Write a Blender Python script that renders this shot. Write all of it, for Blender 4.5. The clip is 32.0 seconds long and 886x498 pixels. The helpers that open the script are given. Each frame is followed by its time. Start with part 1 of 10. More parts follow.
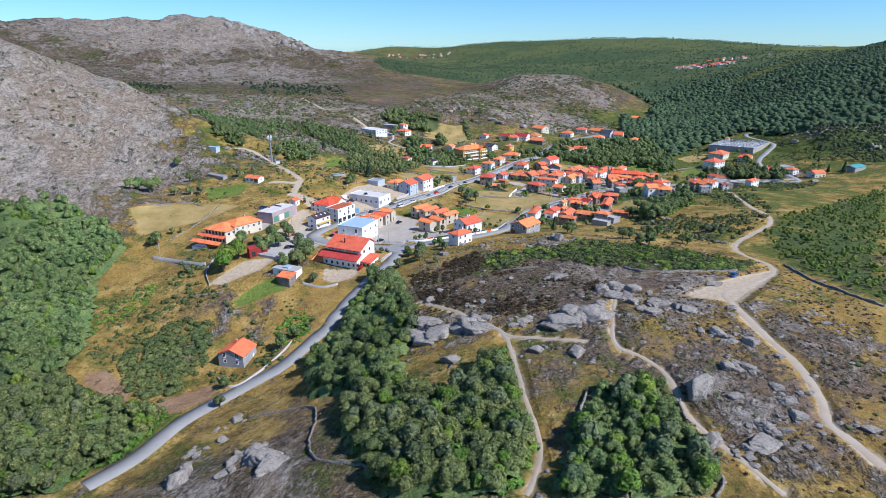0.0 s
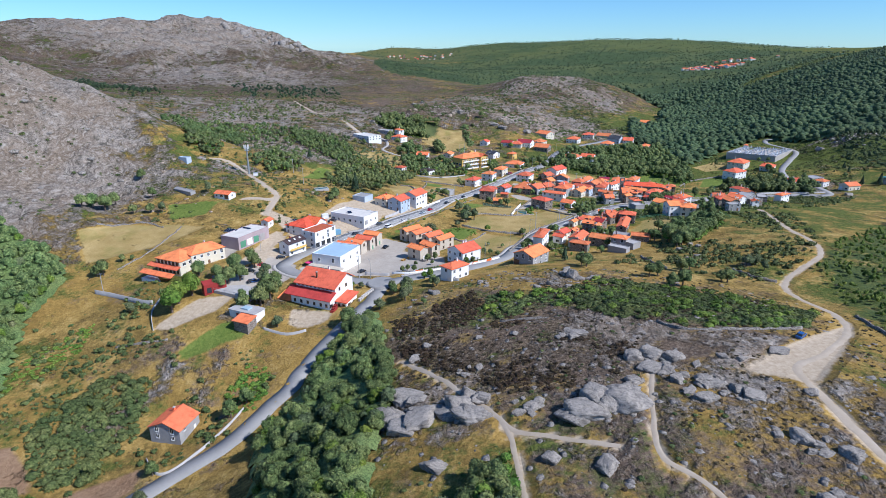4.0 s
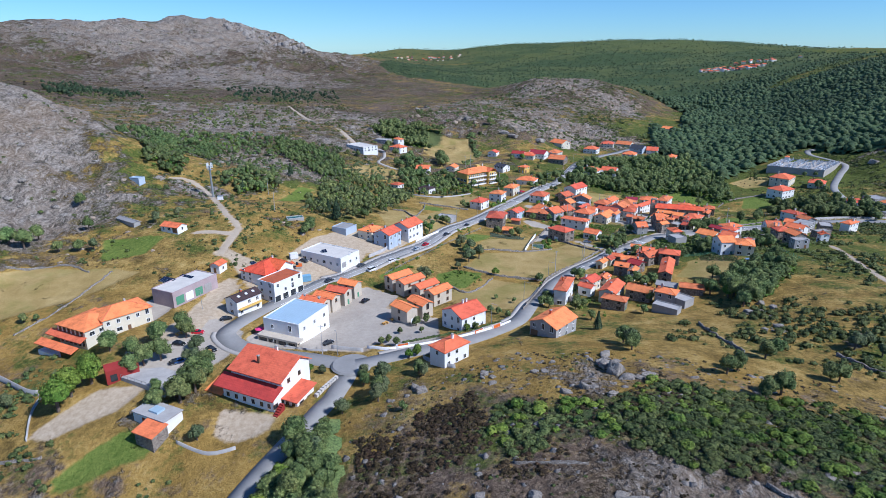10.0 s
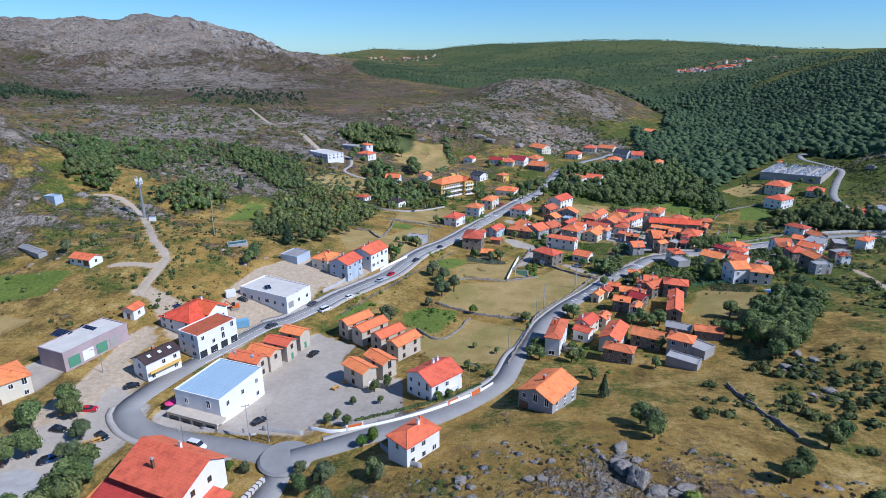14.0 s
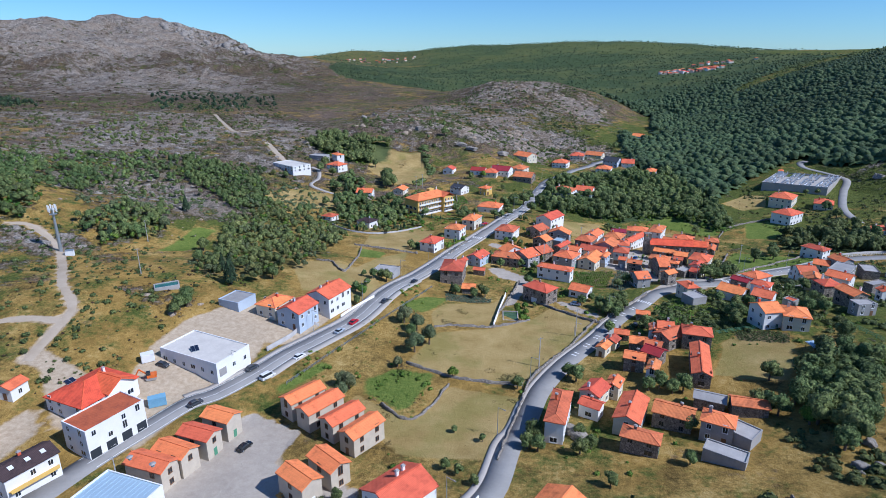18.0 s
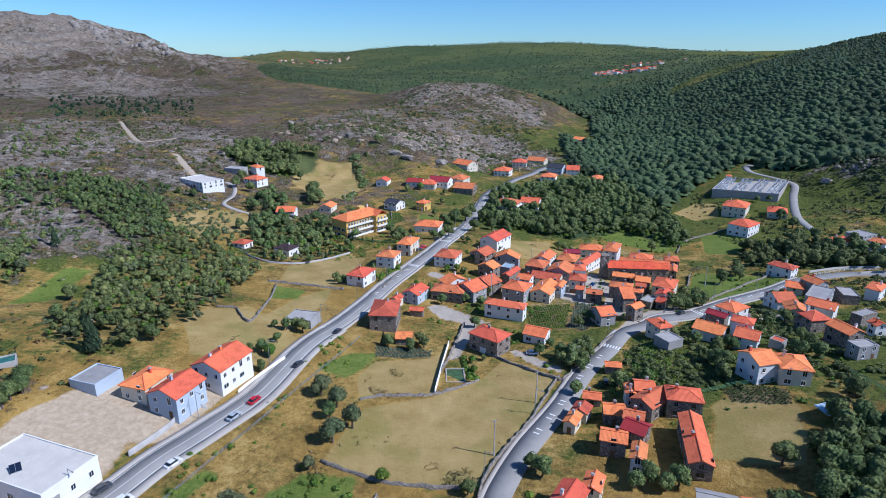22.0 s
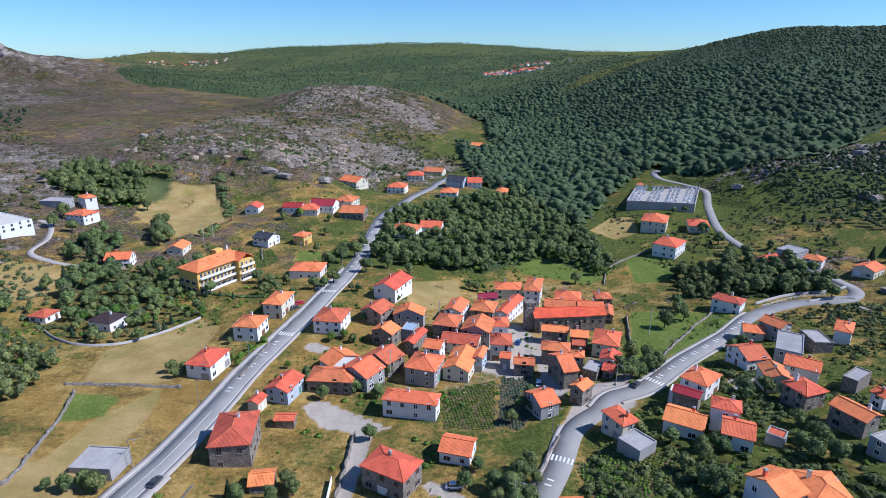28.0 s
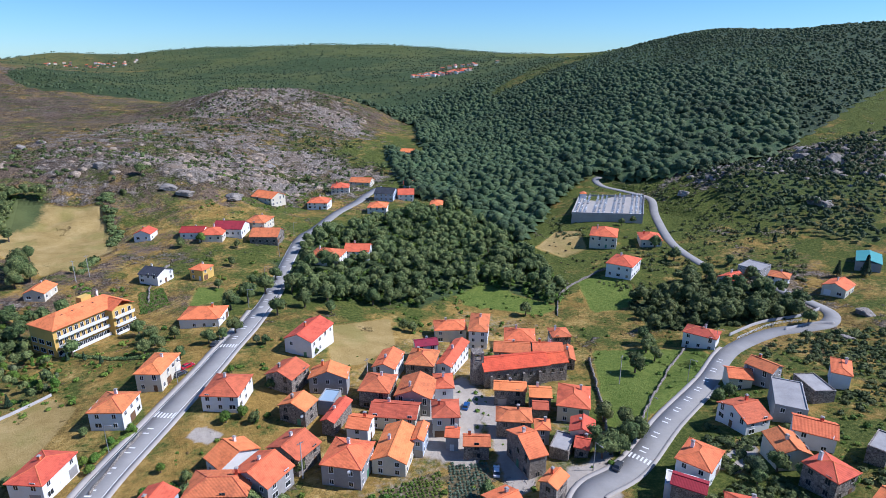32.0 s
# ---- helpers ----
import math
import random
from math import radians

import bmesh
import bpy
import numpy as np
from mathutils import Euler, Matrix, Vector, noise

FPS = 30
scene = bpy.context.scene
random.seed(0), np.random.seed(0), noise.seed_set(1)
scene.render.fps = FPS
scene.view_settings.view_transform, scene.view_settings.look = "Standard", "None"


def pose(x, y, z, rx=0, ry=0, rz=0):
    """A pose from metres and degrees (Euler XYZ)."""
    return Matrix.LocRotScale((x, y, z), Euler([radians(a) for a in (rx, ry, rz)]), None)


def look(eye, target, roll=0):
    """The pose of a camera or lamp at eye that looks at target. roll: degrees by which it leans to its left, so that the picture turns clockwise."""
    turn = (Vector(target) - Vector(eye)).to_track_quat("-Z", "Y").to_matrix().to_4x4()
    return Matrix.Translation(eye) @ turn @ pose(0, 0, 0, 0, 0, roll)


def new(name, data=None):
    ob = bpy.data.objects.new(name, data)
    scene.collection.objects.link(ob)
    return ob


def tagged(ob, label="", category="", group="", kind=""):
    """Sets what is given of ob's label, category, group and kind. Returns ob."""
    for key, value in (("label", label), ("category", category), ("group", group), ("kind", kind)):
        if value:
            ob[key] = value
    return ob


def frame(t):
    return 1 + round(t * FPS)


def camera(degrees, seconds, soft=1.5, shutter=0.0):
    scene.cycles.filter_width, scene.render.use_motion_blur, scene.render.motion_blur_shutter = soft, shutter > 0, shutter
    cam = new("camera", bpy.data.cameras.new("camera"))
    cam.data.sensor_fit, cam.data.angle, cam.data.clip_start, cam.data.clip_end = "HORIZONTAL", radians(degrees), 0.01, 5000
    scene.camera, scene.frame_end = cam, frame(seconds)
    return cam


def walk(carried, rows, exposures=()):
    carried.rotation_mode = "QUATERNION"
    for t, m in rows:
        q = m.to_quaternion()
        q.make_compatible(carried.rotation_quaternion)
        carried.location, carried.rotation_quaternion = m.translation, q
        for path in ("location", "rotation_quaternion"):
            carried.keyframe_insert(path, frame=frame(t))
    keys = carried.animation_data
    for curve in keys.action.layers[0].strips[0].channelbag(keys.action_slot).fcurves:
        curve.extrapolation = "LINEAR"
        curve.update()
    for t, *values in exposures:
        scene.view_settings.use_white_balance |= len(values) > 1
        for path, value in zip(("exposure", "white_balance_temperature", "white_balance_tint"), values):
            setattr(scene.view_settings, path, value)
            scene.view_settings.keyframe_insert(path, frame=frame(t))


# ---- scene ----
cam = camera(73.66, 32.0, soft=0.5)
PATH = [
    (0.0, pose(-15.44, -190.42, 101.99, 71.03, 0.00, -0.05)),
    (1.0, pose(-14.32, -178.60, 101.59, 71.09, -0.02, -0.24)),
    (2.0, pose(-13.18, -166.80, 101.22, 71.16, -0.10, -0.14)),
    (3.5, pose(-11.45, -149.12, 100.77, 71.15, -0.05, 0.10)),
    (5.5, pose(-9.18, -125.75, 100.64, 71.21, 0.00, 0.36)),
    (6.0, pose(-8.72, -119.93, 100.64, 71.24, 0.02, 0.43)),
    (7.0, pose(-7.88, -108.32, 100.63, 71.24, 0.04, 0.62)),
    (8.0, pose(-7.11, -96.77, 100.52, 71.27, 0.10, 0.68)),
    (9.0, pose(-6.36, -85.31, 100.25, 71.26, 0.08, 0.87)),
    (10.0, pose(-5.60, -73.95, 99.77, 71.26, 0.07, 1.06)),
    (11.0, pose(-4.83, -62.61, 99.23, 71.26, 0.03, 1.19)),
    (12.0, pose(-4.07, -51.27, 98.71, 71.29, 0.00, 0.89)),
    (13.0, pose(-3.31, -39.91, 98.25, 71.38, -0.05, -0.16)),
    (14.0, pose(-2.53, -28.56, 97.84, 71.30, -0.01, -1.21)),
    (14.5, pose(-2.10, -22.87, 97.68, 71.38, -0.07, -1.63)),
    (16.5, pose(0.00, 0.00, 97.60, 71.48, -0.07, -2.20)),
    (17.0, pose(0.65, 5.71, 97.58, 71.46, -0.01, -2.48)),
    (18.0, pose(2.05, 17.12, 97.53, 71.45, 0.04, -3.00)),
    (19.0, pose(3.63, 28.52, 97.44, 71.47, -0.03, -4.07)),
    (20.0, pose(5.45, 39.90, 97.32, 71.51, -0.10, -6.14)),
    (21.0, pose(7.47, 51.30, 97.18, 71.49, -0.05, -7.56)),
    (22.0, pose(9.73, 62.72, 97.02, 71.52, -0.07, -8.86)),
    (23.0, pose(12.16, 74.10, 96.86, 71.51, -0.06, -10.03)),
    (24.0, pose(14.74, 85.41, 96.69, 71.50, -0.04, -11.50)),
    (25.0, pose(17.54, 96.63, 96.53, 71.48, -0.05, -13.73)),
    (26.0, pose(20.62, 107.72, 96.37, 71.55, -0.08, -16.25)),
    (26.5, pose(22.26, 113.23, 96.27, 71.54, -0.06, -17.24)),
    (28.5, pose(29.87, 134.78, 95.85, 71.63, 0.03, -19.67)),
    (29.0, pose(31.98, 140.12, 95.64, 71.65, 0.09, -20.35)),
    (30.0, pose(36.37, 150.78, 95.16, 71.73, 0.02, -22.36)),
    (31.0, pose(40.92, 161.36, 94.60, 71.67, -0.15, -24.31)),
    (32.0, pose(45.56, 171.92, 94.00, 71.79, -0.15, -25.83)),
]
walk(cam, PATH, [(0.0, 0.18, 5750, 13), (8.0, 0.06, 5600, 13), (13.0, -0.06, 5500, 14), (18.0, -0.10, 5500, 14), (24.0, -0.04, 5550, 15), (32.0, 0.10, 5650, 17)])

# ---- world, sun, exposure ----
SUN_AZ, SUN_EL = radians(116), radians(45)      # clockwise from +y, above the horizon
world = bpy.data.worlds.new("sky")
scene.world = world
world.use_nodes = True
sky = world.node_tree.nodes.new("ShaderNodeTexSky")
sky.sky_type, sky.sun_disc = "NISHITA", False
sky.sun_elevation, sky.sun_rotation = SUN_EL, SUN_AZ
sky.altitude, sky.air_density, sky.dust_density, sky.ozone_density = 900, 1.0, 0.0, 3.0
deep = world.node_tree.nodes.new("ShaderNodeMix")       # a clear summer sky, deep blue
deep.data_type, deep.blend_type = "RGBA", "MULTIPLY"
deep.inputs[0].default_value, deep.inputs[7].default_value = 1.0, (0.60, 0.92, 1.18, 1)
world.node_tree.links.new(sky.outputs[0], deep.inputs[6])
world.node_tree.links.new(deep.outputs[2], world.node_tree.nodes["Background"].inputs[0])
world.node_tree.nodes["Background"].inputs[1].default_value = 0.099
sun = new("sun", bpy.data.lights.new("sun", "SUN"))
sun.data.energy, sun.data.angle, sun.data.color = 5.0, radians(0.55), (1.0, 0.965, 0.91)
sun.matrix_world = look((0, 0, 0), (-math.sin(SUN_AZ) * math.cos(SUN_EL), -math.cos(SUN_AZ) * math.cos(SUN_EL), -math.sin(SUN_EL)))


# ---- materials ----
def shader(name, rough=0.85, metal=0.0, spec=0.3):
    m = bpy.data.materials.new(name)
    m.use_nodes = True
    nt = m.node_tree
    b = nt.nodes["Principled BSDF"]
    b.inputs["Roughness"].default_value, b.inputs["Metallic"].default_value = rough, metal
    b.inputs["Specular IOR Level"].default_value = spec
    return m, nt, b


def link(nt, a, b):
    nt.links.new(a, b)


def val(nt, scale, detail=4, rough=0.6, vec=None, kind="noise"):
    n = nt.nodes.new("ShaderNodeTexNoise")
    n.inputs["Scale"].default_value, n.inputs["Detail"].default_value, n.inputs["Roughness"].default_value = scale, detail, rough
    if vec:
        link(nt, vec, n.inputs["Vector"])
    return n.outputs[0]


def ramp(nt, fac, *stops):
    n = nt.nodes.new("ShaderNodeValToRGB")
    e = n.color_ramp.elements
    while len(e) < len(stops):
        e.new(0.5)
    for el, (p, c) in zip(e, stops):
        el.position, el.color = p, (*c, 1) if len(c) == 3 else c
    link(nt, fac, n.inputs[0])
    return n.outputs[0]


def mixc(nt, fac, a, b, mode="MIX"):
    n = nt.nodes.new("ShaderNodeMix")
    n.data_type, n.blend_type = "RGBA", mode
    for sock, v in ((n.inputs[0], fac), (n.inputs[6], a), (n.inputs[7], b)):
        if isinstance(v, (int, float)):
            sock.default_value = v
        elif isinstance(v, tuple):
            sock.default_value = (*v, 1)
        else:
            link(nt, v, sock)
    return n.outputs[2]


def calc(nt, op, a, b=0.0, clamp=False):
    n = nt.nodes.new("ShaderNodeMath")
    n.operation, n.use_clamp = op, clamp
    for sock, v in ((n.inputs[0], a), (n.inputs[1], b)):
        if isinstance(v, (int, float)):
            sock.default_value = v
        else:
            link(nt, v, sock)
    return n.outputs[0]


def bump(nt, b, height, dist, strength=0.6):
    n = nt.nodes.new("ShaderNodeBump")
    n.inputs["Strength"].default_value, n.inputs["Distance"].default_value = strength, dist
    link(nt, height, n.inputs["Height"])
    link(nt, n.outputs[0], b.inputs["Normal"])


def coords(nt, out="Object"):
    return nt.nodes.new("ShaderNodeTexCoord").outputs[out]


def chance(nt):
    return nt.nodes.new("ShaderNodeObjectInfo").outputs["Random"]


def island(nt):
    return nt.nodes.new("ShaderNodeNewGeometry").outputs["Random Per Island"]


def plain(name, colour, rough=0.8, grain=3.0, vary=0.25, metal=0.0, relief=0.01, spec=0.3):
    """A painted or mineral surface: two scales of stain and a fine relief."""
    m, nt, b = shader(name, rough, metal, spec)
    v = coords(nt)
    lo = tuple(c * (1 - vary) for c in colour)
    hi = tuple(min(1, c * (1 + vary * 0.5)) for c in colour)
    c1 = ramp(nt, val(nt, grain * 0.15, 5, 0.7, v), (0.3, lo), (0.65, hi))
    c2 = mixc(nt, 0.35, c1, ramp(nt, val(nt, grain * 3, 3, 0.6, v), (0.3, lo), (0.7, hi)))
    link(nt, c2, b.inputs["Base Color"])
    if relief:
        bump(nt, b, val(nt, grain * 4, 3, 0.6, v), relief)
    return m


def tiles(name, colour, dark):
    """Fired clay pan tiles: rows across the slope, each house a little different, soot and lichen in patches."""
    m, nt, b = shader(name, 0.8, 0, 0.25)
    v = coords(nt)
    sep = nt.nodes.new("ShaderNodeSeparateXYZ")
    link(nt, v, sep.inputs[0])
    lines = calc(nt, "SINE", calc(nt, "MULTIPLY", sep.outputs[0], 2 * math.pi / 0.30))
    rows = calc(nt, "SINE", calc(nt, "MULTIPLY", sep.outputs[1], 2 * math.pi / 0.7))
    patch = val(nt, 0.35, 6, 0.75, v)
    fine = val(nt, 5.0, 3, 0.7, v)
    c = ramp(nt, patch, (0.32, dark), (0.5, colour), (0.75, tuple(min(1, k * 1.25) for k in colour)))
    c = mixc(nt, calc(nt, "MULTIPLY", fine, 0.3), c, dark)
    c = mixc(nt, calc(nt, "MULTIPLY", calc(nt, "LESS_THAN", lines, -0.55), 0.16), c, dark)
    c = mixc(nt, calc(nt, "MULTIPLY", calc(nt, "LESS_THAN", rows, -0.8), 0.12), c, dark)
    hsv = nt.nodes.new("ShaderNodeHueSaturation")
    r = chance(nt)
    link(nt, calc(nt, "ADD", 0.485, calc(nt, "MULTIPLY", r, 0.025)), hsv.inputs["Hue"])
    link(nt, calc(nt, "ADD", 0.84, calc(nt, "MULTIPLY", r, 0.32)), hsv.inputs["Value"])
    link(nt, c, hsv.inputs["Color"])
    link(nt, hsv.outputs[0], b.inputs["Base Color"])
    bump(nt, b, calc(nt, "ADD", lines, calc(nt, "MULTIPLY", rows, 0.4)), 0.02, 0.6)
    return m


def foliage(name, a, c, d):
    """Leaves: each spray and crown a little different, patches of hue over the land, a leafy grain and relief, with
    shade in its hollows put into the colour.
    """
    m, nt, b = shader(name, 0.7, 0, 0.2)
    col = ramp(nt, island(nt), (0.0, a), (0.5, c), (1.0, d))
    v = nt.nodes.new("ShaderNodeNewGeometry").outputs["Position"]
    patch = calc(nt, "SUBTRACT", val(nt, 0.11, 3, 0.7, v), 0.5)
    broad = calc(nt, "SUBTRACT", calc(nt, "ADD", calc(nt, "MULTIPLY", val(nt, 0.02, 3, 0.5, v), 0.5), calc(nt, "MULTIPLY", val(nt, 0.0045, 4, 0.55, v), 0.5)), 0.5)
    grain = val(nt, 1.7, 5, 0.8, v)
    # gap shade and lit tips painted into the colour, following the relief
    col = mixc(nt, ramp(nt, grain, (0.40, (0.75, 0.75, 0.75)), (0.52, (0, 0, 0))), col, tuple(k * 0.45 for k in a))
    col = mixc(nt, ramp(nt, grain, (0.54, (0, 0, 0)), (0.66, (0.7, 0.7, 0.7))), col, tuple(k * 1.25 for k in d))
    hsv = nt.nodes.new("ShaderNodeHueSaturation")
    q = chance(nt)
    link(nt, calc(nt, "ADD", calc(nt, "ADD", 0.48, calc(nt, "MULTIPLY", q, 0.04)), calc(nt, "MULTIPLY", patch, -0.13)), hsv.inputs["Hue"])
    link(nt, calc(nt, "ADD", 1.0, calc(nt, "ADD", calc(nt, "MULTIPLY", patch, 1.1), calc(nt, "MULTIPLY", broad, 2.2))), hsv.inputs["Value"])
    link(nt, col, hsv.inputs["Color"])
    link(nt, hsv.outputs[0], b.inputs["Base Color"])
    bump(nt, b, grain, 0.55, 0.8)
    return m


def stonework(name, light, dark, scale=1.6):
    m, nt, b = shader(name, 0.9, 0, 0.2)
    v = coords(nt)
    br = nt.nodes.new("ShaderNodeTexVoronoi")
    br.inputs["Scale"].default_value = scale
    link(nt, v, br.inputs["Vector"])
    edge = nt.nodes.new("ShaderNodeTexVoronoi")
    edge.feature = "DISTANCE_TO_EDGE"
    edge.inputs["Scale"].default_value = scale
    link(nt, v, edge.inputs["Vector"])
    cell = nt.nodes.new("ShaderNodeSeparateColor")
    link(nt, br.outputs["Color"], cell.inputs[0])
    c = ramp(nt, cell.outputs[0], (0.0, dark), (1.0, light))
    c = mixc(nt, calc(nt, "MULTIPLY", val(nt, 6, 4, 0.7, v), 0.5), c, dark)
    c = mixc(nt, calc(nt, "LESS_THAN", edge.outputs["Distance"], 0.045), c, tuple(k * 0.45 for k in dark))
    link(nt, c, b.inputs["Base Color"])
    bump(nt, b, calc(nt, "MINIMUM", edge.outputs["Distance"], 0.12), 0.12, 0.8)
    return m


WHITE = plain("white render", (0.80, 0.79, 0.76), 0.75, 2.0, 0.10)
CREAM = plain("cream render", (0.70, 0.64, 0.50), 0.8, 2.0, 0.15)
BEIGE = plain("beige stone cladding", (0.55, 0.48, 0.38), 0.85, 3.0, 0.2)
GREY = plain("bare cement render", (0.36, 0.35, 0.34), 0.9, 2.0, 0.25)
YELLOW = plain("yellow render", (0.72, 0.47, 0.13), 0.8, 2.0, 0.12)
PINK = plain("pinkish grey render", (0.42, 0.33, 0.33), 0.85, 2.0, 0.2)
BLUISH = plain("pale blue render", (0.45, 0.52, 0.60), 0.8, 2.0, 0.12)
CONCRETE = plain("weathered concrete", (0.42, 0.40, 0.38), 0.9, 2.0, 0.3)
PALEROOF = plain("pale flat roof", (0.62, 0.58, 0.52), 0.9, 1.5, 0.18)
METALBLUE = plain("pale blue metal sheet", (0.42, 0.55, 0.64), 0.45, 1.0, 0.08, 0.2)
METALGREY = plain("dull metal sheet", (0.40, 0.38, 0.36), 0.6, 1.5, 0.3, 0.2)
STONE = stonework("granite blocks", (0.42, 0.37, 0.31), (0.20, 0.17, 0.145))
DRYSTONE = stonework("dry stone wall", (0.40, 0.36, 0.31), (0.16, 0.14, 0.12), 2.6)
ORANGE = tiles("orange clay tiles", (0.84, 0.222, 0.088), (0.52, 0.125, 0.052))
OLDTILE = tiles("old brown clay tiles", (0.68, 0.19, 0.078), (0.36, 0.105, 0.05))
RED = tiles("bright red tiles", (0.78, 0.125, 0.055), (0.48, 0.07, 0.035))
REDSHEET = tiles("dull red sheet roof", (0.52, 0.07, 0.05), (0.36, 0.05, 0.04))
CRIMSON = tiles("crimson sheet roof", (0.36, 0.035, 0.05), (0.20, 0.03, 0.04))
DARKRED = tiles("dull dark red tiles", (0.42, 0.085, 0.045), (0.26, 0.055, 0.035))
DARKTILE = tiles("dark brown tiles", (0.07, 0.045, 0.045), (0.03, 0.022, 0.025))
SLATE = tiles("dark blue slate", (0.055, 0.06, 0.075), (0.03, 0.032, 0.04))
FRAME = plain("white window frame", (0.78, 0.78, 0.77), 0.5, 2, 0.05, relief=0)
WOOD = plain("brown timber", (0.20, 0.11, 0.06), 0.7, 4, 0.3)
REDPAINT = plain("dark red paint", (0.30, 0.035, 0.03), 0.6, 2, 0.2)
GREENPAINT = plain("green paint", (0.10, 0.28, 0.17), 0.6, 2, 0.2)
STEEL = plain("galvanised steel", (0.45, 0.48, 0.50), 0.45, 2, 0.1, 0.7)
GLASS = shader("window glass", 0.08, 0, 0.6)[0]
GLASS.node_tree.nodes["Principled BSDF"].inputs["Base Color"].default_value = (0.025, 0.032, 0.04, 1)
SOLAR = plain("dark solar panel", (0.02, 0.03, 0.06), 0.2, 2, 0.1, 0.2, 0)


def granite(name, light, dark):
    """Weathered granite: blotches of lichen, fine grain and a few dark joints."""
    m, nt, b = shader(name, 0.92, 0, 0.2)
    v = coords(nt)
    blot, grain = val(nt, 1.3, 6, 0.7, v), val(nt, 9.0, 4, 0.75, v)
    c = ramp(nt, calc(nt, "ADD", calc(nt, "MULTIPLY", blot, 0.6), calc(nt, "MULTIPLY", grain, 0.4)), (0.36, dark), (0.52, light), (0.66, tuple(k * 1.35 for k in light)))
    c = mixc(nt, ramp(nt, val(nt, 0.7, 5, 0.75, v), (0.52, (0, 0, 0)), (0.6, (0.7, 0.7, 0.7))), c, dark)
    link(nt, c, b.inputs["Base Color"])
    bump(nt, b, calc(nt, "ADD", calc(nt, "MULTIPLY", blot, 1.0), calc(nt, "MULTIPLY", grain, 0.25)), 0.6, 0.9)
    return m


ROCK = granite("grey granite", (0.33, 0.295, 0.255), (0.095, 0.085, 0.075))
PALEROCK = granite("bleached granite", (0.42, 0.335, 0.25), (0.15, 0.115, 0.083))
BARK = plain("grey brown bark", (0.16, 0.12, 0.09), 0.9, 4, 0.35)
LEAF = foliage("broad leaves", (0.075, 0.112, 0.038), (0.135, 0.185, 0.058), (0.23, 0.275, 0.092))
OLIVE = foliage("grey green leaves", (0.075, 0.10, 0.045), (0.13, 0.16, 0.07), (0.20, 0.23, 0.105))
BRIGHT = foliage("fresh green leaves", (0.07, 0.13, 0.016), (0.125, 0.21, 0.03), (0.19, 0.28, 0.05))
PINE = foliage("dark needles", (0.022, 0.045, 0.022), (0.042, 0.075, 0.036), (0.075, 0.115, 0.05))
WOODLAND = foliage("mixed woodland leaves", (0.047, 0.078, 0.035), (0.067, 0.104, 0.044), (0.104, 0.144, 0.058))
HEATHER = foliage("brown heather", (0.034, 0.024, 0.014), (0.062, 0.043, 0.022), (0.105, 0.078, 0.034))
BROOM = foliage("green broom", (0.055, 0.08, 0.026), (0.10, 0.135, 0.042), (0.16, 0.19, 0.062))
CABBAGE = foliage("blue green vegetable leaves", (0.07, 0.12, 0.08), (0.11, 0.17, 0.11), (0.17, 0.23, 0.15))


def asphalt_mat(name, c0, c1):
    m, nt, b = shader(name, 0.85, 0, 0.3)
    v = coords(nt)
    c = ramp(nt, val(nt, 0.12, 5, 0.65, v), (0.3, c0), (0.7, c1))
    c = mixc(nt, calc(nt, "MULTIPLY", val(nt, 1.5, 5, 0.8, v), 0.5), c, tuple(k * 0.6 for k in c0))
    link(nt, c, b.inputs["Base Color"])
    bump(nt, b, val(nt, 12, 3, 0.7, v), 0.01)
    return m


ASPHALT = asphalt_mat("worn grey asphalt", (0.27, 0.262, 0.25), (0.36, 0.348, 0.33))
PAVING = asphalt_mat("pale paving", (0.40, 0.365, 0.325), (0.51, 0.47, 0.42))
DIRT = asphalt_mat("pale sandy track", (0.42, 0.335, 0.24), (0.55, 0.455, 0.345))
PAINT = plain("road paint", (0.75, 0.75, 0.73), 0.7, 4, 0.15, relief=0)


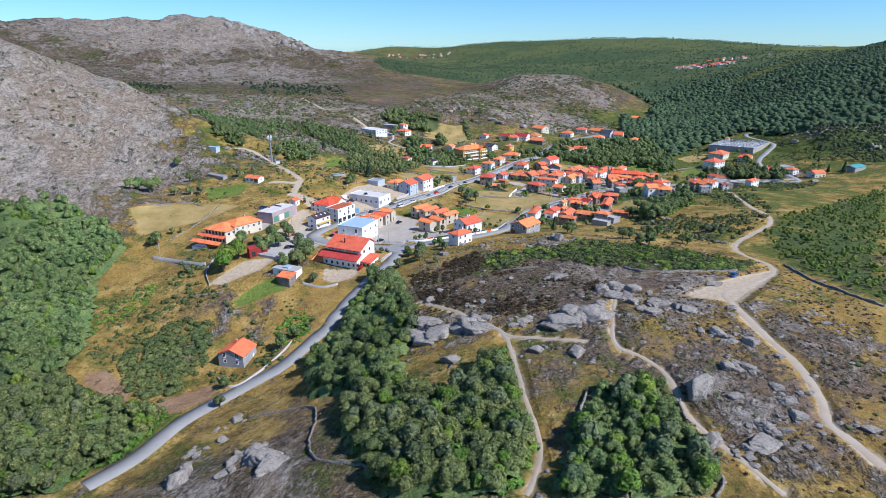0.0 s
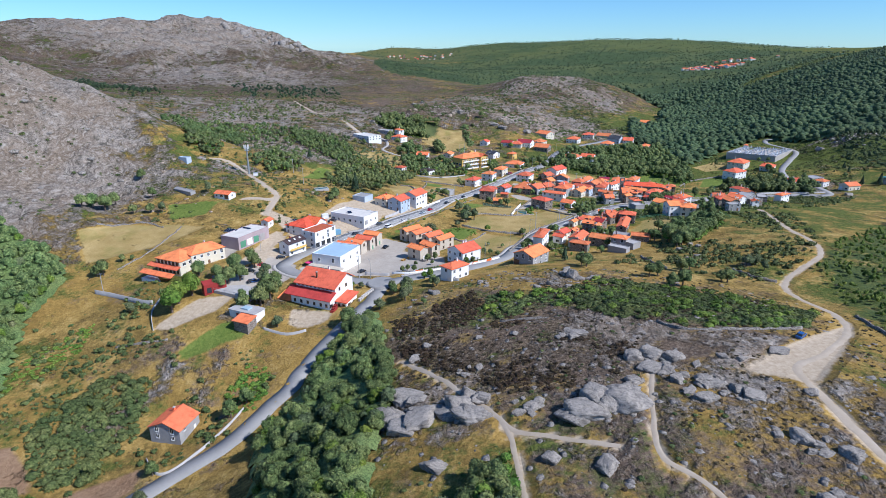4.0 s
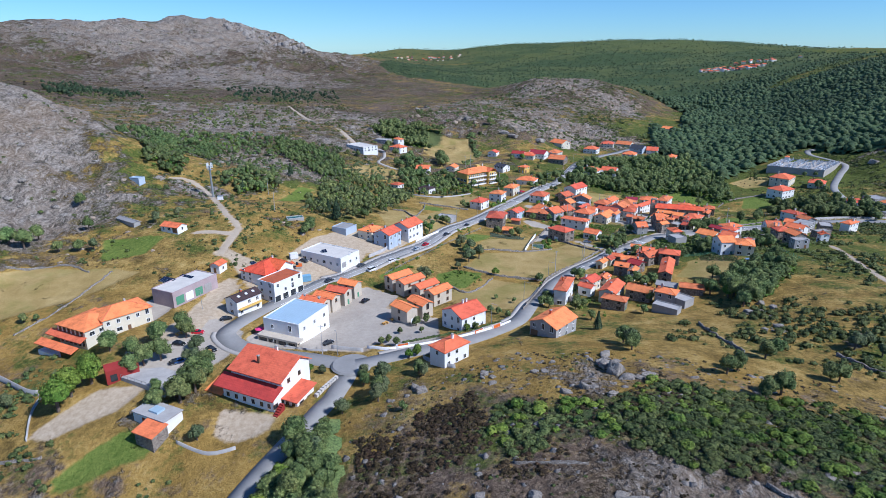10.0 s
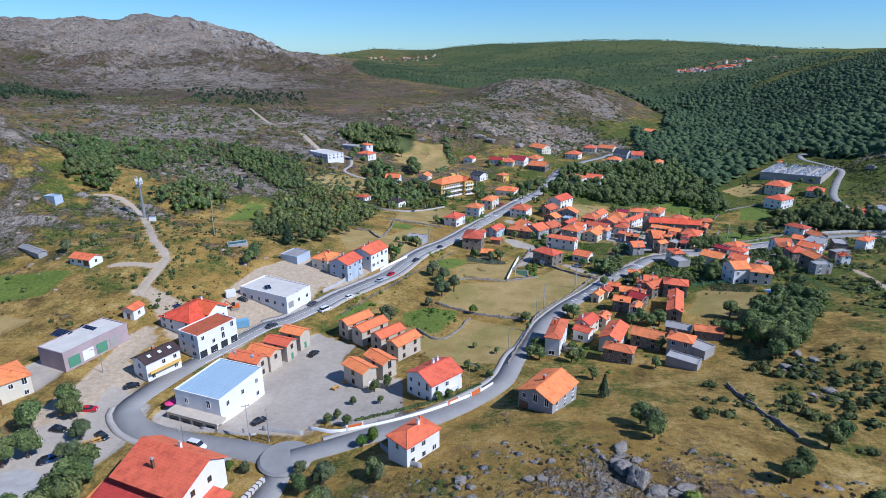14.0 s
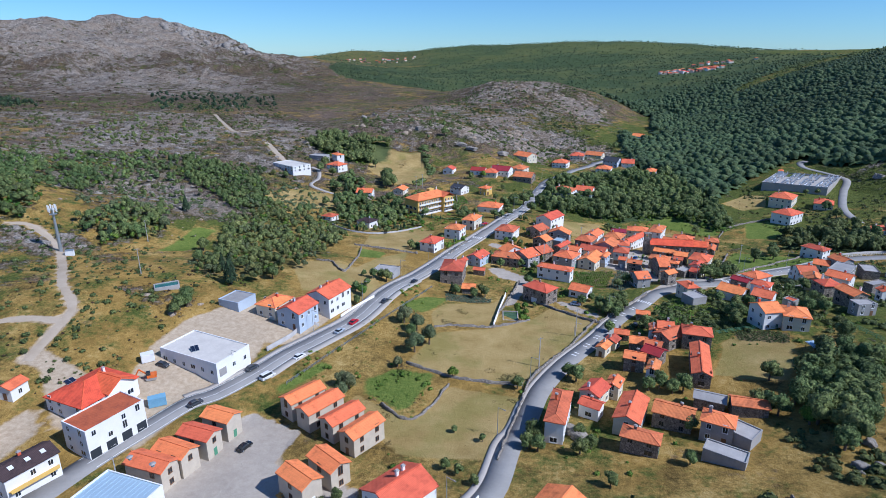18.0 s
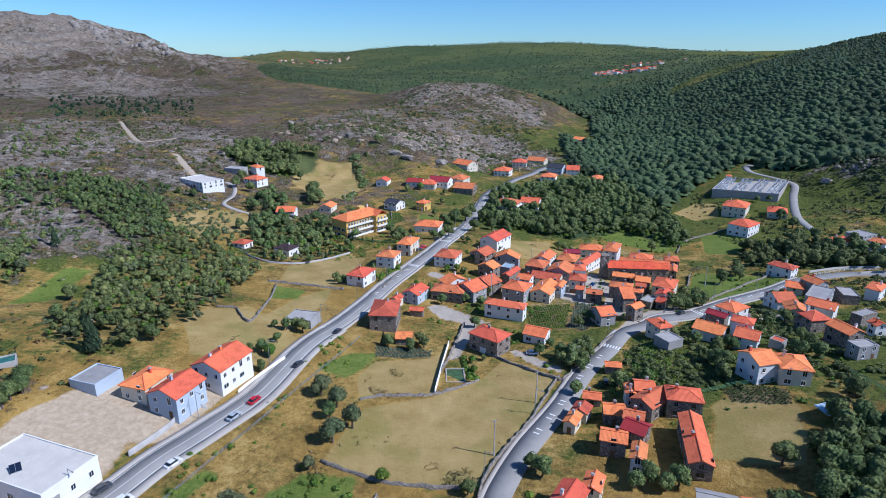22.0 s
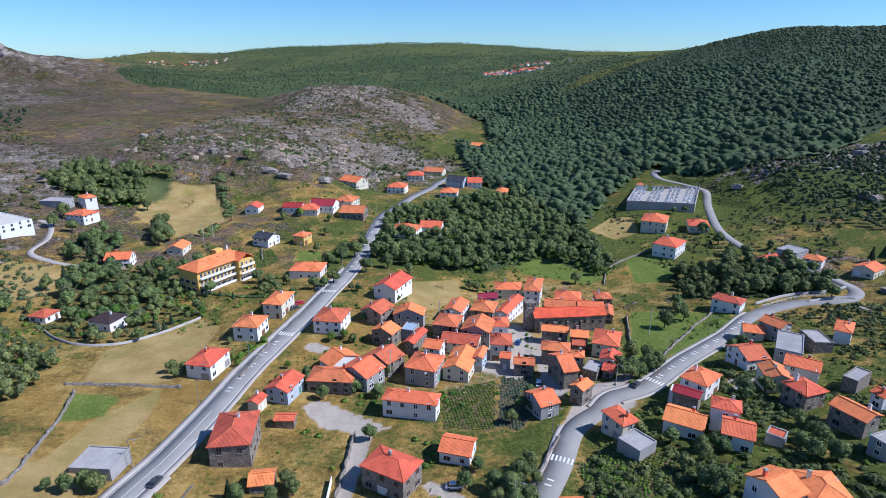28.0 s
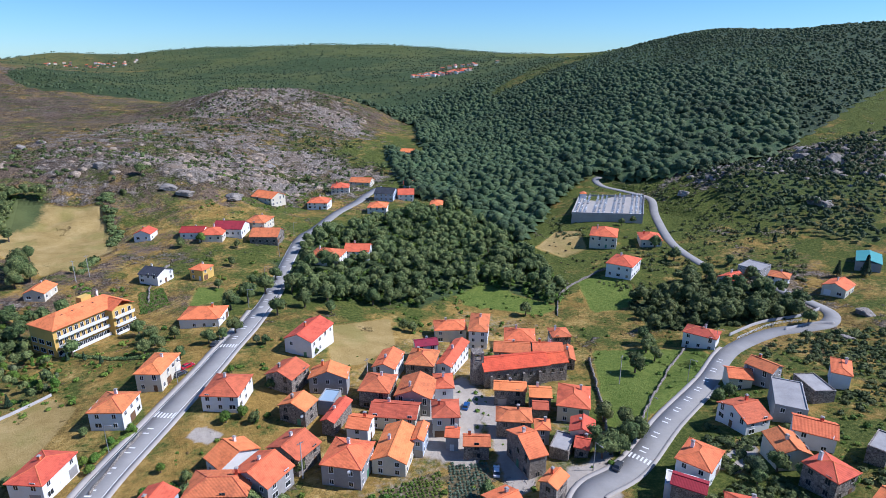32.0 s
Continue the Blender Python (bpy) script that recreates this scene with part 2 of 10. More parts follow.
def ground_mat():
    """Dry grass with rock, green growth, heath and bare soil laid in by the cover map and broken up by noise."""
    m, nt, b = shader("hillside", 0.95, 0, 0.1)
    v = coords(nt)

    def channels(name):
        at = nt.nodes.new("ShaderNodeAttribute")
        at.attribute_name = name
        sp = nt.nodes.new("ShaderNodeSeparateColor")
        link(nt, at.outputs["Color"], sp.inputs[0])
        return sp.outputs

    def moved(dx, dy):
        n = nt.nodes.new("ShaderNodeVectorMath")
        n.operation = "ADD"
        link(nt, v, n.inputs[0])
        n.inputs[1].default_value = (dx, dy, 0)
        return n.outputs[0]

    cover, tilth, crops, bare = channels("cover"), channels("tilth"), channels("crops"), channels("bare")
    big, mid, fine = val(nt, 0.016, 5, 0.6, v), val(nt, 0.10, 6, 0.65, v), val(nt, 0.75, 6, 0.7, v)
    grit = val(nt, 3.5, 4, 0.75, v)

    def mask(sock, sharp, off, wb=1.6, wm=1.8, wf=0.9):
        n = None
        for scale, det, w in ((0.014, 4, wb), (0.085, 5, wm), (0.6, 5, wf)):
            if w:
                q = calc(nt, "MULTIPLY", calc(nt, "SUBTRACT", val(nt, scale, det, 0.65, moved(off, off * 2)), 0.5), w)
                n = q if n is None else calc(nt, "ADD", n, q)
        return calc(nt, "MULTIPLY", calc(nt, "SUBTRACT", calc(nt, "ADD", sock, n), 0.5 - 0.5 / sharp), sharp, True)

    def blend(*parts_):
        out = None
        for sock, w in parts_:
            q = calc(nt, "MULTIPLY", sock, w)
            out = q if out is None else calc(nt, "ADD", out, q)
        return out

    grass = ramp(nt, blend((mid, 0.45), (fine, 0.3), (grit, 0.25)), (0.37, (0.058, 0.043, 0.014)), (0.46, (0.19, 0.128, 0.038)), (0.54, (0.38, 0.252, 0.075)), (0.63, (0.54, 0.40, 0.165)))
    grass = mixc(nt, calc(nt, "MULTIPLY", ramp(nt, big, (0.46, (0, 0, 0)), (0.56, (1, 1, 1))), 0.45), grass, (0.36, 0.22, 0.055))
    green = ramp(nt, blend((fine, 0.6), (grit, 0.4)), (0.36, (0.036, 0.056, 0.012)), (0.5, (0.085, 0.108, 0.024)), (0.64, (0.19, 0.185, 0.045)))
    heath = ramp(nt, blend((fine, 0.55), (grit, 0.45)), (0.36, (0.034, 0.024, 0.015)), (0.48, (0.085, 0.060, 0.037)), (0.56, (0.20, 0.15, 0.10)), (0.64, (0.36, 0.29, 0.21)))
    heath = mixc(nt, calc(nt, "MULTIPLY", ramp(nt, big, (0.42, (0, 0, 0)), (0.58, (1, 1, 1))), 0.45), heath, (0.22, 0.155, 0.118))
    rock = ramp(nt, blend((fine, 0.5), (mid, 0.25), (grit, 0.25)), (0.36, (0.085, 0.07, 0.058)), (0.47, (0.28, 0.235, 0.19)), (0.60, (0.53, 0.455, 0.375)))
    warp = nt.nodes.new("ShaderNodeVectorMath")
    warp.operation = "ADD"
    wn = nt.nodes.new("ShaderNodeTexNoise")
    wn.inputs["Scale"].default_value, wn.inputs["Detail"].default_value = 0.08, 6
    sc = nt.nodes.new("ShaderNodeVectorMath")
    sc.operation = "SCALE"
    sc.inputs["Scale"].default_value = 16
    link(nt, v, wn.inputs["Vector"])
    link(nt, wn.outputs[1], sc.inputs[0])
    link(nt, v, warp.inputs[0])
    link(nt, sc.outputs[0], warp.inputs[1])
    squash = nt.nodes.new("ShaderNodeMapping")
    squash.inputs["Rotation"].default_value = (0, 0, 0.7)
    squash.inputs["Scale"].default_value = (0.8, 0.22, 0.5)
    link(nt, warp.outputs[0], squash.inputs["Vector"])
    joints = []
    for scale in (0.14, 0.4):
        crack = nt.nodes.new("ShaderNodeTexVoronoi")
        crack.feature = "DISTANCE_TO_EDGE"
        crack.inputs["Scale"].default_value = scale
        link(nt, squash.outputs[0], crack.inputs["Vector"])
        joints.append(crack.outputs["Distance"])
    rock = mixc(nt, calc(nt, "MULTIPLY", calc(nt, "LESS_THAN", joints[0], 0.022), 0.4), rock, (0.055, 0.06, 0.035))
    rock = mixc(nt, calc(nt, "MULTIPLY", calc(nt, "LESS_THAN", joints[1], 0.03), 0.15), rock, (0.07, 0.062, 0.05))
    rock = mixc(nt, calc(nt, "MULTIPLY", ramp(nt, val(nt, 0.03, 4, 0.6, moved(70, 10)), (0.44, (0, 0, 0)), (0.56, (1, 1, 1))), 0.65), rock, (0.28, 0.205, 0.138))
    cleft = nt.nodes.new("ShaderNodeMapping")
    cleft.inputs["Rotation"].default_value = (0.3, 0.2, 0.9)
    cleft.inputs["Scale"].default_value = (1.0, 0.32, 0.8)
    link(nt, warp.outputs[0], cleft.inputs["Vector"])
    shaded_fissure, ledge = val(nt, 0.16, 7, 0.72, cleft.outputs[0]), val(nt, 0.55, 6, 0.75, cleft.outputs[0])
    # crevice shade and lichen go into the rock colour, ledge tops painted paler
    rock = mixc(nt, ramp(nt, shaded_fissure, (0.36, (0.7, 0.7, 0.7)), (0.44, (0, 0, 0))), rock, (0.052, 0.05, 0.04))
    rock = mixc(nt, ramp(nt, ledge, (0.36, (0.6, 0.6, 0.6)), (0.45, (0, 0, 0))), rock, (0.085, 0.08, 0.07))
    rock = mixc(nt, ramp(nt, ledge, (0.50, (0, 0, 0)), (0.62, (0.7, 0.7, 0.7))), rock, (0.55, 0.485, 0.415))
    soil = ramp(nt, fine, (0.3, (0.36, 0.275, 0.18)), (0.7, (0.54, 0.44, 0.32)))
    hay = ramp(nt, blend((mid, 0.5), (grit, 0.5)), (0.36, (0.25, 0.175, 0.06)), (0.5, (0.36, 0.258, 0.098)), (0.64, (0.47, 0.35, 0.155)))
    hay = mixc(nt, calc(nt, "MULTIPLY", ramp(nt, val(nt, 0.05, 4, 0.6, moved(40, 90)), (0.5, (0, 0, 0)), (0.62, (1, 1, 1))), 0.5), hay, (0.20, 0.19, 0.05))
    lawn = ramp(nt, blend((fine, 0.6), (mid, 0.4)), (0.36, (0.082, 0.132, 0.022)), (0.64, (0.205, 0.245, 0.055)))
    earth = ramp(nt, fine, (0.3, (0.10, 0.085, 0.04)), (0.7, (0.22, 0.165, 0.09)))
    paved = ramp(nt, blend((mid, 0.4), (fine, 0.35), (grit, 0.25)), (0.36, (0.33, 0.285, 0.235)), (0.6, (0.47, 0.415, 0.345)))
    c = mixc(nt, mask(cover[2], 3.0, 310), grass, heath)
    c = mixc(nt, mask(cover[1], 3.0, 120), c, green)
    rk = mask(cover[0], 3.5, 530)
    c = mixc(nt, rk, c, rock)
    c = mixc(nt, mask(tilth[0], 5.0, 20, 0, 0.25, 0.3), c, hay)
    c = mixc(nt, mask(tilth[1], 3.0, 60, 0, 0.9, 0.7), c, lawn)
    c = mixc(nt, mask(tilth[2], 4.0, 80, 0, 0.5, 0.5), c, soil)
    c = mixc(nt, mask(crops[0], 5.0, 15, 0, 0.3, 0.3), c, earth)
    c = mixc(nt, mask(crops[1], 5.0, 35, 0, 0.3, 0.4), c, paved)
    c = mixc(nt, mask(bare[0], 4.0, 45, 0, 0.4, 0.4), c, ramp(nt, blend((mid, 0.5), (fine, 0.5)), (0.38, (0.23, 0.135, 0.075)), (0.6, (0.36, 0.235, 0.14))))
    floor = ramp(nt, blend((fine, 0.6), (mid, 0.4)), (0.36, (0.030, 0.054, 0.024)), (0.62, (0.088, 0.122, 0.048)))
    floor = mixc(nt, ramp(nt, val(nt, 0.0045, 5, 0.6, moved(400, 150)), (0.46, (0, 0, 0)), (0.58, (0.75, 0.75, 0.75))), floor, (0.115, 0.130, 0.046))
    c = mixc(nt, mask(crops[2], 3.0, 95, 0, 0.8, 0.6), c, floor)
    link(nt, c, b.inputs["Base Color"])
    wild = calc(nt, "ADD", cover[0], cover[2], True)
    mountain = nt.nodes.new("ShaderNodeAttribute")
    mountain.attribute_name = "cover"
    gully = calc(nt, "MULTIPLY", calc(nt, "MULTIPLY", val(nt, 0.012, 8, 0.68, v), 70.0), calc(nt, "MULTIPLY", mountain.outputs["Alpha"], wild))
    step = calc(nt, "MULTIPLY", calc(nt, "ADD", calc(nt, "MULTIPLY", shaded_fissure, 2.2), calc(nt, "MINIMUM", joints[0], 0.15)), calc(nt, "MULTIPLY", rk, 5.0))
    h = calc(nt, "ADD", blend((fine, 0.8), (grit, 0.25)), calc(nt, "ADD", calc(nt, "MULTIPLY", wild, calc(nt, "MULTIPLY", mid, 5.0)), calc(nt, "ADD", step, gully)))
    flat = calc(nt, "SUBTRACT", 1.0, calc(nt, "ADD", calc(nt, "ADD", calc(nt, "MULTIPLY", tilth[0], 0.55), calc(nt, "MULTIPLY", tilth[2], 0.9)), calc(nt, "MULTIPLY", crops[1], 0.95)), True)
    bump(nt, b, calc(nt, "MULTIPLY", h, flat), 1.0, 0.8)
    return m


GROUND = ground_mat()

# ---- the lie of the land: broad swells and hollows (x, y, reach, height) ----
RANGE = [(-911, 2274, 47.1), (-1830, 1830, 130.2), (1830, 610, 186.7), (988, 3331, 71), (1769, 2233, 64.4), (-390, 317, 28.5), (-289, 3459, 17.3), (2440, 5124, 44.7), (656, 638, -54.6), (826, 1790, -47.1), (-2440, 4880, 18.7), (0, 5490, 8.8), (610, -488, -18.9)]
HILLS = [(-390, 317, 71.4), (919, 933, 57.7), (-911, 2274, 50), (-181, 3154, -24.8), (0, 2440, -28), (-1098, 366, 38.6), (988, 3331, 22.9), (656, 638, 6.6), (272, 3457, 28.7), (408, 1050, -17), (-732, 1464, -19.7), (-183, -24, -47), (1830, 610, -22.6), (-407, 2464, -24.4), (201, 372, -36.1), (122, 1952, -3.5), (1403, 3233, 13.1), (-549, 976, -37), (488, 2318, -6.8), (-1152, 1830, 9.7), (549, 1586, -13.4), (-305, 1830, -6.3), (732, 244, 5.8), (2440, 5124, 11.7), (1769, 2794, -13.9), (-976, 976, -6.6), (-183, 1098, 28.2), (610, -488, -3.7), (244, -183, 48), (-1830, 1830, -8)]
HILLS_B = [(-51, 683, -7), (-2440, 4880, 5.3), (1220, 122, 3.5), (-610, -244, -8.7)]
KNOLLS = [(-366, 195, 38.1), (260, 1160, 45.7), (408, 1050, -22), (-289, 3459, 32.9), (-181, 3154, -30.5), (-592, 2431, -14.6), (-183, -24, -45.5), (-911, 2274, 25.2), (427, 0, -20.6), (549, 927, -11), (-305, 488, -17.4), (427, 1220, -19.2), (12, 634, 16.2), (-251, 305, 5.3), (59, -49, 31.5), (366, 744, -21.3), (919, 933, 9.3), (-1046, 2020, -20.1), (1004, 708, 8.7), (-73, 415, -11.8), (143, 96, 6.2), (-183, 1098, -9.5), (183, 1342, -14.7), (-610, -244, 10.1), (244, -183, -15.5), (498, 623, 18.4), (1003, 1113, 7.2), (656, 638, 2.9), (366, 183, -2.1), (211, 946, 4)]
KNOLLS_B = [(1220, 854, -10.8), (272, 3457, 6.8), (156, 708, -2.8), (53, 869, 4.9), (1830, 610, -5.8), (-366, 1098, -1.3), (-1269, 1610, 5.7), (549, 1586, -6.5), (201, 372, -3.6), (-610, 732, -4.5), (1769, 2794, -4.7), (826, 1790, 5.8), (988, 3331, 3.7), (-732, 1464, -4.5), (-77, 182, -1.7), (-116, 750, -3.8), (-976, 976, 3.6), (-1098, 366, 2.9), (2440, 5124, 3.1), (-1830, 1830, -3.2), (1403, 3233, 2.7), (610, -488, -2.1), (-305, 1830, -3.3), (1098, 1830, -2.6), (46, 1089, -4.2), (-488, 1586, 3.6), (732, 244, 3.3), (1220, 122, -1), (0, -610, 1.5), (-2440, 4880, 1.3)]
KNOLLS_C = [(-407, 2464, 7), (1769, 2233, 1.1), (488, 2318, -0.9), (-1152, 1830, 6.8)]
SLOPES = [(-390, 317, 16.7), (-248, 207, -25.5), (-366, 195, 15.5), (-315, 240, 16.9), (-592, 2431, -19.9), (-244, 98, -7.2), (408, 1050, -18.9), (-697, 2456, 16), (260, 1160, 6.3), (183, 1342, -11.4), (-107, 78, 9.4), (12, 634, 11.6), (74, 586, 2.8), (187, 1199, 7.9), (403, 459, 4.7), (348, 1110, 15.8), (46, 1089, -8.6), (427, 1220, -9.2), (-305, 0, -8.3), (156, 708, -9.6), (-427, 549, -7.8), (-251, 305, 7), (-82, 210, 6.5), (-305, 488, -6.7), (-18, -30, 3.4), (-79, 7, -12.3), (-116, 750, -7.3), (116, 56, -1.9), (-49, -122, 2.5), (-22, 573, -13.4)]
SLOPES_B = [(-317, 146, -9.1), (-171, 366, -6), (85, 134, -1.8), (61, 370, 5.3), (992, 842, -7.2), (178, 198, 6.6), (-183, -24, 6.7), (-57, 890, 5.9), (-5, 68, 4.4), (1004, 708, 6), (919, 933, 5.5), (-18, 256, 1.6), (-73, 415, -2.3), (-911, 2274, 4.9), (146, -24, -2.1), (-4, 400, -5.1), (317, 927, -3.1), (122, -122, -3.2), (336, 449, -3.9), (201, 372, -3.1), (12, 172, -6.1), (211, 946, 3.5), (195, 73, -2.5), (488, 244, 2.8), (228, 266, 1.2), (-51, 683, 2.3), (-98, -73, 2.5), (481, 464, -2.4), (-159, 464, 3.5), (-129, 537, 3.4)]
SLOPES_C = [(183, 512, -1.3), (-61, 134, -3), (144, 262, -2.4)]
BANKS = [(-259, 259, -6.7), (-107, 78, 6.4), (403, 459, 11.1), (-129, 333, 9.6), (354, 464, -9.1), (-18, -30, 3.6), (307, 487, 9.2), (74, 586, 6.9), (-239, 166, 9.5), (15, 555, -5), (-248, 207, -7.8), (-79, 7, -4.4), (-251, 305, 4.4), (112, 586, -5.1), (-77, 182, -1.7), (-171, 366, -4), (116, 56, -4.5), (12, 634, 3.3), (143, 96, 3.4), (0, -146, -3.1), (61, 370, 3.9), (-315, 240, 2.6), (-220, 403, -2.5), (32, 67, 2.8), (-146, 261, -3.4), (281, 512, -6.5), (34, 112, -2.1), (-61, 134, -2.7), (481, 464, -2.6), (-183, -24, 1.3)]
BANKS_B = [(-49, -122, 3.2), (-107, 299, -6.2), (-162, 73, -4.1), (-167, 215, 1.1), (9, 203, 1.5), (259, 383, 1.6), (85, 134, -3.1), (150, 355, -1.8), (-18, 256, 1.1), (24, 274, -1.4), (-244, 98, -0.6), (-121, 220, 3), (423, 490, -5.4)]
SWELLS = [(RANGE, 1300), (HILLS, 500), (HILLS_B, 500), (KNOLLS, 210), (KNOLLS_B, 210), (KNOLLS_C, 210), (SLOPES, 90), (SLOPES_B, 90), (SLOPES_C, 90), (BANKS, 42), (BANKS_B, 42)]
# ---- roads and tracks: name, width, material, centre line ----
ROADS = []


def way(name, width, mat, *line):
    ROADS.append((name, width, mat, [Vector((x, y)) for x, y in line]))


way("main_road", 5.8, ASPHALT, (-115, -56), (-107, -44), (-100, -24), (-87, -7), (-75, 5), (-66, 19), (-61, 26), (-58, 35), (-42, 67), (-39, 75), (-37, 86))
way("ring_road", 6.8, ASPHALT, (-35, 88), (-49, 93), (-65, 97), (-76, 101), (-82, 106), (-85, 112), (-82, 123), (-76, 138), (-68, 152), (-61, 163), (-55, 167), (-46, 178), (-39, 189), (-30, 200), (-19, 216), (-8, 246), (3, 267), (13, 289), (24, 313), (38, 336), (55, 363), (75, 404), (110, 492), (127, 516), (148, 548), (180, 590), (210, 639))
way("east_street", 6.0, ASPHALT, (-36, 88), (-28, 91), (-18, 95), (-7, 99), (4, 106), (13, 115), (19, 124), (25, 140), (29, 146), (35, 160), (40, 170), (50, 184), (65, 201), (81, 221), (95, 235), (107, 248), (119, 254), (127, 259), (142, 262), (167, 274), (196, 286), (223, 299), (248, 302), (265, 298), (276, 297), (286, 303), (290, 316), (292, 329), (297, 339))
way("cemetery_road", 5.5, ASPHALT, (291, 371), (305, 406), (337, 451), (357, 477), (352, 496), (346, 515), (352, 531), (361, 537))
way("mast_track", 3.2, DIRT, (-111, 176), (-111, 196), (-113, 206), (-125, 223), (-148, 263), (-167, 281), (-179, 282))
way("mast_loop", 3.0, DIRT, (-111, 196), (-120, 197), (-130, 195))
way("plateau_track", 2.2, DIRT, (183, 210), (166, 150), (161, 124), (148, 93), (116, 62), (112, 27), (104, 9), (86, -9), (75, -16), (74, -31), (73, -46), (73, -60), (70, -75), (67, -83), (68, -90), (69, -97))
way("plateau_path", 1.3, DIRT, (42, -10), (37, -25), (32, -45), (37, -54), (40, -65), (39, -77), (41, -86), (44, -93), (47, -103))
way("heath_path", 1.6, DIRT, (-24, 20), (-14, 5), (0, -22), (5, -32), (11, -35), (25, -42))
way("wood_path", 1.3, DIRT, (3, -29), (4, -39), (5, -66), (6, -81), (4, -90), (1, -96))
way("hill_track", 4.0, DIRT, (-234, 757), (-187, 647), (-169, 618), (-148, 642))
way("quarry_track", 5.0, DIRT, (-130, 567), (-109, 521), (-102, 509))
way("villa_drive", 3.0, PAVING, (-81, 505), (-74, 497), (-71, 476), (-74, 457), (-64, 447), (-46, 439))

# ---- woods, fields and bare ground: outlines in plan ----
WOOD_WEST = [(-261, 127), (-236, 143), (-198, 123), (-187, 109), (-186, 78), (-161, 21), (-159, 6), (-175, -5)]
WOOD_SOUTHWEST = [(-175, -5), (-155, -1), (-134, -13), (-107, -22), (-109, -44), (-121, -56), (-128, -58), (-139, -57)]
WOOD_MIDDLE = [(-64, -2), (-58, 14), (-51, 49), (-39, 62), (-29, 22), (-25, -4), (-30, -28), (-26, -51), (-43, -37), (-55, -31)]
WOOD_NEAR = [(-44, -39), (-25, -49), (-13, -57), (2, -39), (5, -63), (5, -82), (2, -91), (-3, -95), (-26, -91), (-39, -65)]
WOOD_PLATEAU = [(13, -80), (23, -65), (40, -66), (38, -83), (37, -97), (32, -101), (7, -97)]
WOOD_FAR_EAST = [(142, 91), (329, 260), (124, -20), (121, 0), (119, 27)]
SHRUB_BAND = [(0, 43), (7, 55), (30, 51), (45, 58), (67, 48), (84, 49), (97, 37), (108, 27), (92, 10), (62, 9), (53, 17), (42, 22), (25, 34), (8, 32)]
SHRUB_CLIFF = [(-226, 188), (-225, 215), (-205, 198), (-199, 184), (-212, 166)]
WOOD_SLOPE = [(-223, 414), (-202, 466), (-152, 432), (-126, 475), (-75, 461), (-39, 382), (-37, 324), (-60, 330), (-68, 282), (-69, 245), (-94, 255), (-97, 313), (-118, 339), (-145, 306), (-177, 326)]
WOOD_HOTEL = [(-98, 586), (-83, 628), (-55, 605), (-18, 593), (-21, 560), (-48, 540), (-71, 553)]
WOOD_HOTEL_LOW = [(-62, 472), (-43, 497), (-28, 439), (4, 435), (-6, 402), (-20, 372), (-48, 367), (-49, 406)]
WOOD_VALLEY = [(90, 466), (115, 494), (180, 533), (239, 556), (233, 504), (225, 419), (216, 381), (200, 373), (184, 409), (142, 393), (113, 407), (92, 413)]
WOOD_RAVINE = [(283, 814), (310, 770), (507, 1035), (676, 1083), (715, 893), (693, 765), (670, 615), (507, 476), (401, 475), (368, 509), (349, 541), (303, 513), (234, 455), (239, 556), (218, 580)]
WOOD_BRIDGE = [(227, 356), (264, 362), (288, 354), (292, 324), (275, 305), (243, 314), (214, 329)]
WOOD_EASTSLOPE = [(402, 508), (435, 474), (568, 446), (372, 331), (365, 360), (364, 414), (383, 453)]
WOOD_X = [(115, 166), (126, 169), (141, 167), (112, 134), (106, 141), (106, 150)]
PINES_WEST = [(-729, 983), (-688, 1022), (-395, 687), (-403, 619), (-476, 623)]
PINES_NORTH = [(-430, 1058), (-374, 1139), (-227, 1054), (-186, 874), (-229, 766), (-295, 744)]
GROVE_A = [(-245, 368), (-239, 457), (-192, 479), (-112, 472), (-94, 412), (-121, 418), (-156, 414), (-188, 391), (-185, 330), (-200, 296)]
GROVE_B = [(-92, 279), (-100, 341), (-86, 397), (-59, 369), (-34, 333), (-45, 264), (-62, 237), (-86, 244)]
GROVE_C = [(-156, 293), (-145, 320), (-125, 329), (-119, 299), (-137, 276)]
GROVE_D = [(-213, 317), (-202, 330), (-180, 312), (-176, 285), (-197, 289)]
GROVE_E = [(-173, 476), (-146, 468), (-110, 448), (-84, 387), (-103, 363), (-126, 399), (-147, 414)]
GROVE_F = [(-38, 354), (-41, 410), (-21, 438), (10, 377), (-3, 350), (-24, 347)]
DOME = [(-186, 385), (-170, 418), (-145, 411), (-110, 376), (-103, 336), (-130, 354), (-142, 336)]
PAVE_A = [(-261, 393), (-284, 478), (-239, 428), (-217, 339)]
PAVE_B = [(-313, 591), (-253, 575), (-205, 495), (-239, 485), (-307, 553)]
TREE_BELT = [(-228, 308), (-240, 350), (-215, 425), (-184, 378), (-187, 313)]
TREE_KNOT = [(-318, 606), (-254, 706), (-191, 562), (-235, 503)]
NORTHKNOLL = [(-60, 640), (0, 590), (140, 590), (260, 700), (230, 800), (300, 900), (340, 1100), (150, 1200), (60, 1000), (-60, 800)]
HAY_A = [(8, 223), (14, 235), (34, 238), (42, 251), (31, 214), (15, 213), (9, 211)]
HAY_B = [(10, 207), (30, 212), (47, 222), (58, 235), (71, 219), (55, 194), (38, 176), (34, 171), (14, 176), (-1, 185)]
HAY_C = [(-17, 168), (1, 154), (12, 171), (32, 164), (21, 134), (-2, 138), (-13, 153)]
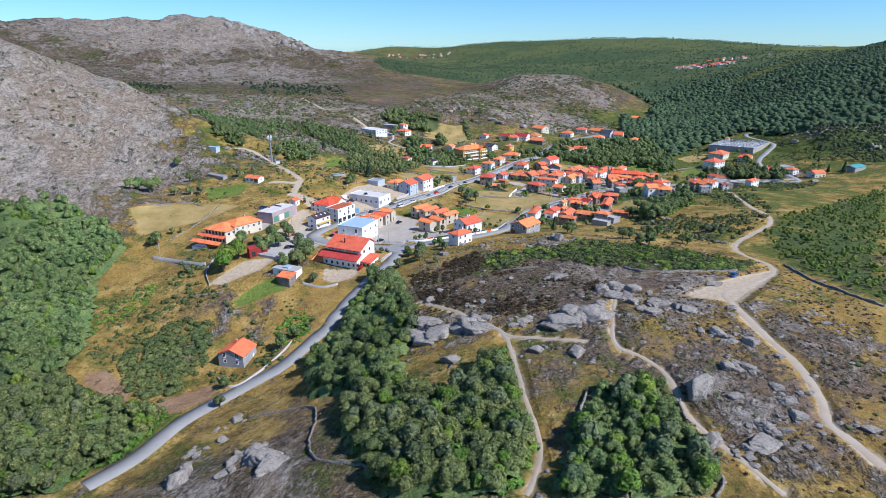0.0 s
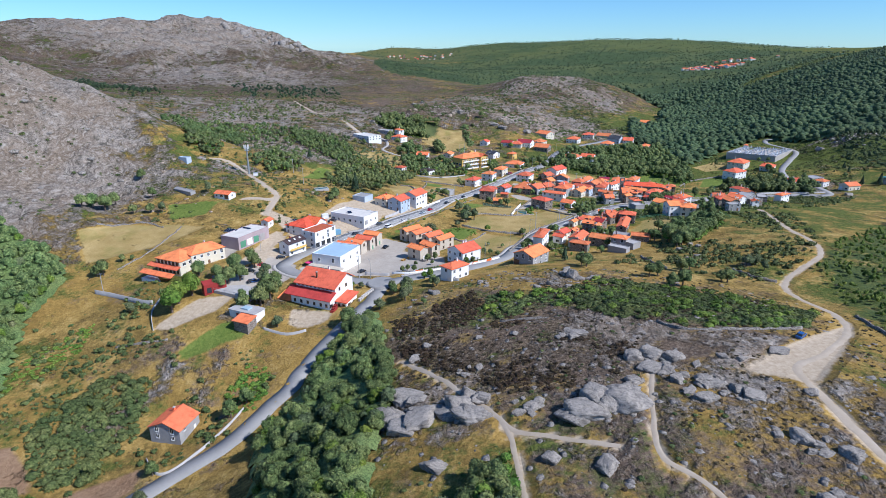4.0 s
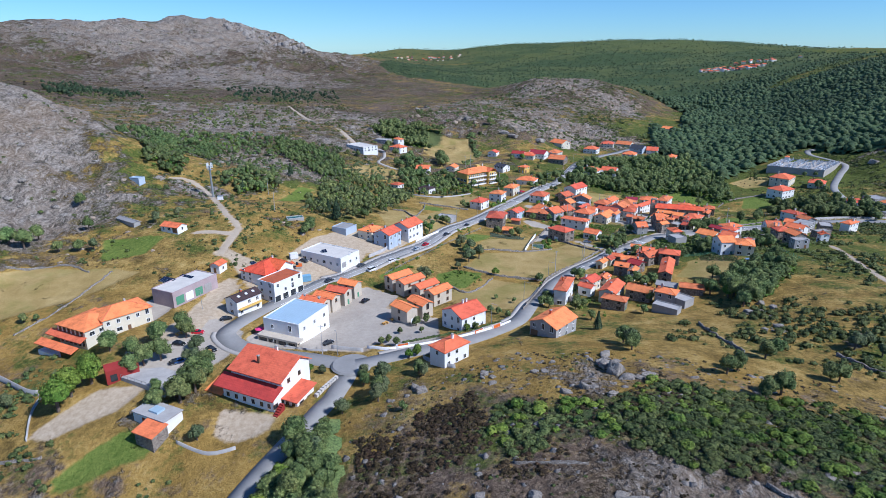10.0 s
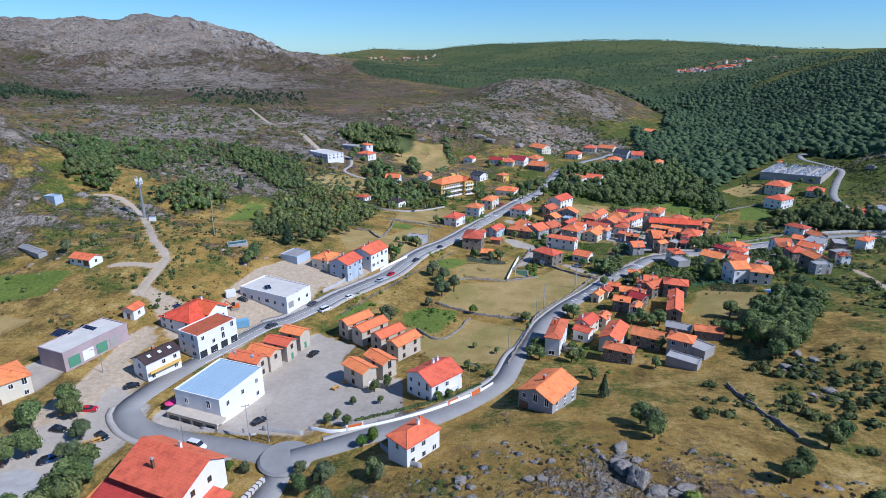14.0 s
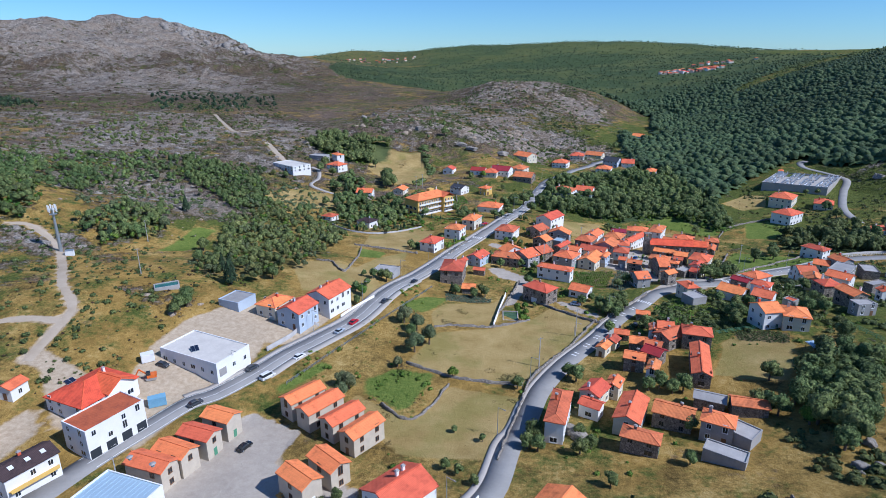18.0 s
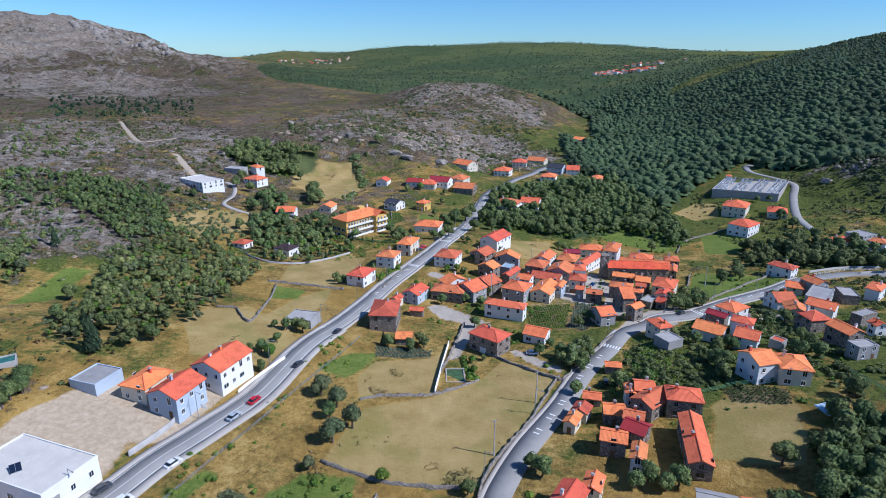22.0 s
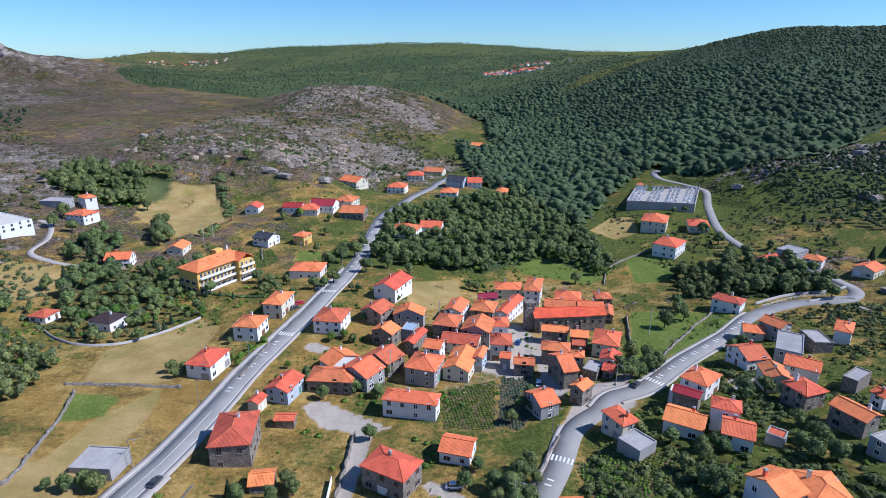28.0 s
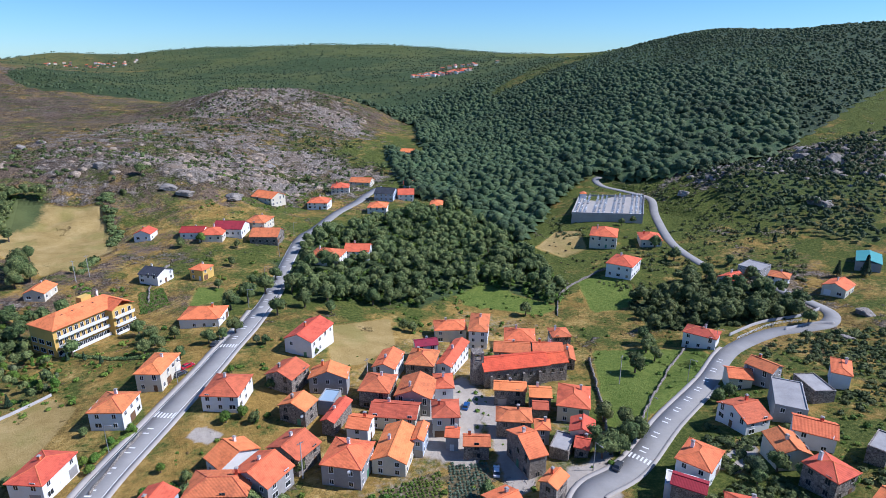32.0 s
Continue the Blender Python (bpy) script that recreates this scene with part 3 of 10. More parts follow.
HAY_WEST = [(-48, 255), (-45, 276), (-35, 278), (-24, 271), (-16, 291), (-1, 309), (-3, 290), (-16, 254), (-30, 245), (-42, 235)]
HAY_K = [(-25, 313), (-23, 343), (6, 364), (15, 352), (4, 319), (-0, 311)]
HAY_HOTEL = [(-34, 593), (11, 581), (18, 511), (-9, 482), (-36, 525)]
HAY_UPPER = [(-201, 150), (-189, 163), (-154, 162), (-138, 158), (-148, 143), (-165, 131), (-182, 121)]
HAY_BW = [(95, 379), (124, 385), (117, 360), (99, 345), (89, 346)]
LAWN_MAST = [(-115, 279), (-109, 315), (-100, 317), (-103, 285)]
LAWN_CHURCH = [(184, 328), (215, 307), (212, 296), (173, 281), (153, 274), (149, 280)]
LAWN_VALLEY = [(177, 432), (209, 439), (189, 395), (202, 369), (189, 367), (162, 391)]
LAWN_H1 = [(226, 390), (256, 388), (221, 353), (209, 358)]
LAWN_ROAD = [(-4, 229), (6, 241), (17, 242), (10, 229), (5, 224)]
SAND_PARK = [(-107, 107), (-104, 122), (-103, 151), (-99, 158), (-93, 148), (-96, 135), (-87, 127), (-87, 112), (-83, 101), (-89, 87), (-97, 87)]
SAND_SQUARE = [(-53, 105), (-41, 126), (-32, 146), (-29, 132), (-31, 107), (-33, 97), (-46, 99)]
SAND_SITE = [(-76, 198), (-55, 222), (-27, 218), (-38, 196), (-52, 195), (-67, 206)]
SAND_YARD = [(-80, 169), (-61, 181), (-54, 173), (-65, 160)]
SAND_CLEARING = [(60, -16), (83, -1), (107, 14), (95, -4), (76, -24), (68, -19)]
SAND_TERRACE = [(-123, 61), (-111, 76), (-95, 78), (-100, 68), (-115, 59)]
SAND_LOT = [(-70, 59), (-71, 69), (-54, 65), (-55, 59), (-63, 56)]
HAY_VILLA = [(-100, 421), (-80, 387), (-48, 415), (-48, 436), (-77, 445)]
HAY_PARK = [(-22, 318), (-0, 311), (15, 352), (1, 360), (-17, 345)]
HAY_SHED = [(-51, 263), (-46, 277), (-32, 266), (-18, 262), (-11, 252), (-19, 232), (-34, 232), (-42, 237)]
HAY_SMALL = [(-60, 294), (-63, 313), (-51, 303), (-47, 290), (-52, 285)]
HAY_TOP = [(-20, 584), (-18, 514), (4, 481), (16, 541), (9, 581)]
HAY_R = [(92, 170), (109, 161), (120, 174), (118, 188), (106, 190)]
HAY_CEM = [(239, 445), (242, 423), (261, 427), (276, 452), (264, 461)]
LAWN_VIL = [(225, 383), (219, 360), (227, 352), (245, 372), (241, 385)]
LAWN_X = [(49, 421), (64, 425), (65, 440), (54, 445)]
LAWN_SQ = [(160, 412), (167, 383), (190, 392), (198, 427), (186, 436)]
LAWN_SM = [(-25, 290), (-14, 292), (-12, 303), (-26, 309)]
GARDEN_A = [(15, 247), (15, 239), (23, 238), (33, 238), (34, 244), (26, 247)]
GARDEN_B = [(74, 262), (78, 275), (82, 282), (99, 283), (87, 256)]
GARDEN_C = [(99, 235), (94, 211), (97, 208), (109, 218), (109, 234)]
GARDEN_D = [(113, 198), (111, 191), (124, 184), (129, 192), (123, 197)]
GARDEN_E = [(262, 338), (240, 330), (230, 339), (247, 349)]
GARDEN_F = [(96, 226), (111, 215), (123, 225), (111, 241)]
GARDEN_G = [(102, 285), (111, 281), (103, 262), (93, 253), (89, 258)]
GARDEN_H = [(30, 448), (31, 422), (42, 429), (40, 450)]
YARD_A = [(39, 238), (50, 269), (55, 266), (45, 243), (41, 235)]
YARD_B = [(60, 241), (66, 229), (73, 221), (75, 223), (69, 233), (64, 241)]
YARD_C = [(96, 294), (108, 280), (128, 313), (128, 328), (109, 315)]
YARD_D = [(126, 312), (109, 265), (117, 267), (133, 311)]
YARD_E = [(42, 322), (48, 317), (52, 320), (46, 327)]
YARD_F = [(117, 312), (118, 302), (128, 313), (128, 320)]
YARD_H = [(-140, 122), (-124, 111), (-113, 116), (-110, 136), (-120, 138), (-130, 123)]
YARD_I = [(-46, 129), (-39, 110), (-23, 98), (-10, 102), (-11, 126), (-30, 136), (-42, 141)]
YARD_M = [(157, 251), (159, 246), (174, 251), (173, 256)]
YARD_N = [(122, 260), (131, 262), (143, 269), (140, 273)]
HAY_X = [(105, 191), (100, 177), (114, 171), (126, 183), (124, 190), (111, 194)]
CORE = [(74, 330), (64, 284), (102, 265), (130, 264), (173, 322), (188, 367), (159, 392), (118, 364)]
SLAB_A = [(-190, 384), (-178, 419), (-154, 422), (-132, 386), (-106, 354), (-103, 335), (-124, 327), (-148, 327)]
SLAB_B = [(-328, 491), (-301, 507), (-246, 445), (-228, 401), (-215, 337), (-222, 331)]
SLAB_C = [(-315, 594), (-249, 579), (-202, 518), (-206, 499), (-270, 517)]
SLAB_D = [(-191, 278), (-176, 285), (-151, 282), (-142, 271), (-147, 255), (-171, 265)]
SLAB_E = [(198, 1061), (333, 1038), (289, 894), (213, 917)]
SLAB_F = [(54, 775), (159, 843), (198, 760), (173, 712), (62, 581)]
SLAB_G = [(59, 6), (87, 5), (68, -15), (59, -14)]
SLAB_H = [(82, -23), (93, -31), (92, -48), (86, -37)]
SLAB_I = [(47, -29), (58, -29), (51, -41), (43, -43)]
SLAB_J = [(17, -21), (28, -12), (35, -21), (30, -31), (18, -33)]
SLAB_K = [(-28, -15), (-20, 1), (-13, -8), (-13, -39), (-25, -32)]
SLAB_L = [(16, -42), (27, -50), (35, -51), (28, -55), (18, -50)]
SLAB_M = [(43, -72), (54, -70), (63, -74), (61, -83), (47, -84)]
YARD_P = [(37, 287), (44, 288), (54, 275), (61, 267), (52, 267), (42, 273)]
JUNCTION = [(99, 244), (113, 259), (129, 269), (134, 262), (132, 253), (114, 250), (105, 243)]
SAND_CLINIC = [(-81, 161), (-81, 188), (-76, 204), (-66, 217), (-46, 204), (-49, 186), (-63, 157), (-70, 149)]
LAWN_BANK = [(-40, 169), (-28, 185), (-24, 182), (-37, 167)]
LAWN_PLOT = [(-13, 175), (-5, 181), (8, 179), (6, 173), (-1, 158), (-13, 168)]
LAWN_WEST = [(-173, 192), (-142, 192), (-144, 174), (-161, 169)]
LAWN_TERRACE = [(-108, 48), (-94, 62), (-83, 54), (-90, 51), (-104, 44)]
HILLROCK_A = [(385, 500), (439, 512), (400, 451), (389, 459)]
HILLROCK_B = [(455, 470), (521, 471), (515, 440), (467, 406), (443, 423)]
SHOP_YARD = [(-77, 108), (-66, 127), (-52, 138), (-44, 160), (-28, 150), (-38, 121), (-29, 109), (-37, 99), (-73, 101)]
CAR_PARK = [(-103, 86), (-112, 95), (-94, 105), (-95, 124), (-79, 112), (-78, 95), (-82, 83), (-93, 79)]
BROWN_BANK = [(360, 512), (382, 500), (371, 440), (356, 430), (347, 473)]
GLADE_A = [(39, -25), (52, -14), (56, -25), (67, -22), (69, -30), (57, -40), (40, -43)]
GLADE_B = [(71, -51), (78, -55), (75, -75), (75, -80), (69, -75)]
SAND_RUBBLE = [(-115, 176), (-106, 173), (-90, 150), (-67, 143), (-61, 160), (-55, 170), (-69, 171), (-83, 167), (-111, 183)]
EARTH_A = [(-151, 5), (-143, 8), (-132, -2), (-126, -10), (-131, -12), (-146, -2)]
EARTH_B = [(-113, -10), (-98, -1), (-96, -12), (-106, -21), (-117, -15)]
SHRUB_WEST = [(-142, 13), (-130, 40), (-111, 35), (-109, 16), (-111, -7), (-126, -10)]
ROCK_BAND = [(-132, 16), (-111, 37), (-108, 52), (-98, 49), (-110, 18), (-117, 6)]
GREEN_LOW = [(-174, 41), (-162, 65), (-152, 75), (-149, 54), (-162, 33)]
TRACK_ROCK = [(-93, 16), (-94, 40), (-91, 51), (-88, 48), (-90, 34), (-90, 16)]
BANK_GREEN = [(-85, 28), (-80, 41), (-70, 36), (-69, 17), (-80, 18)]
GARDENS = [GARDEN_A, GARDEN_B, GARDEN_C, GARDEN_D, GARDEN_E, GARDEN_F, GARDEN_G, GARDEN_H]
YARDS = [YARD_A, YARD_B, YARD_C, YARD_D, YARD_E, YARD_F, YARD_H, YARD_I, YARD_M, YARD_N, SHOP_YARD, CAR_PARK, YARD_P, JUNCTION]
SLABS = [SLAB_A, SLAB_B, SLAB_C, SLAB_D, SLAB_E, SLAB_F, SLAB_G, SLAB_H, SLAB_I, SLAB_J, SLAB_K, SLAB_L, SLAB_M]


# ---- ground ----
def lattice(ix, iy, seed):
    n = (ix * 374761393 + iy * 668265263 + seed * 982451653) & 0x7FFFFFFF
    n = ((n ^ (n >> 13)) * 1274126177) & 0x7FFFFFFF
    return ((n ^ (n >> 16)) & 0xFFFF) / 65535.0


def rough(x, y, size, seed=1, octaves=4):
    """Value noise from -1 to 1 over the plan."""
    x, y = np.asarray(x, float), np.asarray(y, float)
    out, amp, tot = 0.0, 1.0, 0.0
    for o in range(octaves):
        u, v = x / size, y / size
        iu, iv = np.floor(u).astype(np.int64), np.floor(v).astype(np.int64)
        fu, fv = u - iu, v - iv
        fu, fv = fu * fu * (3 - 2 * fu), fv * fv * (3 - 2 * fv)
        a, b = lattice(iu, iv, seed + o), lattice(iu + 1, iv, seed + o)
        c, d = lattice(iu, iv + 1, seed + o), lattice(iu + 1, iv + 1, seed + o)
        out = out + amp * ((a * (1 - fu) + b * fu) * (1 - fv) + (c * (1 - fu) + d * fu) * fv)
        tot, amp, size = tot + amp, amp * 0.5, size * 0.5
    return out / tot * 2 - 1


def inside(poly, x, y, soft=3.0):
    """1 inside the outline, 0 outside, with a soft edge in metres."""
    p = np.array(poly, float)
    x, y = np.asarray(x, float), np.asarray(y, float)
    res = np.zeros(x.shape)
    near = (x > p[:, 0].min() - soft) & (x < p[:, 0].max() + soft) & (y > p[:, 1].min() - soft) & (y < p[:, 1].max() + soft)
    X, Y = x[near], y[near]
    odd, dist = np.zeros(X.shape, bool), np.full(X.shape, 1e9)
    for (x0, y0), (x1, y1) in zip(p, np.roll(p, -1, 0)):
        if y0 != y1:
            odd ^= ((y0 > Y) != (y1 > Y)) & (X < (x1 - x0) * (Y - y0) / (y1 - y0) + x0)
        t = np.clip(((X - x0) * (x1 - x0) + (Y - y0) * (y1 - y0)) / max(1e-6, (x1 - x0) ** 2 + (y1 - y0) ** 2), 0, 1)
        dist = np.minimum(dist, np.hypot(X - x0 - t * (x1 - x0), Y - y0 - t * (y1 - y0)))
    res[near] = np.clip(0.5 + np.where(odd, 1, -1) * dist / (2 * soft), 0, 1)
    return res


def blob(x, y, cx, cy, rx, ry, turn=0):
    a = radians(turn)
    u, v = (x - cx) * math.cos(a) + (y - cy) * math.sin(a), -(x - cx) * math.sin(a) + (y - cy) * math.cos(a)
    return np.exp(-((u / rx) ** 2 + (v / ry) ** 2) ** 1.5)


def bare_rock(x, y):
    """Where granite lies open: the western cliffs, the knolls by the village, the plateau, the northern range."""
    r = 1.15 * blob(x, y, -290, 215, 95, 130, 20) + 0.9 * blob(x, y, -170, 390, 90, 60, -20)
    r = r + 0.75 * blob(x, y, 60, 690, 150, 85, 10) + 0.7 * blob(x, y, 200, 1100, 130, 120, 0) + 0.7 * blob(x, y, 110, 630, 70, 45, -20)
    r = r + 0.42 * blob(x, y, 60, -45, 55, 50, 0) + 0.75 * blob(x, y, -18, -8, 22, 26, 0) + 0.7 * blob(x, y, 32, 12, 24, 18, 0)
    r = r + 0.75 * blob(x, y, 33, 62, 16, 12, 0) + 0.6 * blob(x, y, -118, 340, 42, 32, 10) + 0.7 * blob(x, y, -70, -70, 34, 26, 0)
    r = r + 0.8 * blob(x, y, -900, 2000, 700, 420, 30) + 0.6 * blob(x, y, -500, 1200, 300, 260, 0) + 0.5 * blob(x, y, -190, 560, 110, 70, 0)
    r = r + 0.7 * blob(x, y, 415, 470, 45, 30, 0) + 0.6 * blob(x, y, 500, 440, 50, 50, 0) + 0.5 * blob(x, y, 300, 330, 30, 20, 0) + 0.45 * blob(x, y, -82, 215, 16, 12, 0)
    return r


TORS = [(-572, 1990, 30, 22), (-610, 2040, 18, 30), (-530, 1940, 18, 25), (-690, 2150, 15, 35), (-745, 2205, 14, 30), (-490, 1900, 12, 20), (-697, 2457, 22, 50), (-911, 2274, 14, 100), (-800, 2380, 8, 60)]     # crags on the northern range


def hills(x, y):
    x, y = np.asarray(x, float), np.asarray(y, float)
    z = np.full(x.shape, 10.0)
    for rows, reach in SWELLS:
        for a, b, h in rows:
            z = z + h * np.exp(-((x - a) ** 2 + (y - b) ** 2) / reach ** 2)
    rock = np.clip(bare_rock(x, y), 0, 1)
    far = np.clip((np.hypot(x, y) - 900) / 700, 0, 1)
    near = 1 - far
    u, v = 0.8 * x + 0.6 * y, -0.6 * x + 0.8 * y
    ledge = np.abs(rough(u, v * 0.35, 19, 9, 4))
    cliff = np.clip(blob(x, y, -275, 240, 95, 120, 20) * 1.4, 0, 1)
    z = z + rock * near * (2.2 * rough(x, y, 34, 3) + 2.4 * ledge - 0.9) + cliff * (9.0 * np.abs(rough(u, v * 0.4, 40, 14, 5)) + 7.0 * np.abs(rough(v, u * 0.5, 17, 19, 3)) - 4.6)
    crag = 1 - np.abs(rough(x, y, 300, 21, 6))
    z = z + far * rock * (30 * crag ** 3 - 20) + far * rock * 34 * np.abs(rough(u, v * 0.5, 130, 23, 5)) + far * 12 * rough(x, y, 330, 31, 5)
    knoll = np.clip(1.3 * blob(x, y, 80, 680, 190, 130, 10) + 1.2 * blob(x, y, 220, 1060, 170, 150), 0, 1)
    z = z + knoll * (9 * np.abs(rough(u, v * 0.6, 46, 63, 4)) + 5 * np.abs(rough(x, y, 17, 65, 3)) - 4.5)
    face = far * np.clip(blob(x, y, -800, 1750, 620, 620, 30) * 1.4, 0, 1)
    z = z + face * (26 * (1 - np.abs(rough(x, y, 120, 51, 4))) ** 3 + 16 * np.abs(rough(u, v * 0.6, 55, 53, 3)) - 16)
    for a, b, h, reach in TORS:
        z = z + h * np.exp(-np.hypot(x - a, y - b) / reach) * (0.6 + 0.8 * np.abs(rough(x, y, 60, 41, 5)))
    return z + 0.35 * rough(x, y, 17, 5, 3)


def smooth_way(line, step=2.0):
    """Points at even steps along a curve through the given ones."""
    pts, out = [line[0]] + line + [line[-1]], []
    for i in range(1, len(pts) - 2):
        p0, p1, p2, p3 = pts[i - 1:i + 3]
        n = max(2, int((p2 - p1).length / step))
        for k in range(n):
            t = k / n
            out.append(0.5 * (2 * p1 + (p2 - p0) * t + (2 * p0 - 5 * p1 + 4 * p2 - p3) * t * t + (3 * p1 - p0 - 3 * p2 + p3) * t ** 3))
    return out + [line[-1]]


def axis(lo, hi, step, end_lo, end_hi, grow):
    mid = list(np.arange(lo, hi + 0.1, step))
    a, s = [], step
    while (mid[0] if not a else a[-1]) > end_lo:
        s *= grow
        a.append((a[-1] if a else mid[0]) - s)
    b, s = [], step
    while (mid[-1] if not b else b[-1]) < end_hi:
        s *= grow
        b.append((b[-1] if b else mid[-1]) + s)
    return np.array(a[::-1] + mid + b)


GX, GY = axis(-380, 420, 2.5, -4600, 4600, 1.03), axis(-170, 560, 2.5, -1500, 4750, 1.02)
MX, MY = np.meshgrid(GX, GY)
MZ = hills(MX, MY)

LANES = []
NEAR, BED = np.full(MX.shape, 1e3), np.zeros(MX.shape)
for name, width, mat, line in ROADS:
    pts = smooth_way(line)
    P = np.array([(p.x, p.y) for p in pts])
    z = hills(P[:, 0], P[:, 1])
    k = 9 if mat is ASPHALT else 4
    zs = np.convolve(np.pad(z, k, mode="edge"), np.ones(2 * k + 1) / (2 * k + 1), "valid")
    LANES.append((name, width, mat, P, zs))
    if mat is DIRT:
        continue
    reach = width / 2 + 2.6
    for (px, py), pz in zip(P, zs):
        i0, i1 = np.searchsorted(GX, (px - reach - 6, px + reach + 6))
        j0, j1 = np.searchsorted(GY, (py - reach - 6, py + reach + 6))
        sub = np.s_[j0:j1, i0:i1]
        d = np.hypot(MX[sub] - px, MY[sub] - py) - reach
        hit = d < NEAR[sub]
        NEAR[sub] = np.where(hit, d, NEAR[sub])
        BED[sub] = np.where(hit, pz - 0.17, BED[sub])
FRINGE = np.full(MX.shape, 1e3)
for name, width, mat, P, zs in LANES:
    if mat is DIRT:
        for px, py in P:
            i0, i1 = np.searchsorted(GX, (px - 8, px + 8))
            j0, j1 = np.searchsorted(GY, (py - 8, py + 8))
            sub = np.s_[j0:j1, i0:i1]
            FRINGE[sub] = np.minimum(FRINGE[sub], np.hypot(MX[sub] - px, MY[sub] - py) - width / 2)
w = np.clip(1 - NEAR / 6, 0, 1)
MZ = MZ * (1 - w) + BED * w


def ground(x, y):
    """The height of the ground sheet at one place."""
    i = int(np.clip(np.searchsorted(GX, x) - 1, 0, len(GX) - 2))
    j = int(np.clip(np.searchsorted(GY, y) - 1, 0, len(GY) - 2))
    u, v = (x - GX[i]) / (GX[i + 1] - GX[i]), (y - GY[j]) / (GY[j + 1] - GY[j])
    return float((MZ[j, i] * (1 - u) + MZ[j, i + 1] * u) * (1 - v) + (MZ[j + 1, i] * (1 - u) + MZ[j + 1, i + 1] * u) * v)


def grounds(x, y):
    i = np.clip(np.searchsorted(GX, x) - 1, 0, len(GX) - 2)
    j = np.clip(np.searchsorted(GY, y) - 1, 0, len(GY) - 2)
    u, v = (x - GX[i]) / (GX[i + 1] - GX[i]), (y - GY[j]) / (GY[j + 1] - GY[j])
    return (MZ[j, i] * (1 - u) + MZ[j, i + 1] * u) * (1 - v) + (MZ[j + 1, i] * (1 - u) + MZ[j + 1, i + 1] * u) * v


def mesh_of(name, verts, faces, mats, mat_index=None, smooth=False):
    """A mesh from arrays of corners and of equal-sided faces."""
    verts, faces = np.asarray(verts, np.float32), np.asarray(faces, np.int32)
    me = bpy.data.meshes.new(name)
    n, k = faces.shape
    me.vertices.add(len(verts))
    me.vertices.foreach_set("co", verts.ravel())
    me.loops.add(n * k)
    me.loops.foreach_set("vertex_index", faces.ravel())
    me.polygons.add(n)
    me.polygons.foreach_set("loop_start", np.arange(0, n * k, k, dtype=np.int32))
    if mat_index is not None:
        me.polygons.foreach_set("material_index", np.asarray(mat_index, np.int32))
    me.update(calc_edges=True)
    for m in mats:
        me.materials.append(m)
    if smooth:
        me.polygons.foreach_set("use_smooth", np.ones(n, bool))
    return me


# far woods, outlines in plan
EAST_HILL = [(400, 560), (520, 480), (700, 520), (1000, 640), (1050, 900), (800, 1150), (560, 1100), (420, 850)]
NORTH_SLOPE = [(-150, 1500), (150, 1350), (500, 1250), (800, 1300), (1250, 1700), (1300, 2400), (800, 2700), (200, 2700), (-300, 2600), (-250, 1900)]
VALLEY_FAR = [(330, 820), (420, 850), (620, 1150), (800, 1300), (500, 1250), (300, 1300), (420, 1050)]
NORTH_TOP = [(-400, 2600), (200, 2700), (800, 2700), (1300, 2400), (1900, 2600), (1900, 3800), (500, 3900), (-600, 3900)]

ny, nx = MX.shape
idx = np.arange(nx * ny).reshape(ny, nx)
quads = np.stack([idx[:-1, :-1], idx[:-1, 1:], idx[1:, 1:], idx[1:, :-1]], -1).reshape(-1, 4)
gme = mesh_of("ground", np.stack([MX, MY, MZ], -1).reshape(-1, 3), quads, [GROUND], smooth=True)
fx, fy = MX.ravel(), MY.ravel()
ROCKY = np.clip(bare_rock(fx, fy) + 0.62 * blob(fx, fy, -800, 1750, 620, 620, 30) * (0.7 + 0.6 * rough(fx, fy, 260, 57, 4)), 0, 1)
heath = 1.2 * blob(fx, fy, 25, 22, 70, 42, 10) + 1.0 * blob(fx, fy, -500, 1100, 620, 560, 0) + 0.45 * blob(fx, fy, 45, -60, 60, 45) + 0.5 * blob(fx, fy, -80, 480, 160, 90) + 0.7 * blob(fx, fy, 260, 1080, 190, 150)
heath = heath + 1.0 * inside(BROWN_BANK, fx, fy, 6) + 1.0 * blob(fx, fy, -900, 1900, 1000, 700, 30) + 0.75 * blob(fx, fy, 60, 680, 190, 120) + 0.5 * blob(fx, fy, -60, -80, 50, 40)
green = 0.9 * blob(fx, fy, 560, 700, 420, 420, 20) + 0.95 * np.clip((fy - 900 + 0.9 * np.minimum(fx + 60, 0)) / 300, 0, 1) * np.clip((fx + 60) / 260, 0, 1) + 0.6 * blob(fx, fy, 150, 430, 120, 110) + 0.8 * blob(fx, fy, 420, 620, 220, 260)
green = green + 0.95 * blob(fx, fy, 160, 235, 90, 65) + 0.35 * blob(fx, fy, -130, 300, 110, 90)
green = green * (1 - np.clip(blob(fx, fy, 200, 1090, 210, 170) * 1.4, 0, 1))
for p in (WOOD_WEST, WOOD_SOUTHWEST, WOOD_MIDDLE, WOOD_NEAR, WOOD_PLATEAU, WOOD_FAR_EAST, SHRUB_BAND, WOOD_HOTEL, WOOD_VALLEY, WOOD_RAVINE, WOOD_BRIDGE, WOOD_EASTSLOPE, WOOD_X, SHRUB_CLIFF):
    green = np.maximum(green, 0.85 * inside(p, fx, fy, 6))
hay, lawn, sand = np.zeros(fx.shape), np.zeros(fx.shape), np.zeros(fx.shape)
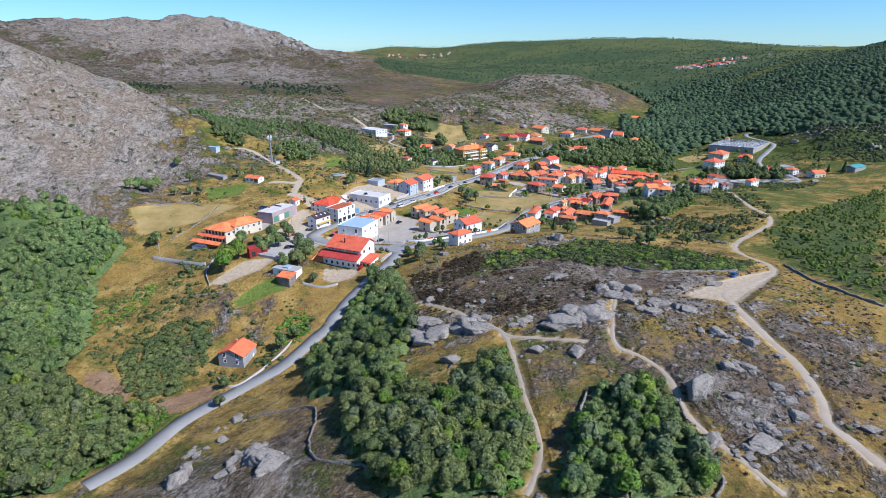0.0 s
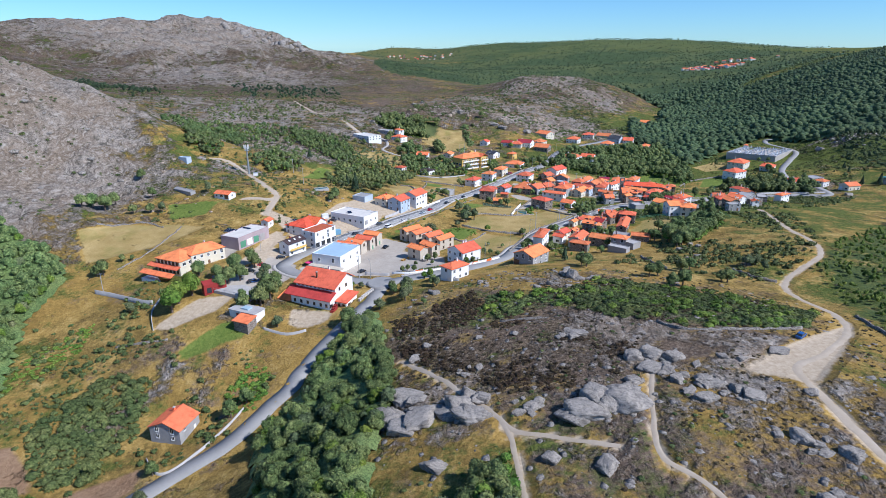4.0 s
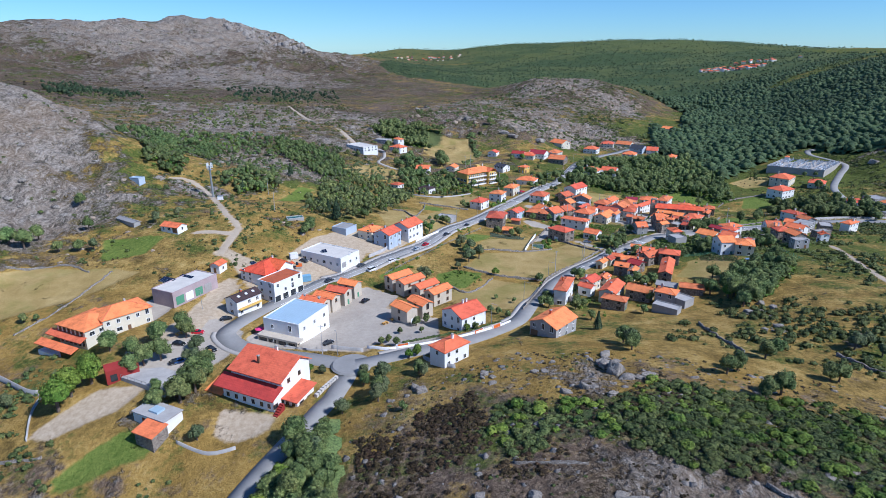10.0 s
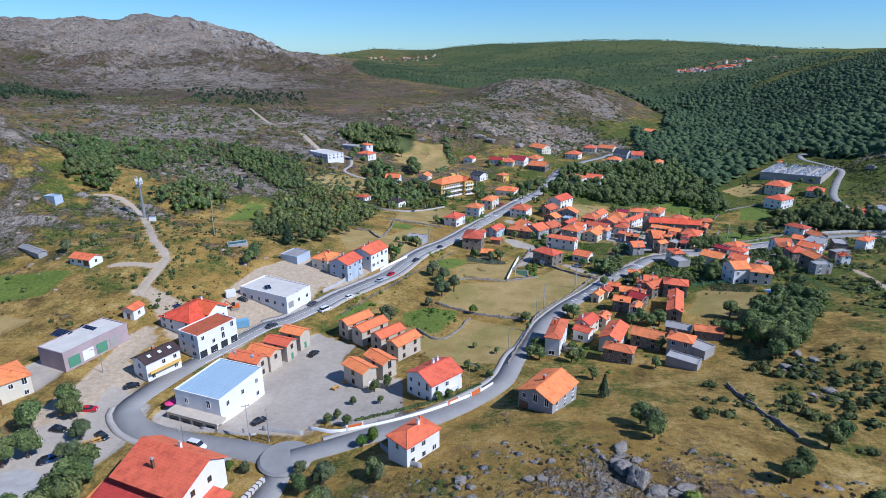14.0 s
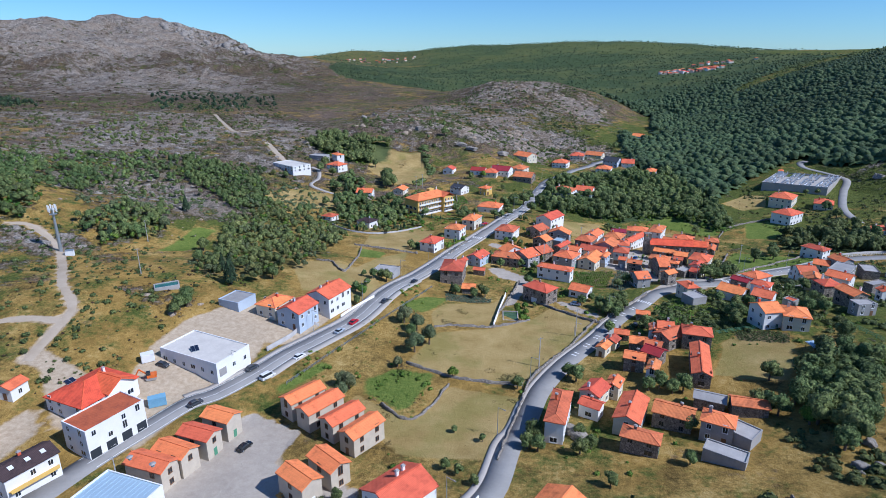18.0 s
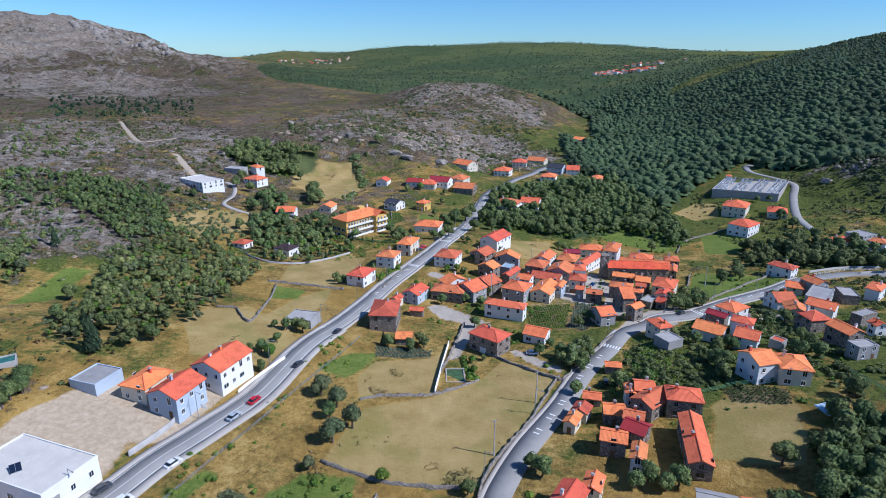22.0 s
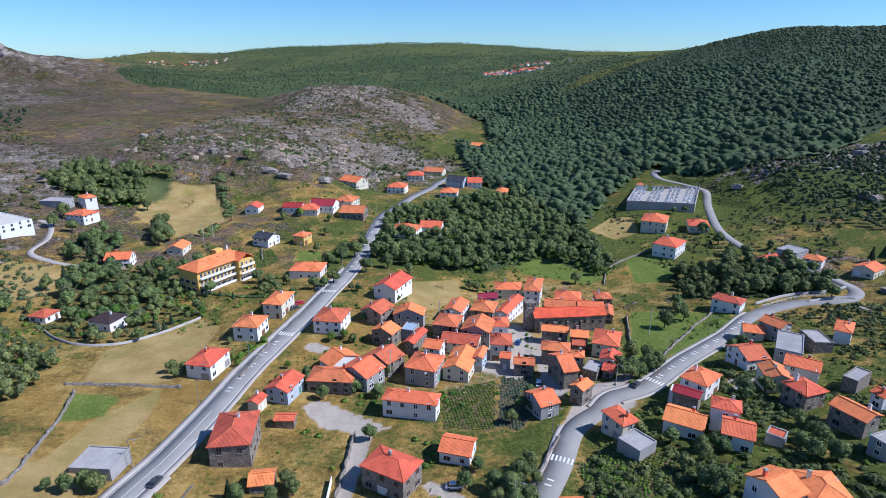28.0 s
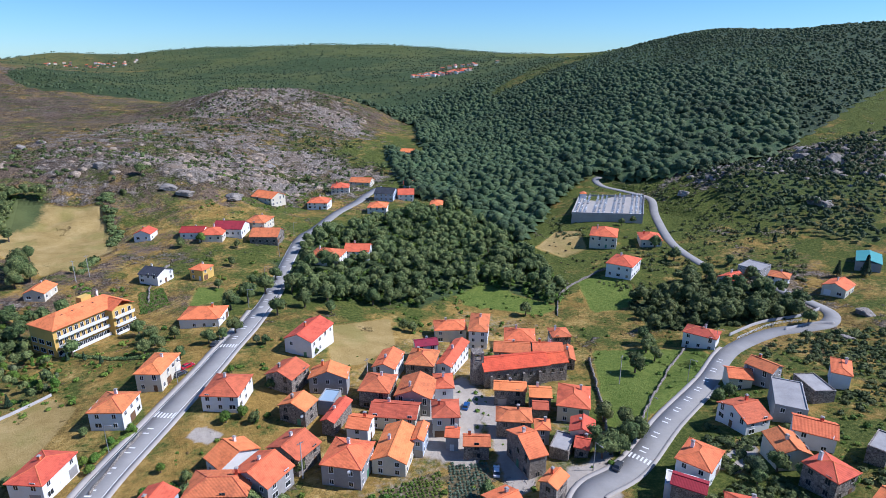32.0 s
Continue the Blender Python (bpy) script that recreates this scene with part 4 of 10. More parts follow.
for p in (HAY_A, HAY_B, HAY_C, HAY_WEST, HAY_K, HAY_HOTEL, HAY_UPPER, HAY_BW, HAY_VILLA, HAY_PARK, HAY_SHED, HAY_SMALL, HAY_TOP, HAY_R, HAY_CEM, HAY_X):
    hay = np.maximum(hay, inside(p, fx, fy, 1.5))
for p in (LAWN_MAST, LAWN_CHURCH, LAWN_VALLEY, LAWN_H1, LAWN_ROAD, LAWN_VIL, LAWN_X, LAWN_SQ, LAWN_SM, LAWN_BANK, LAWN_PLOT, LAWN_WEST, LAWN_TERRACE):
    lawn = np.maximum(lawn, inside(p, fx, fy, 1.5))
for p in (SAND_PARK, SAND_SQUARE, SAND_SITE, SAND_YARD, SAND_CLEARING, SAND_TERRACE, SAND_LOT, SAND_RUBBLE, SAND_CLINIC):
    sand = np.maximum(sand, inside(p, fx, fy, 2))
sand = np.maximum(sand, 0.75 * np.clip(1 - FRINGE.ravel() / 1.6, 0, 1))
soil, paved, ochre = np.zeros(fx.shape), np.zeros(fx.shape), np.zeros(fx.shape)
for p in GARDENS:
    soil = np.maximum(soil, inside(p, fx, fy, 1.0))
for p in (EARTH_A, EARTH_B):
    ochre = np.maximum(ochre, inside(p, fx, fy, 2.5))
for p in YARDS:
    paved = np.maximum(paved, inside(p, fx, fy, 1.2))
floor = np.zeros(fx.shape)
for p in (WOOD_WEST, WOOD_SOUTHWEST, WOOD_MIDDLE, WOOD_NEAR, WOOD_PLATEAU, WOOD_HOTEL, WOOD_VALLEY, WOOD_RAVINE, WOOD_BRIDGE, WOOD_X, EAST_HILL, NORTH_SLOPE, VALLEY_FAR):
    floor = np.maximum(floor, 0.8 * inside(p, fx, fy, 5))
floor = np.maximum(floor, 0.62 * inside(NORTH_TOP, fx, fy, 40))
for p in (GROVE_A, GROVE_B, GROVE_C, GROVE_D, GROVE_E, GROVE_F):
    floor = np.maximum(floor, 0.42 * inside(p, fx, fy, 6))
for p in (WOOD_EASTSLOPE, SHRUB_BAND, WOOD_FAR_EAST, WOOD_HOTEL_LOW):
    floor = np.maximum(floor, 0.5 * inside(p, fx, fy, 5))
paved = np.maximum(paved, 0.40 * inside(CORE, fx, fy, 4))
for p in (ROCK_BAND, TRACK_ROCK):
    ROCKY = np.maximum(ROCKY, 0.85 * inside(p, fx, fy, 5))
for p in (HILLROCK_A, HILLROCK_B, DOME, PAVE_A, PAVE_B):
    ROCKY = np.maximum(ROCKY, 0.8 * inside(p, fx, fy, 8))
for p in SLABS:
    ROCKY = np.maximum(ROCKY, 0.72 * inside(p, fx, fy, 9))
for p in (GLADE_A, GLADE_B):
    ROCKY, heath = ROCKY * (1 - 0.7 * inside(p, fx, fy, 5)), heath * (1 - inside(p, fx, fy, 5))
settled = np.clip(blob(fx, fy, 60, 260, 190, 190, 0) * 1.5, 0, 1)
clear = 1 - np.maximum.reduce([hay, lawn, sand, soil, paved])
far = np.clip((np.hypot(fx, fy) - 500) / 500, 0, 1)
knoll = inside(NORTHKNOLL, fx, fy, 25)
ROCKY = np.maximum(ROCKY, 0.58 * knoll)
ROCKY = np.maximum(ROCKY, 0.68 * np.clip(1.4 * blob(fx, fy, -240, 590, 210, 200), 0, 1))
ROCKY = ROCKY * (0.66 + 0.2 * far) + 0.10 * (1 - settled) * (1 - far)
green = np.clip(green, 0, 1) * 0.52 + 0.31 * (1 - 0.7 * blob(fx, fy, 25, 20, 80, 50, 10)) - 0.06 * blob(fx, fy, -120, 240, 90, 90)
heath = np.clip(heath, 0, 1) * 0.65 + 0.25 * (1 - settled)
ROCKY = ROCKY + 0.22 * clear * blob(fx, fy, 68, -45, 45, 50) + 0.38 * np.clip(1.4 * blob(fx, fy, -285, 245, 80, 115, 20), 0, 1)
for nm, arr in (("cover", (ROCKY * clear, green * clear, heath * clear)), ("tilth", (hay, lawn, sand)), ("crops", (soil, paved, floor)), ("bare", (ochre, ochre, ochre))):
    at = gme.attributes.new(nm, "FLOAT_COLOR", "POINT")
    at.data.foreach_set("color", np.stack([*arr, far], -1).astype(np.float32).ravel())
tagged(new("ground", gme), "dry grassy hillside with heath, granite slabs and fields", "ground", kind="structure")


def ribbon(name, P, z, half, mat, lift, label="", category="road", kind="structure", shift=0.0, parent=None):
    d = np.gradient(P, axis=0)
    n = np.stack([-d[:, 1], d[:, 0]], -1) / np.maximum(1e-6, np.hypot(d[:, 0], d[:, 1]))[:, None]
    c = P + n * shift
    if mat is DIRT:
        half = half * (0.95 + 0.3 * rough(P[:, 0], P[:, 1], 5, 61, 3))[:, None]
    rows = [np.column_stack([c + n * half, z + lift - 0.9]), np.column_stack([c + n * half, z + lift]), np.column_stack([c, z + lift + 0.02]), np.column_stack([c - n * half, z + lift]), np.column_stack([c - n * half, z + lift - 0.9])]
    V = np.stack(rows, 1)
    m, k = V.shape[:2]
    ii = np.arange(m * k).reshape(m, k)
    F = np.stack([ii[:-1, :-1], ii[1:, :-1], ii[1:, 1:], ii[:-1, 1:]], -1).reshape(-1, 4)
    ob = new(name, mesh_of(name, V.reshape(-1, 3), F, [mat]))
    if parent:
        ob.parent = parent
        if label:
            ob["label"] = label
        return ob
    return tagged(ob, label, category, kind=kind)


def trail(P, width, label):
    """A worn path lying on the ground, its edges frayed."""
    t = np.linspace(0, len(P) - 1, len(P) * 2)
    P = np.column_stack([np.interp(t, np.arange(len(P)), P[:, k]) for k in (0, 1)])
    d = np.gradient(P, axis=0)
    n = np.stack([-d[:, 1], d[:, 0]], -1) / np.maximum(1e-6, np.hypot(d[:, 0], d[:, 1]))[:, None]
    wob = 0.4 * rough(P[:, 0], P[:, 1], 9, 71, 3)
    cols = []
    for f, seed in ((-1, 61), (-0.4, 0), (0.4, 0), (1, 67)):
        w = width / 2 * f * (0.9 + (0.45 * rough(P[:, 0], P[:, 1], 3.5, seed, 3) if seed else 0))
        q = P + n * (w + wob)[:, None]
        cols.append(np.column_stack([q, grounds(q[:, 0], q[:, 1]) + (0.02 if abs(f) == 1 else 0.09)]))
    V = np.stack(cols, 1)
    ii = np.arange(V.shape[0] * 4).reshape(-1, 4)
    F = np.stack([ii[:-1, :-1], ii[:-1, 1:], ii[1:, 1:], ii[1:, :-1]], -1).reshape(-1, 4)
    return tagged(new("track", mesh_of("track", V.reshape(-1, 3), F, [DIRT], smooth=True)), label, "track", kind="structure")


LANE = {}
for name, width, mat, P, z in LANES:
    what = {ASPHALT: "worn grey asphalt road through the village", DIRT: "pale sandy track across the hillside", PAVING: "pale paved drive beside a white villa"}[mat]
    if mat is DIRT:
        LANE[name] = (P, z, width, trail(P, width, what))
        continue
    ob = ribbon("road" if mat is ASPHALT else "track", P, z, width / 2, mat, 0.05 if mat is ASPHALT else 0.02, what, "road" if mat is ASPHALT else "track")
    LANE[name] = (P, z, width, ob)


def apron(x, y, radius, names):
    """A round of asphalt where roads meet."""
    z = max(zz[np.hypot(P[:, 0] - x, P[:, 1] - y).argmin()] for P, zz in (LANE[n][:2] for n in names)) + 0.075
    bm = bmesh.new()
    rings = [[bm.verts.new((x + r * math.cos(a), y + r * math.sin(a), z - d)) for a in [2 * math.pi * k / 28 for k in range(28)]] for r, d in ((radius * 0.5, 0), (radius, 0), (radius + 0.6, 0.5))]
    for lo, hi in zip(rings, rings[1:]):
        for k in range(28):
            bm.faces.new((lo[k], hi[k], hi[(k + 1) % 28], lo[(k + 1) % 28]))
    bm.faces.new(rings[0])
    me = bpy.data.meshes.new("road")
    bm.to_mesh(me)
    bm.free()
    me.materials.append(ASPHALT)
    tagged(new("road", me), "worn grey asphalt where the village roads meet", "road", kind="structure")


apron(-37, 88.5, 6.0, ("main_road", "ring_road", "east_street"))


def bars(name, ob, P, z, spots, along, across, shift, turn=0):
    """White paint on the road: at each spot a bar, lying along the road."""
    for s in spots:
        i = int(np.clip(s / 2, 1, len(P) - 2))
        d = P[i + 1] - P[i - 1]
        a = math.atan2(d[1], d[0])
        bm = bmesh.new()
        for sx, sy in ((-1, -1), (1, -1), (1, 1), (-1, 1)):
            u, v = sx * along / 2, sy * across / 2 + shift
            bm.verts.new((P[i][0] + u * math.cos(a) - v * math.sin(a), P[i][1] + u * math.sin(a) + v * math.cos(a), z[i] + 0.085))
        bm.faces.new(bm.verts)
        me = bpy.data.meshes.new(name)
        bm.to_mesh(me)
        me.materials.append(PAINT)
        o = new(name, me)
        o.parent = ob


# ---- helpers for things ----
def part(name, bm, mat, parent=None, label=""):
    me = bpy.data.meshes.new(name)
    bm.to_mesh(me)
    bm.free()
    for m in (mat if isinstance(mat, (list, tuple)) else [mat]):
        me.materials.append(m)
    ob = new(name, me)
    ob.parent = parent
    if label:
        ob["label"] = label
    return ob


def shared(name, me, parent, m, label=""):
    ob = new(name, me)
    ob.parent = parent
    ob.matrix_basis = m
    if label:
        ob["label"] = label
    return ob


def thing(name, x, y, z, rz, label, category, group=""):
    e = new(name)
    e.matrix_basis = pose(x, y, z, 0, 0, rz)
    return tagged(e, label, category, group)


def box(bm, x0, x1, y0, y1, z0, z1, mi=0):
    v = [bm.verts.new(c) for c in ((x0, y0, z0), (x1, y0, z0), (x1, y1, z0), (x0, y1, z0), (x0, y0, z1), (x1, y0, z1), (x1, y1, z1), (x0, y1, z1))]
    for f in ((3, 2, 1, 0), (4, 5, 6, 7), (0, 1, 5, 4), (1, 2, 6, 5), (2, 3, 7, 6), (3, 0, 4, 7)):
        bm.faces.new([v[k] for k in f]).material_index = mi
    return v


def cyl(bm, x, y, z0, z1, r0, r1, n=10):
    lo = [bm.verts.new((x + r0 * math.cos(2 * math.pi * k / n), y + r0 * math.sin(2 * math.pi * k / n), z0)) for k in range(n)]
    hi = [bm.verts.new((x + r1 * math.cos(2 * math.pi * k / n), y + r1 * math.sin(2 * math.pi * k / n), z1)) for k in range(n)]
    for k in range(n):
        bm.faces.new((lo[k], lo[(k + 1) % n], hi[(k + 1) % n], hi[k]))
    bm.faces.new(hi)
    bm.faces.new(lo[::-1])


def as_mesh(name, bm, *mats):
    me = bpy.data.meshes.new(name)
    bm.to_mesh(me)
    bm.free()
    for m in mats:
        me.materials.append(m)
    return me


def frame_mesh(w, h, mat):
    """A window surround with a sill and a mid bar, standing proud of the wall (faces -y)."""
    bm = bmesh.new()
    t = 0.11
    xs, zs = (-w / 2 - t, -w / 2, -0.035, 0.035, w / 2, w / 2 + t), (-t - 0.05, 0, h, h + t)
    solid_cells = {(i, j) for i in range(5) for j in range(3)} - {(1, 1), (3, 1)}
    grid_ = {}

    def at(i, j, k):
        if (i, j, k) not in grid_:
            y = 0.02 if k else (-0.14 if j == 0 else -0.08)
            grid_[i, j, k] = bm.verts.new((xs[i], y, zs[j]))
        return grid_[i, j, k]

    for i, j in solid_cells:
        bm.faces.new((at(i, j, 0), at(i + 1, j, 0), at(i + 1, j + 1, 0), at(i, j + 1, 0)))
        for (a, b, c, d, e, f) in ((i - 1, j, i, j + 1, i, j), (i + 1, j, i + 1, j, i + 1, j + 1), (i, j - 1, i, j, i + 1, j), (i, j + 1, i + 1, j + 1, i, j + 1)):
            if (a, b) not in solid_cells:
                bm.faces.new((at(c, d, 0), at(c, d, 1), at(e, f, 1), at(e, f, 0)))
    bmesh.ops.recalc_face_normals(bm, faces=bm.faces)
    return as_mesh("window", bm, mat)


def flat_mesh(name, w, h, mat, deep=0.03):
    bm = bmesh.new()
    box(bm, -w / 2, w / 2, -deep, 0.02, 0, h)
    return as_mesh(name, bm, mat)


WIN = {}
for key, w, h in (("s", 1.0, 1.25), ("w", 1.7, 1.3), ("t", 1.1, 2.1), ("b", 2.6, 1.6)):
    for tone, mat in (("white", FRAME), ("stone", STONE), ("wood", WOOD)):
        WIN[key, tone] = (frame_mesh(w, h, mat), flat_mesh("pane", w, h, GLASS))
DOORS = {c: flat_mesh("door", 1.1, 2.1, m, 0.06) for c, m in (("wood", WOOD), ("white", FRAME), ("green", GREENPAINT), ("red", REDPAINT))}
GATES = {c: flat_mesh("garage_door", 2.7, 2.4, m, 0.06) for c, m in (("wood", WOOD), ("white", FRAME), ("grey", METALGREY), ("green", GREENPAINT))}


def opening(parent, m, key, tone):
    f, p = WIN[key, tone]
    w = shared("window", f, parent, m)
    shared("pane", p, w, Matrix.Identity(4))


def roof_gable(w, d, h, rise, over, thick=0.22):
    """Ridge along x; the slab has an underside and edges."""
    bm = bmesh.new()
    W, D = w / 2 + over, d / 2 + over
    zl = h - rise * over / (d / 2)
    top = [bm.verts.new(c) for c in ((-W, -D, zl + thick), (W, -D, zl + thick), (W, 0, h + rise + thick), (-W, 0, h + rise + thick), (W, D, zl + thick), (-W, D, zl + thick))]
    low = [bm.verts.new((v.co.x, v.co.y, v.co.z - thick)) for v in top]
    for f in ((0, 1, 2, 3), (3, 2, 4, 5)):
        bm.faces.new([top[k] for k in f])
        bm.faces.new([low[k] for k in f[::-1]])
    ring = (0, 1, 2, 4, 5, 3)
    for a, b in zip(ring, ring[1:] + ring[:1]):
        bm.faces.new((low[a], low[b], top[b], top[a]))
    box(bm, -W, W, -0.16, 0.16, h + rise + thick - 0.06, h + rise + thick + 0.1)
    return bm


def roof_hip(w, d, h, rise, over, thick=0.22):
    bm = bmesh.new()
    W, D = w / 2 + over, d / 2 + over
    k = min(W, D) * 0.96
    rx, ry = max(0.05, W - k), max(0.05, D - k)
    zl = h - 0.12
    base = [(-W, -D), (W, -D), (W, D), (-W, D)]
    top = [bm.verts.new((x, y, zl + thick)) for x, y in base]
    low = [bm.verts.new((x, y, zl)) for x, y in base]
    if W >= D:
        r = [bm.verts.new((-rx, 0, h + rise)), bm.verts.new((rx, 0, h + rise))]
        fs = ((0, 1, 5, 4), (1, 2, 5), (2, 3, 4, 5), (3, 0, 4))
    else:
        r = [bm.verts.new((0, -ry, h + rise)), bm.verts.new((0, ry, h + rise))]
        fs = ((0, 1, 4), (1, 2, 5, 4), (2, 3, 5), (3, 0, 4, 5))
    al = top + r
    for f in fs:
        bm.faces.new([al[k] for k in f])
    bm.faces.new(low[::-1])
    for a in range(4):
        bm.faces.new((low[a], low[(a + 1) % 4], top[(a + 1) % 4], top[a]))
    return bm


def ridge_caps(w, d, h, rise, over):
    """A run of half-round cap tiles along the ridge and hips."""
    bm = bmesh.new()
    W, D = w / 2 + over, d / 2 + over
    k = min(W, D) * 0.96
    if W >= D:
        ends = [Vector((-(W - k), 0, h + rise)), Vector((W - k, 0, h + rise))]
        runs = [(ends[0], ends[1])] + [(e, Vector((s * W, q * D, h + 0.1))) for e, s in zip(ends, (-1, 1)) for q in (-1, 1)]
    else:
        ends = [Vector((0, -(D - k), h + rise)), Vector((0, D - k, h + rise))]
        runs = [(ends[0], ends[1])] + [(e, Vector((q * W, s * D, h + 0.1))) for e, s in zip(ends, (-1, 1)) for q in (-1, 1)]
    for a, b in runs:
        if (b - a).length < 0.3:
            continue
        u = (b - a).normalized()
        s = u.cross(Vector((0, 0, 1))).normalized() * 0.15
        up = Vector((0, 0, 0.11))
        q = [bm.verts.new(c) for c in (a - s, a + up, a + s, b - s, b + up, b + s)]
        bm.faces.new((q[0], q[1], q[4], q[3]))
        bm.faces.new((q[1], q[2], q[5], q[4]))
    return bm


def chimney(parent, x, y, z, tall=1.5, mat=None):
    bm = bmesh.new()
    box(bm, x - 0.35, x + 0.35, y - 0.3, y + 0.3, z - 1.6, z + tall)
    c = part("chimney", bm, mat or WHITE, parent)
    bm = bmesh.new()
    box(bm, x - 0.45, x + 0.45, y - 0.4, y + 0.4, z + tall, z + tall + 0.12)
    box(bm, x - 0.3, x + 0.3, y - 0.25, y + 0.25, z + tall + 0.12, z + tall + 0.3)
    part("chimney_cap", bm, CONCRETE, c)


SOLID = []      # house plots, kept clear of plants


def house(x, y, w, d, rz, h, roof="gable", walls=WHITE, tile=ORANGE, label="", name="house", tone="white", seed=0, pitch=0.42, over=0.4, chim=1, glaze=1, group="village houses", dense=3.0, floors=0):
    """A house on a foundation that reaches the ground; windows by storeys on the sides that can be seen."""
    rnd = random.Random(int(x * 13 + y * 7) + seed)
    zc = ground(x, y)
    ca, sa = math.cos(radians(rz)), math.sin(radians(rz))
    low = min(ground(x + u * w / 2 * ca - v * d / 2 * sa, y + u * w / 2 * sa + v * d / 2 * ca) for u in (-1, 1) for v in (-1, 1))
    base = min(low, zc) - 0.4 - zc
    SOLID.append((x, y, math.hypot(w, d) / 2 + 0.5))
    e = thing(name, x, y, zc, rz, label, "house" if name == "house" else name.replace("_", " "), group)
    if roof != "flat":
        w, d = w - 2 * over, d - 2 * over
    rise = pitch * min(w, d) / 2 if roof == "hip" else pitch * d / 2
    bm = bmesh.new()
    box(bm, -w / 2, w / 2, -d / 2, d / 2, base, h)
    if roof == "gable":
        for s in (-1, 1):
            q = [bm.verts.new((s * w / 2, -d / 2, h)), bm.verts.new((s * w / 2, d / 2, h)), bm.verts.new((s * w / 2, 0, h + rise))]
            bm.faces.new(q if s > 0 else q[::-1])
    bmesh.ops.remove_doubles(bm, verts=bm.verts, dist=0.001)
    part("wall", bm, walls, e)
    if roof == "gable":
        part("roof", roof_gable(w, d, h, rise, over), tile, e)
    elif roof == "hip":
        r = part("roof", roof_hip(w, d, h, rise, over), tile, e)
        part("ridge_tiles", ridge_caps(w, d, h, rise, over), tile, r)
    else:
        bm = bmesh.new()
        box(bm, -w / 2 + 0.25, w / 2 - 0.25, -d / 2 + 0.25, d / 2 - 0.25, h - 0.1, h + 0.06)
        part("roof", bm, tile, e)
        bm = bmesh.new()
        for x0, x1, y0, y1 in ((-w / 2, w / 2, -d / 2, -d / 2 + 0.25), (-w / 2, w / 2, d / 2 - 0.25, d / 2), (-w / 2, -w / 2 + 0.25, -d / 2 + 0.25, d / 2 - 0.25), (w / 2 - 0.25, w / 2, -d / 2 + 0.25, d / 2 - 0.25)):
            box(bm, x0 - 0.04 * (x0 == -w / 2), x1 + 0.04 * (x1 == w / 2), y0 - 0.04 * (y0 == -d / 2), y1 + 0.04 * (y1 == d / 2), h, h + 0.35)
        part("parapet", bm, walls, e)
    if chim and roof != "flat":
        for _ in range(chim):
            cx = rnd.uniform(-0.3, 0.3) * w
            chimney(e, cx, rnd.uniform(0.05, 0.2) * d, h + rise * 0.8, rnd.uniform(0.9, 1.6), rnd.choice([WHITE, walls, ORANGE]))
    if glaze:
        floors = floors or max(1, round(h / 2.9))
        doorside = rnd.randrange(4)
        for k, (nx_, ny_, L, off) in enumerate(((0, -1, w, d / 2), (1, 0, d, w / 2), (0, 1, w, d / 2), (-1, 0, d, w / 2))):
            if nx_ * sa + ny_ * ca > 0.45 or L < 2.2:
                continue
            turn = math.atan2(nx_, -ny_)
            n = max(1, int((L - 0.8) / dense))
            for f in range(floors):
                zf = 0.95 + f * h / floors
                for i in range(n):
                    u = (i + 0.5) / n * L - L / 2
                    m = Matrix.Translation((nx_ * off, ny_ * off, 0)) @ Matrix.Rotation(turn, 4, "Z") @ Matrix.Translation((u, 0, 0))
                    if f == 0 and k == doorside and i == n // 2:
                        shared("door", DOORS[rnd.choice(["wood", "white", "wood", "green"])], e, m @ Matrix.Translation((0, 0, 0.0)))
                    elif f == 0 and rnd.random() < 0.10:
                        shared("garage_door", GATES[rnd.choice(["wood", "white", "grey"])], e, m)
                    elif rnd.random() < 0.86:
                        opening(e, m @ Matrix.Translation((0, 0, zf)), rnd.choice("sssw") if f == 0 else rnd.choice("ssst"), tone) if rnd.random() < 2 else None
    return e


# ---- houses ----
house(-123.0, 114.8, 12.5, 17.0, -41, 6.2, "hip", CREAM, ORANGE, "long cream lodge with orange hipped tile roof above the car park")
warehouse = house(-110.7, 139.4, 10.9, 21.9, -24, 5.6, "flat", PINK, PALEROOF, "low pinkish warehouse with pale flat roof and green doors", name="warehouse", glaze=0)
house(-106.2, 161.9, 6.2, 5.0, 76, 3.4, "gable", WHITE, ORANGE, "small white hut with orange tile roof beside the track", name="hut", chim=0)
porch_house = house(-85.2, 161.4, 17.5, 14.6, 64, 4.6, "hip", WHITE, RED, "white house with bright red hipped roof and a cross gable", pitch=0.4)
red_block = house(-75.9, 148.3, 9.4, 15.4, -31, 7.9, "flat", WHITE, DARKRED, "white two-storey block with red flat roof, partly unfinished", dense=3.4)
dark_house = house(-85.3, 131.4, 11.9, 7.4, 57, 6.2, "gable", WHITE, DARKTILE, "white house with dark brown tiled gable roof and skylights")
shop = house(-60.8, 115.0, 14.7, 17.7, -22, 7.9, "flat", WHITE, METALBLUE, "white commercial building with pale blue metal roof", name="shop", dense=5.5, floors=2)
house(-48.2, 150.6, 8.8, 6.0, -25, 5.6, "gable", BEIGE, ORANGE, "beige stone-clad holiday cottage with orange gable roof", tone="wood", group="holiday cottages", chim=0, dense=4.0)
house(-51.4, 143.6, 9.5, 6.0, -23, 5.6, "gable", BEIGE, ORANGE, "beige stone-clad holiday cottage with orange gable roof", tone="wood", group="holiday cottages", chim=0, dense=4.0)
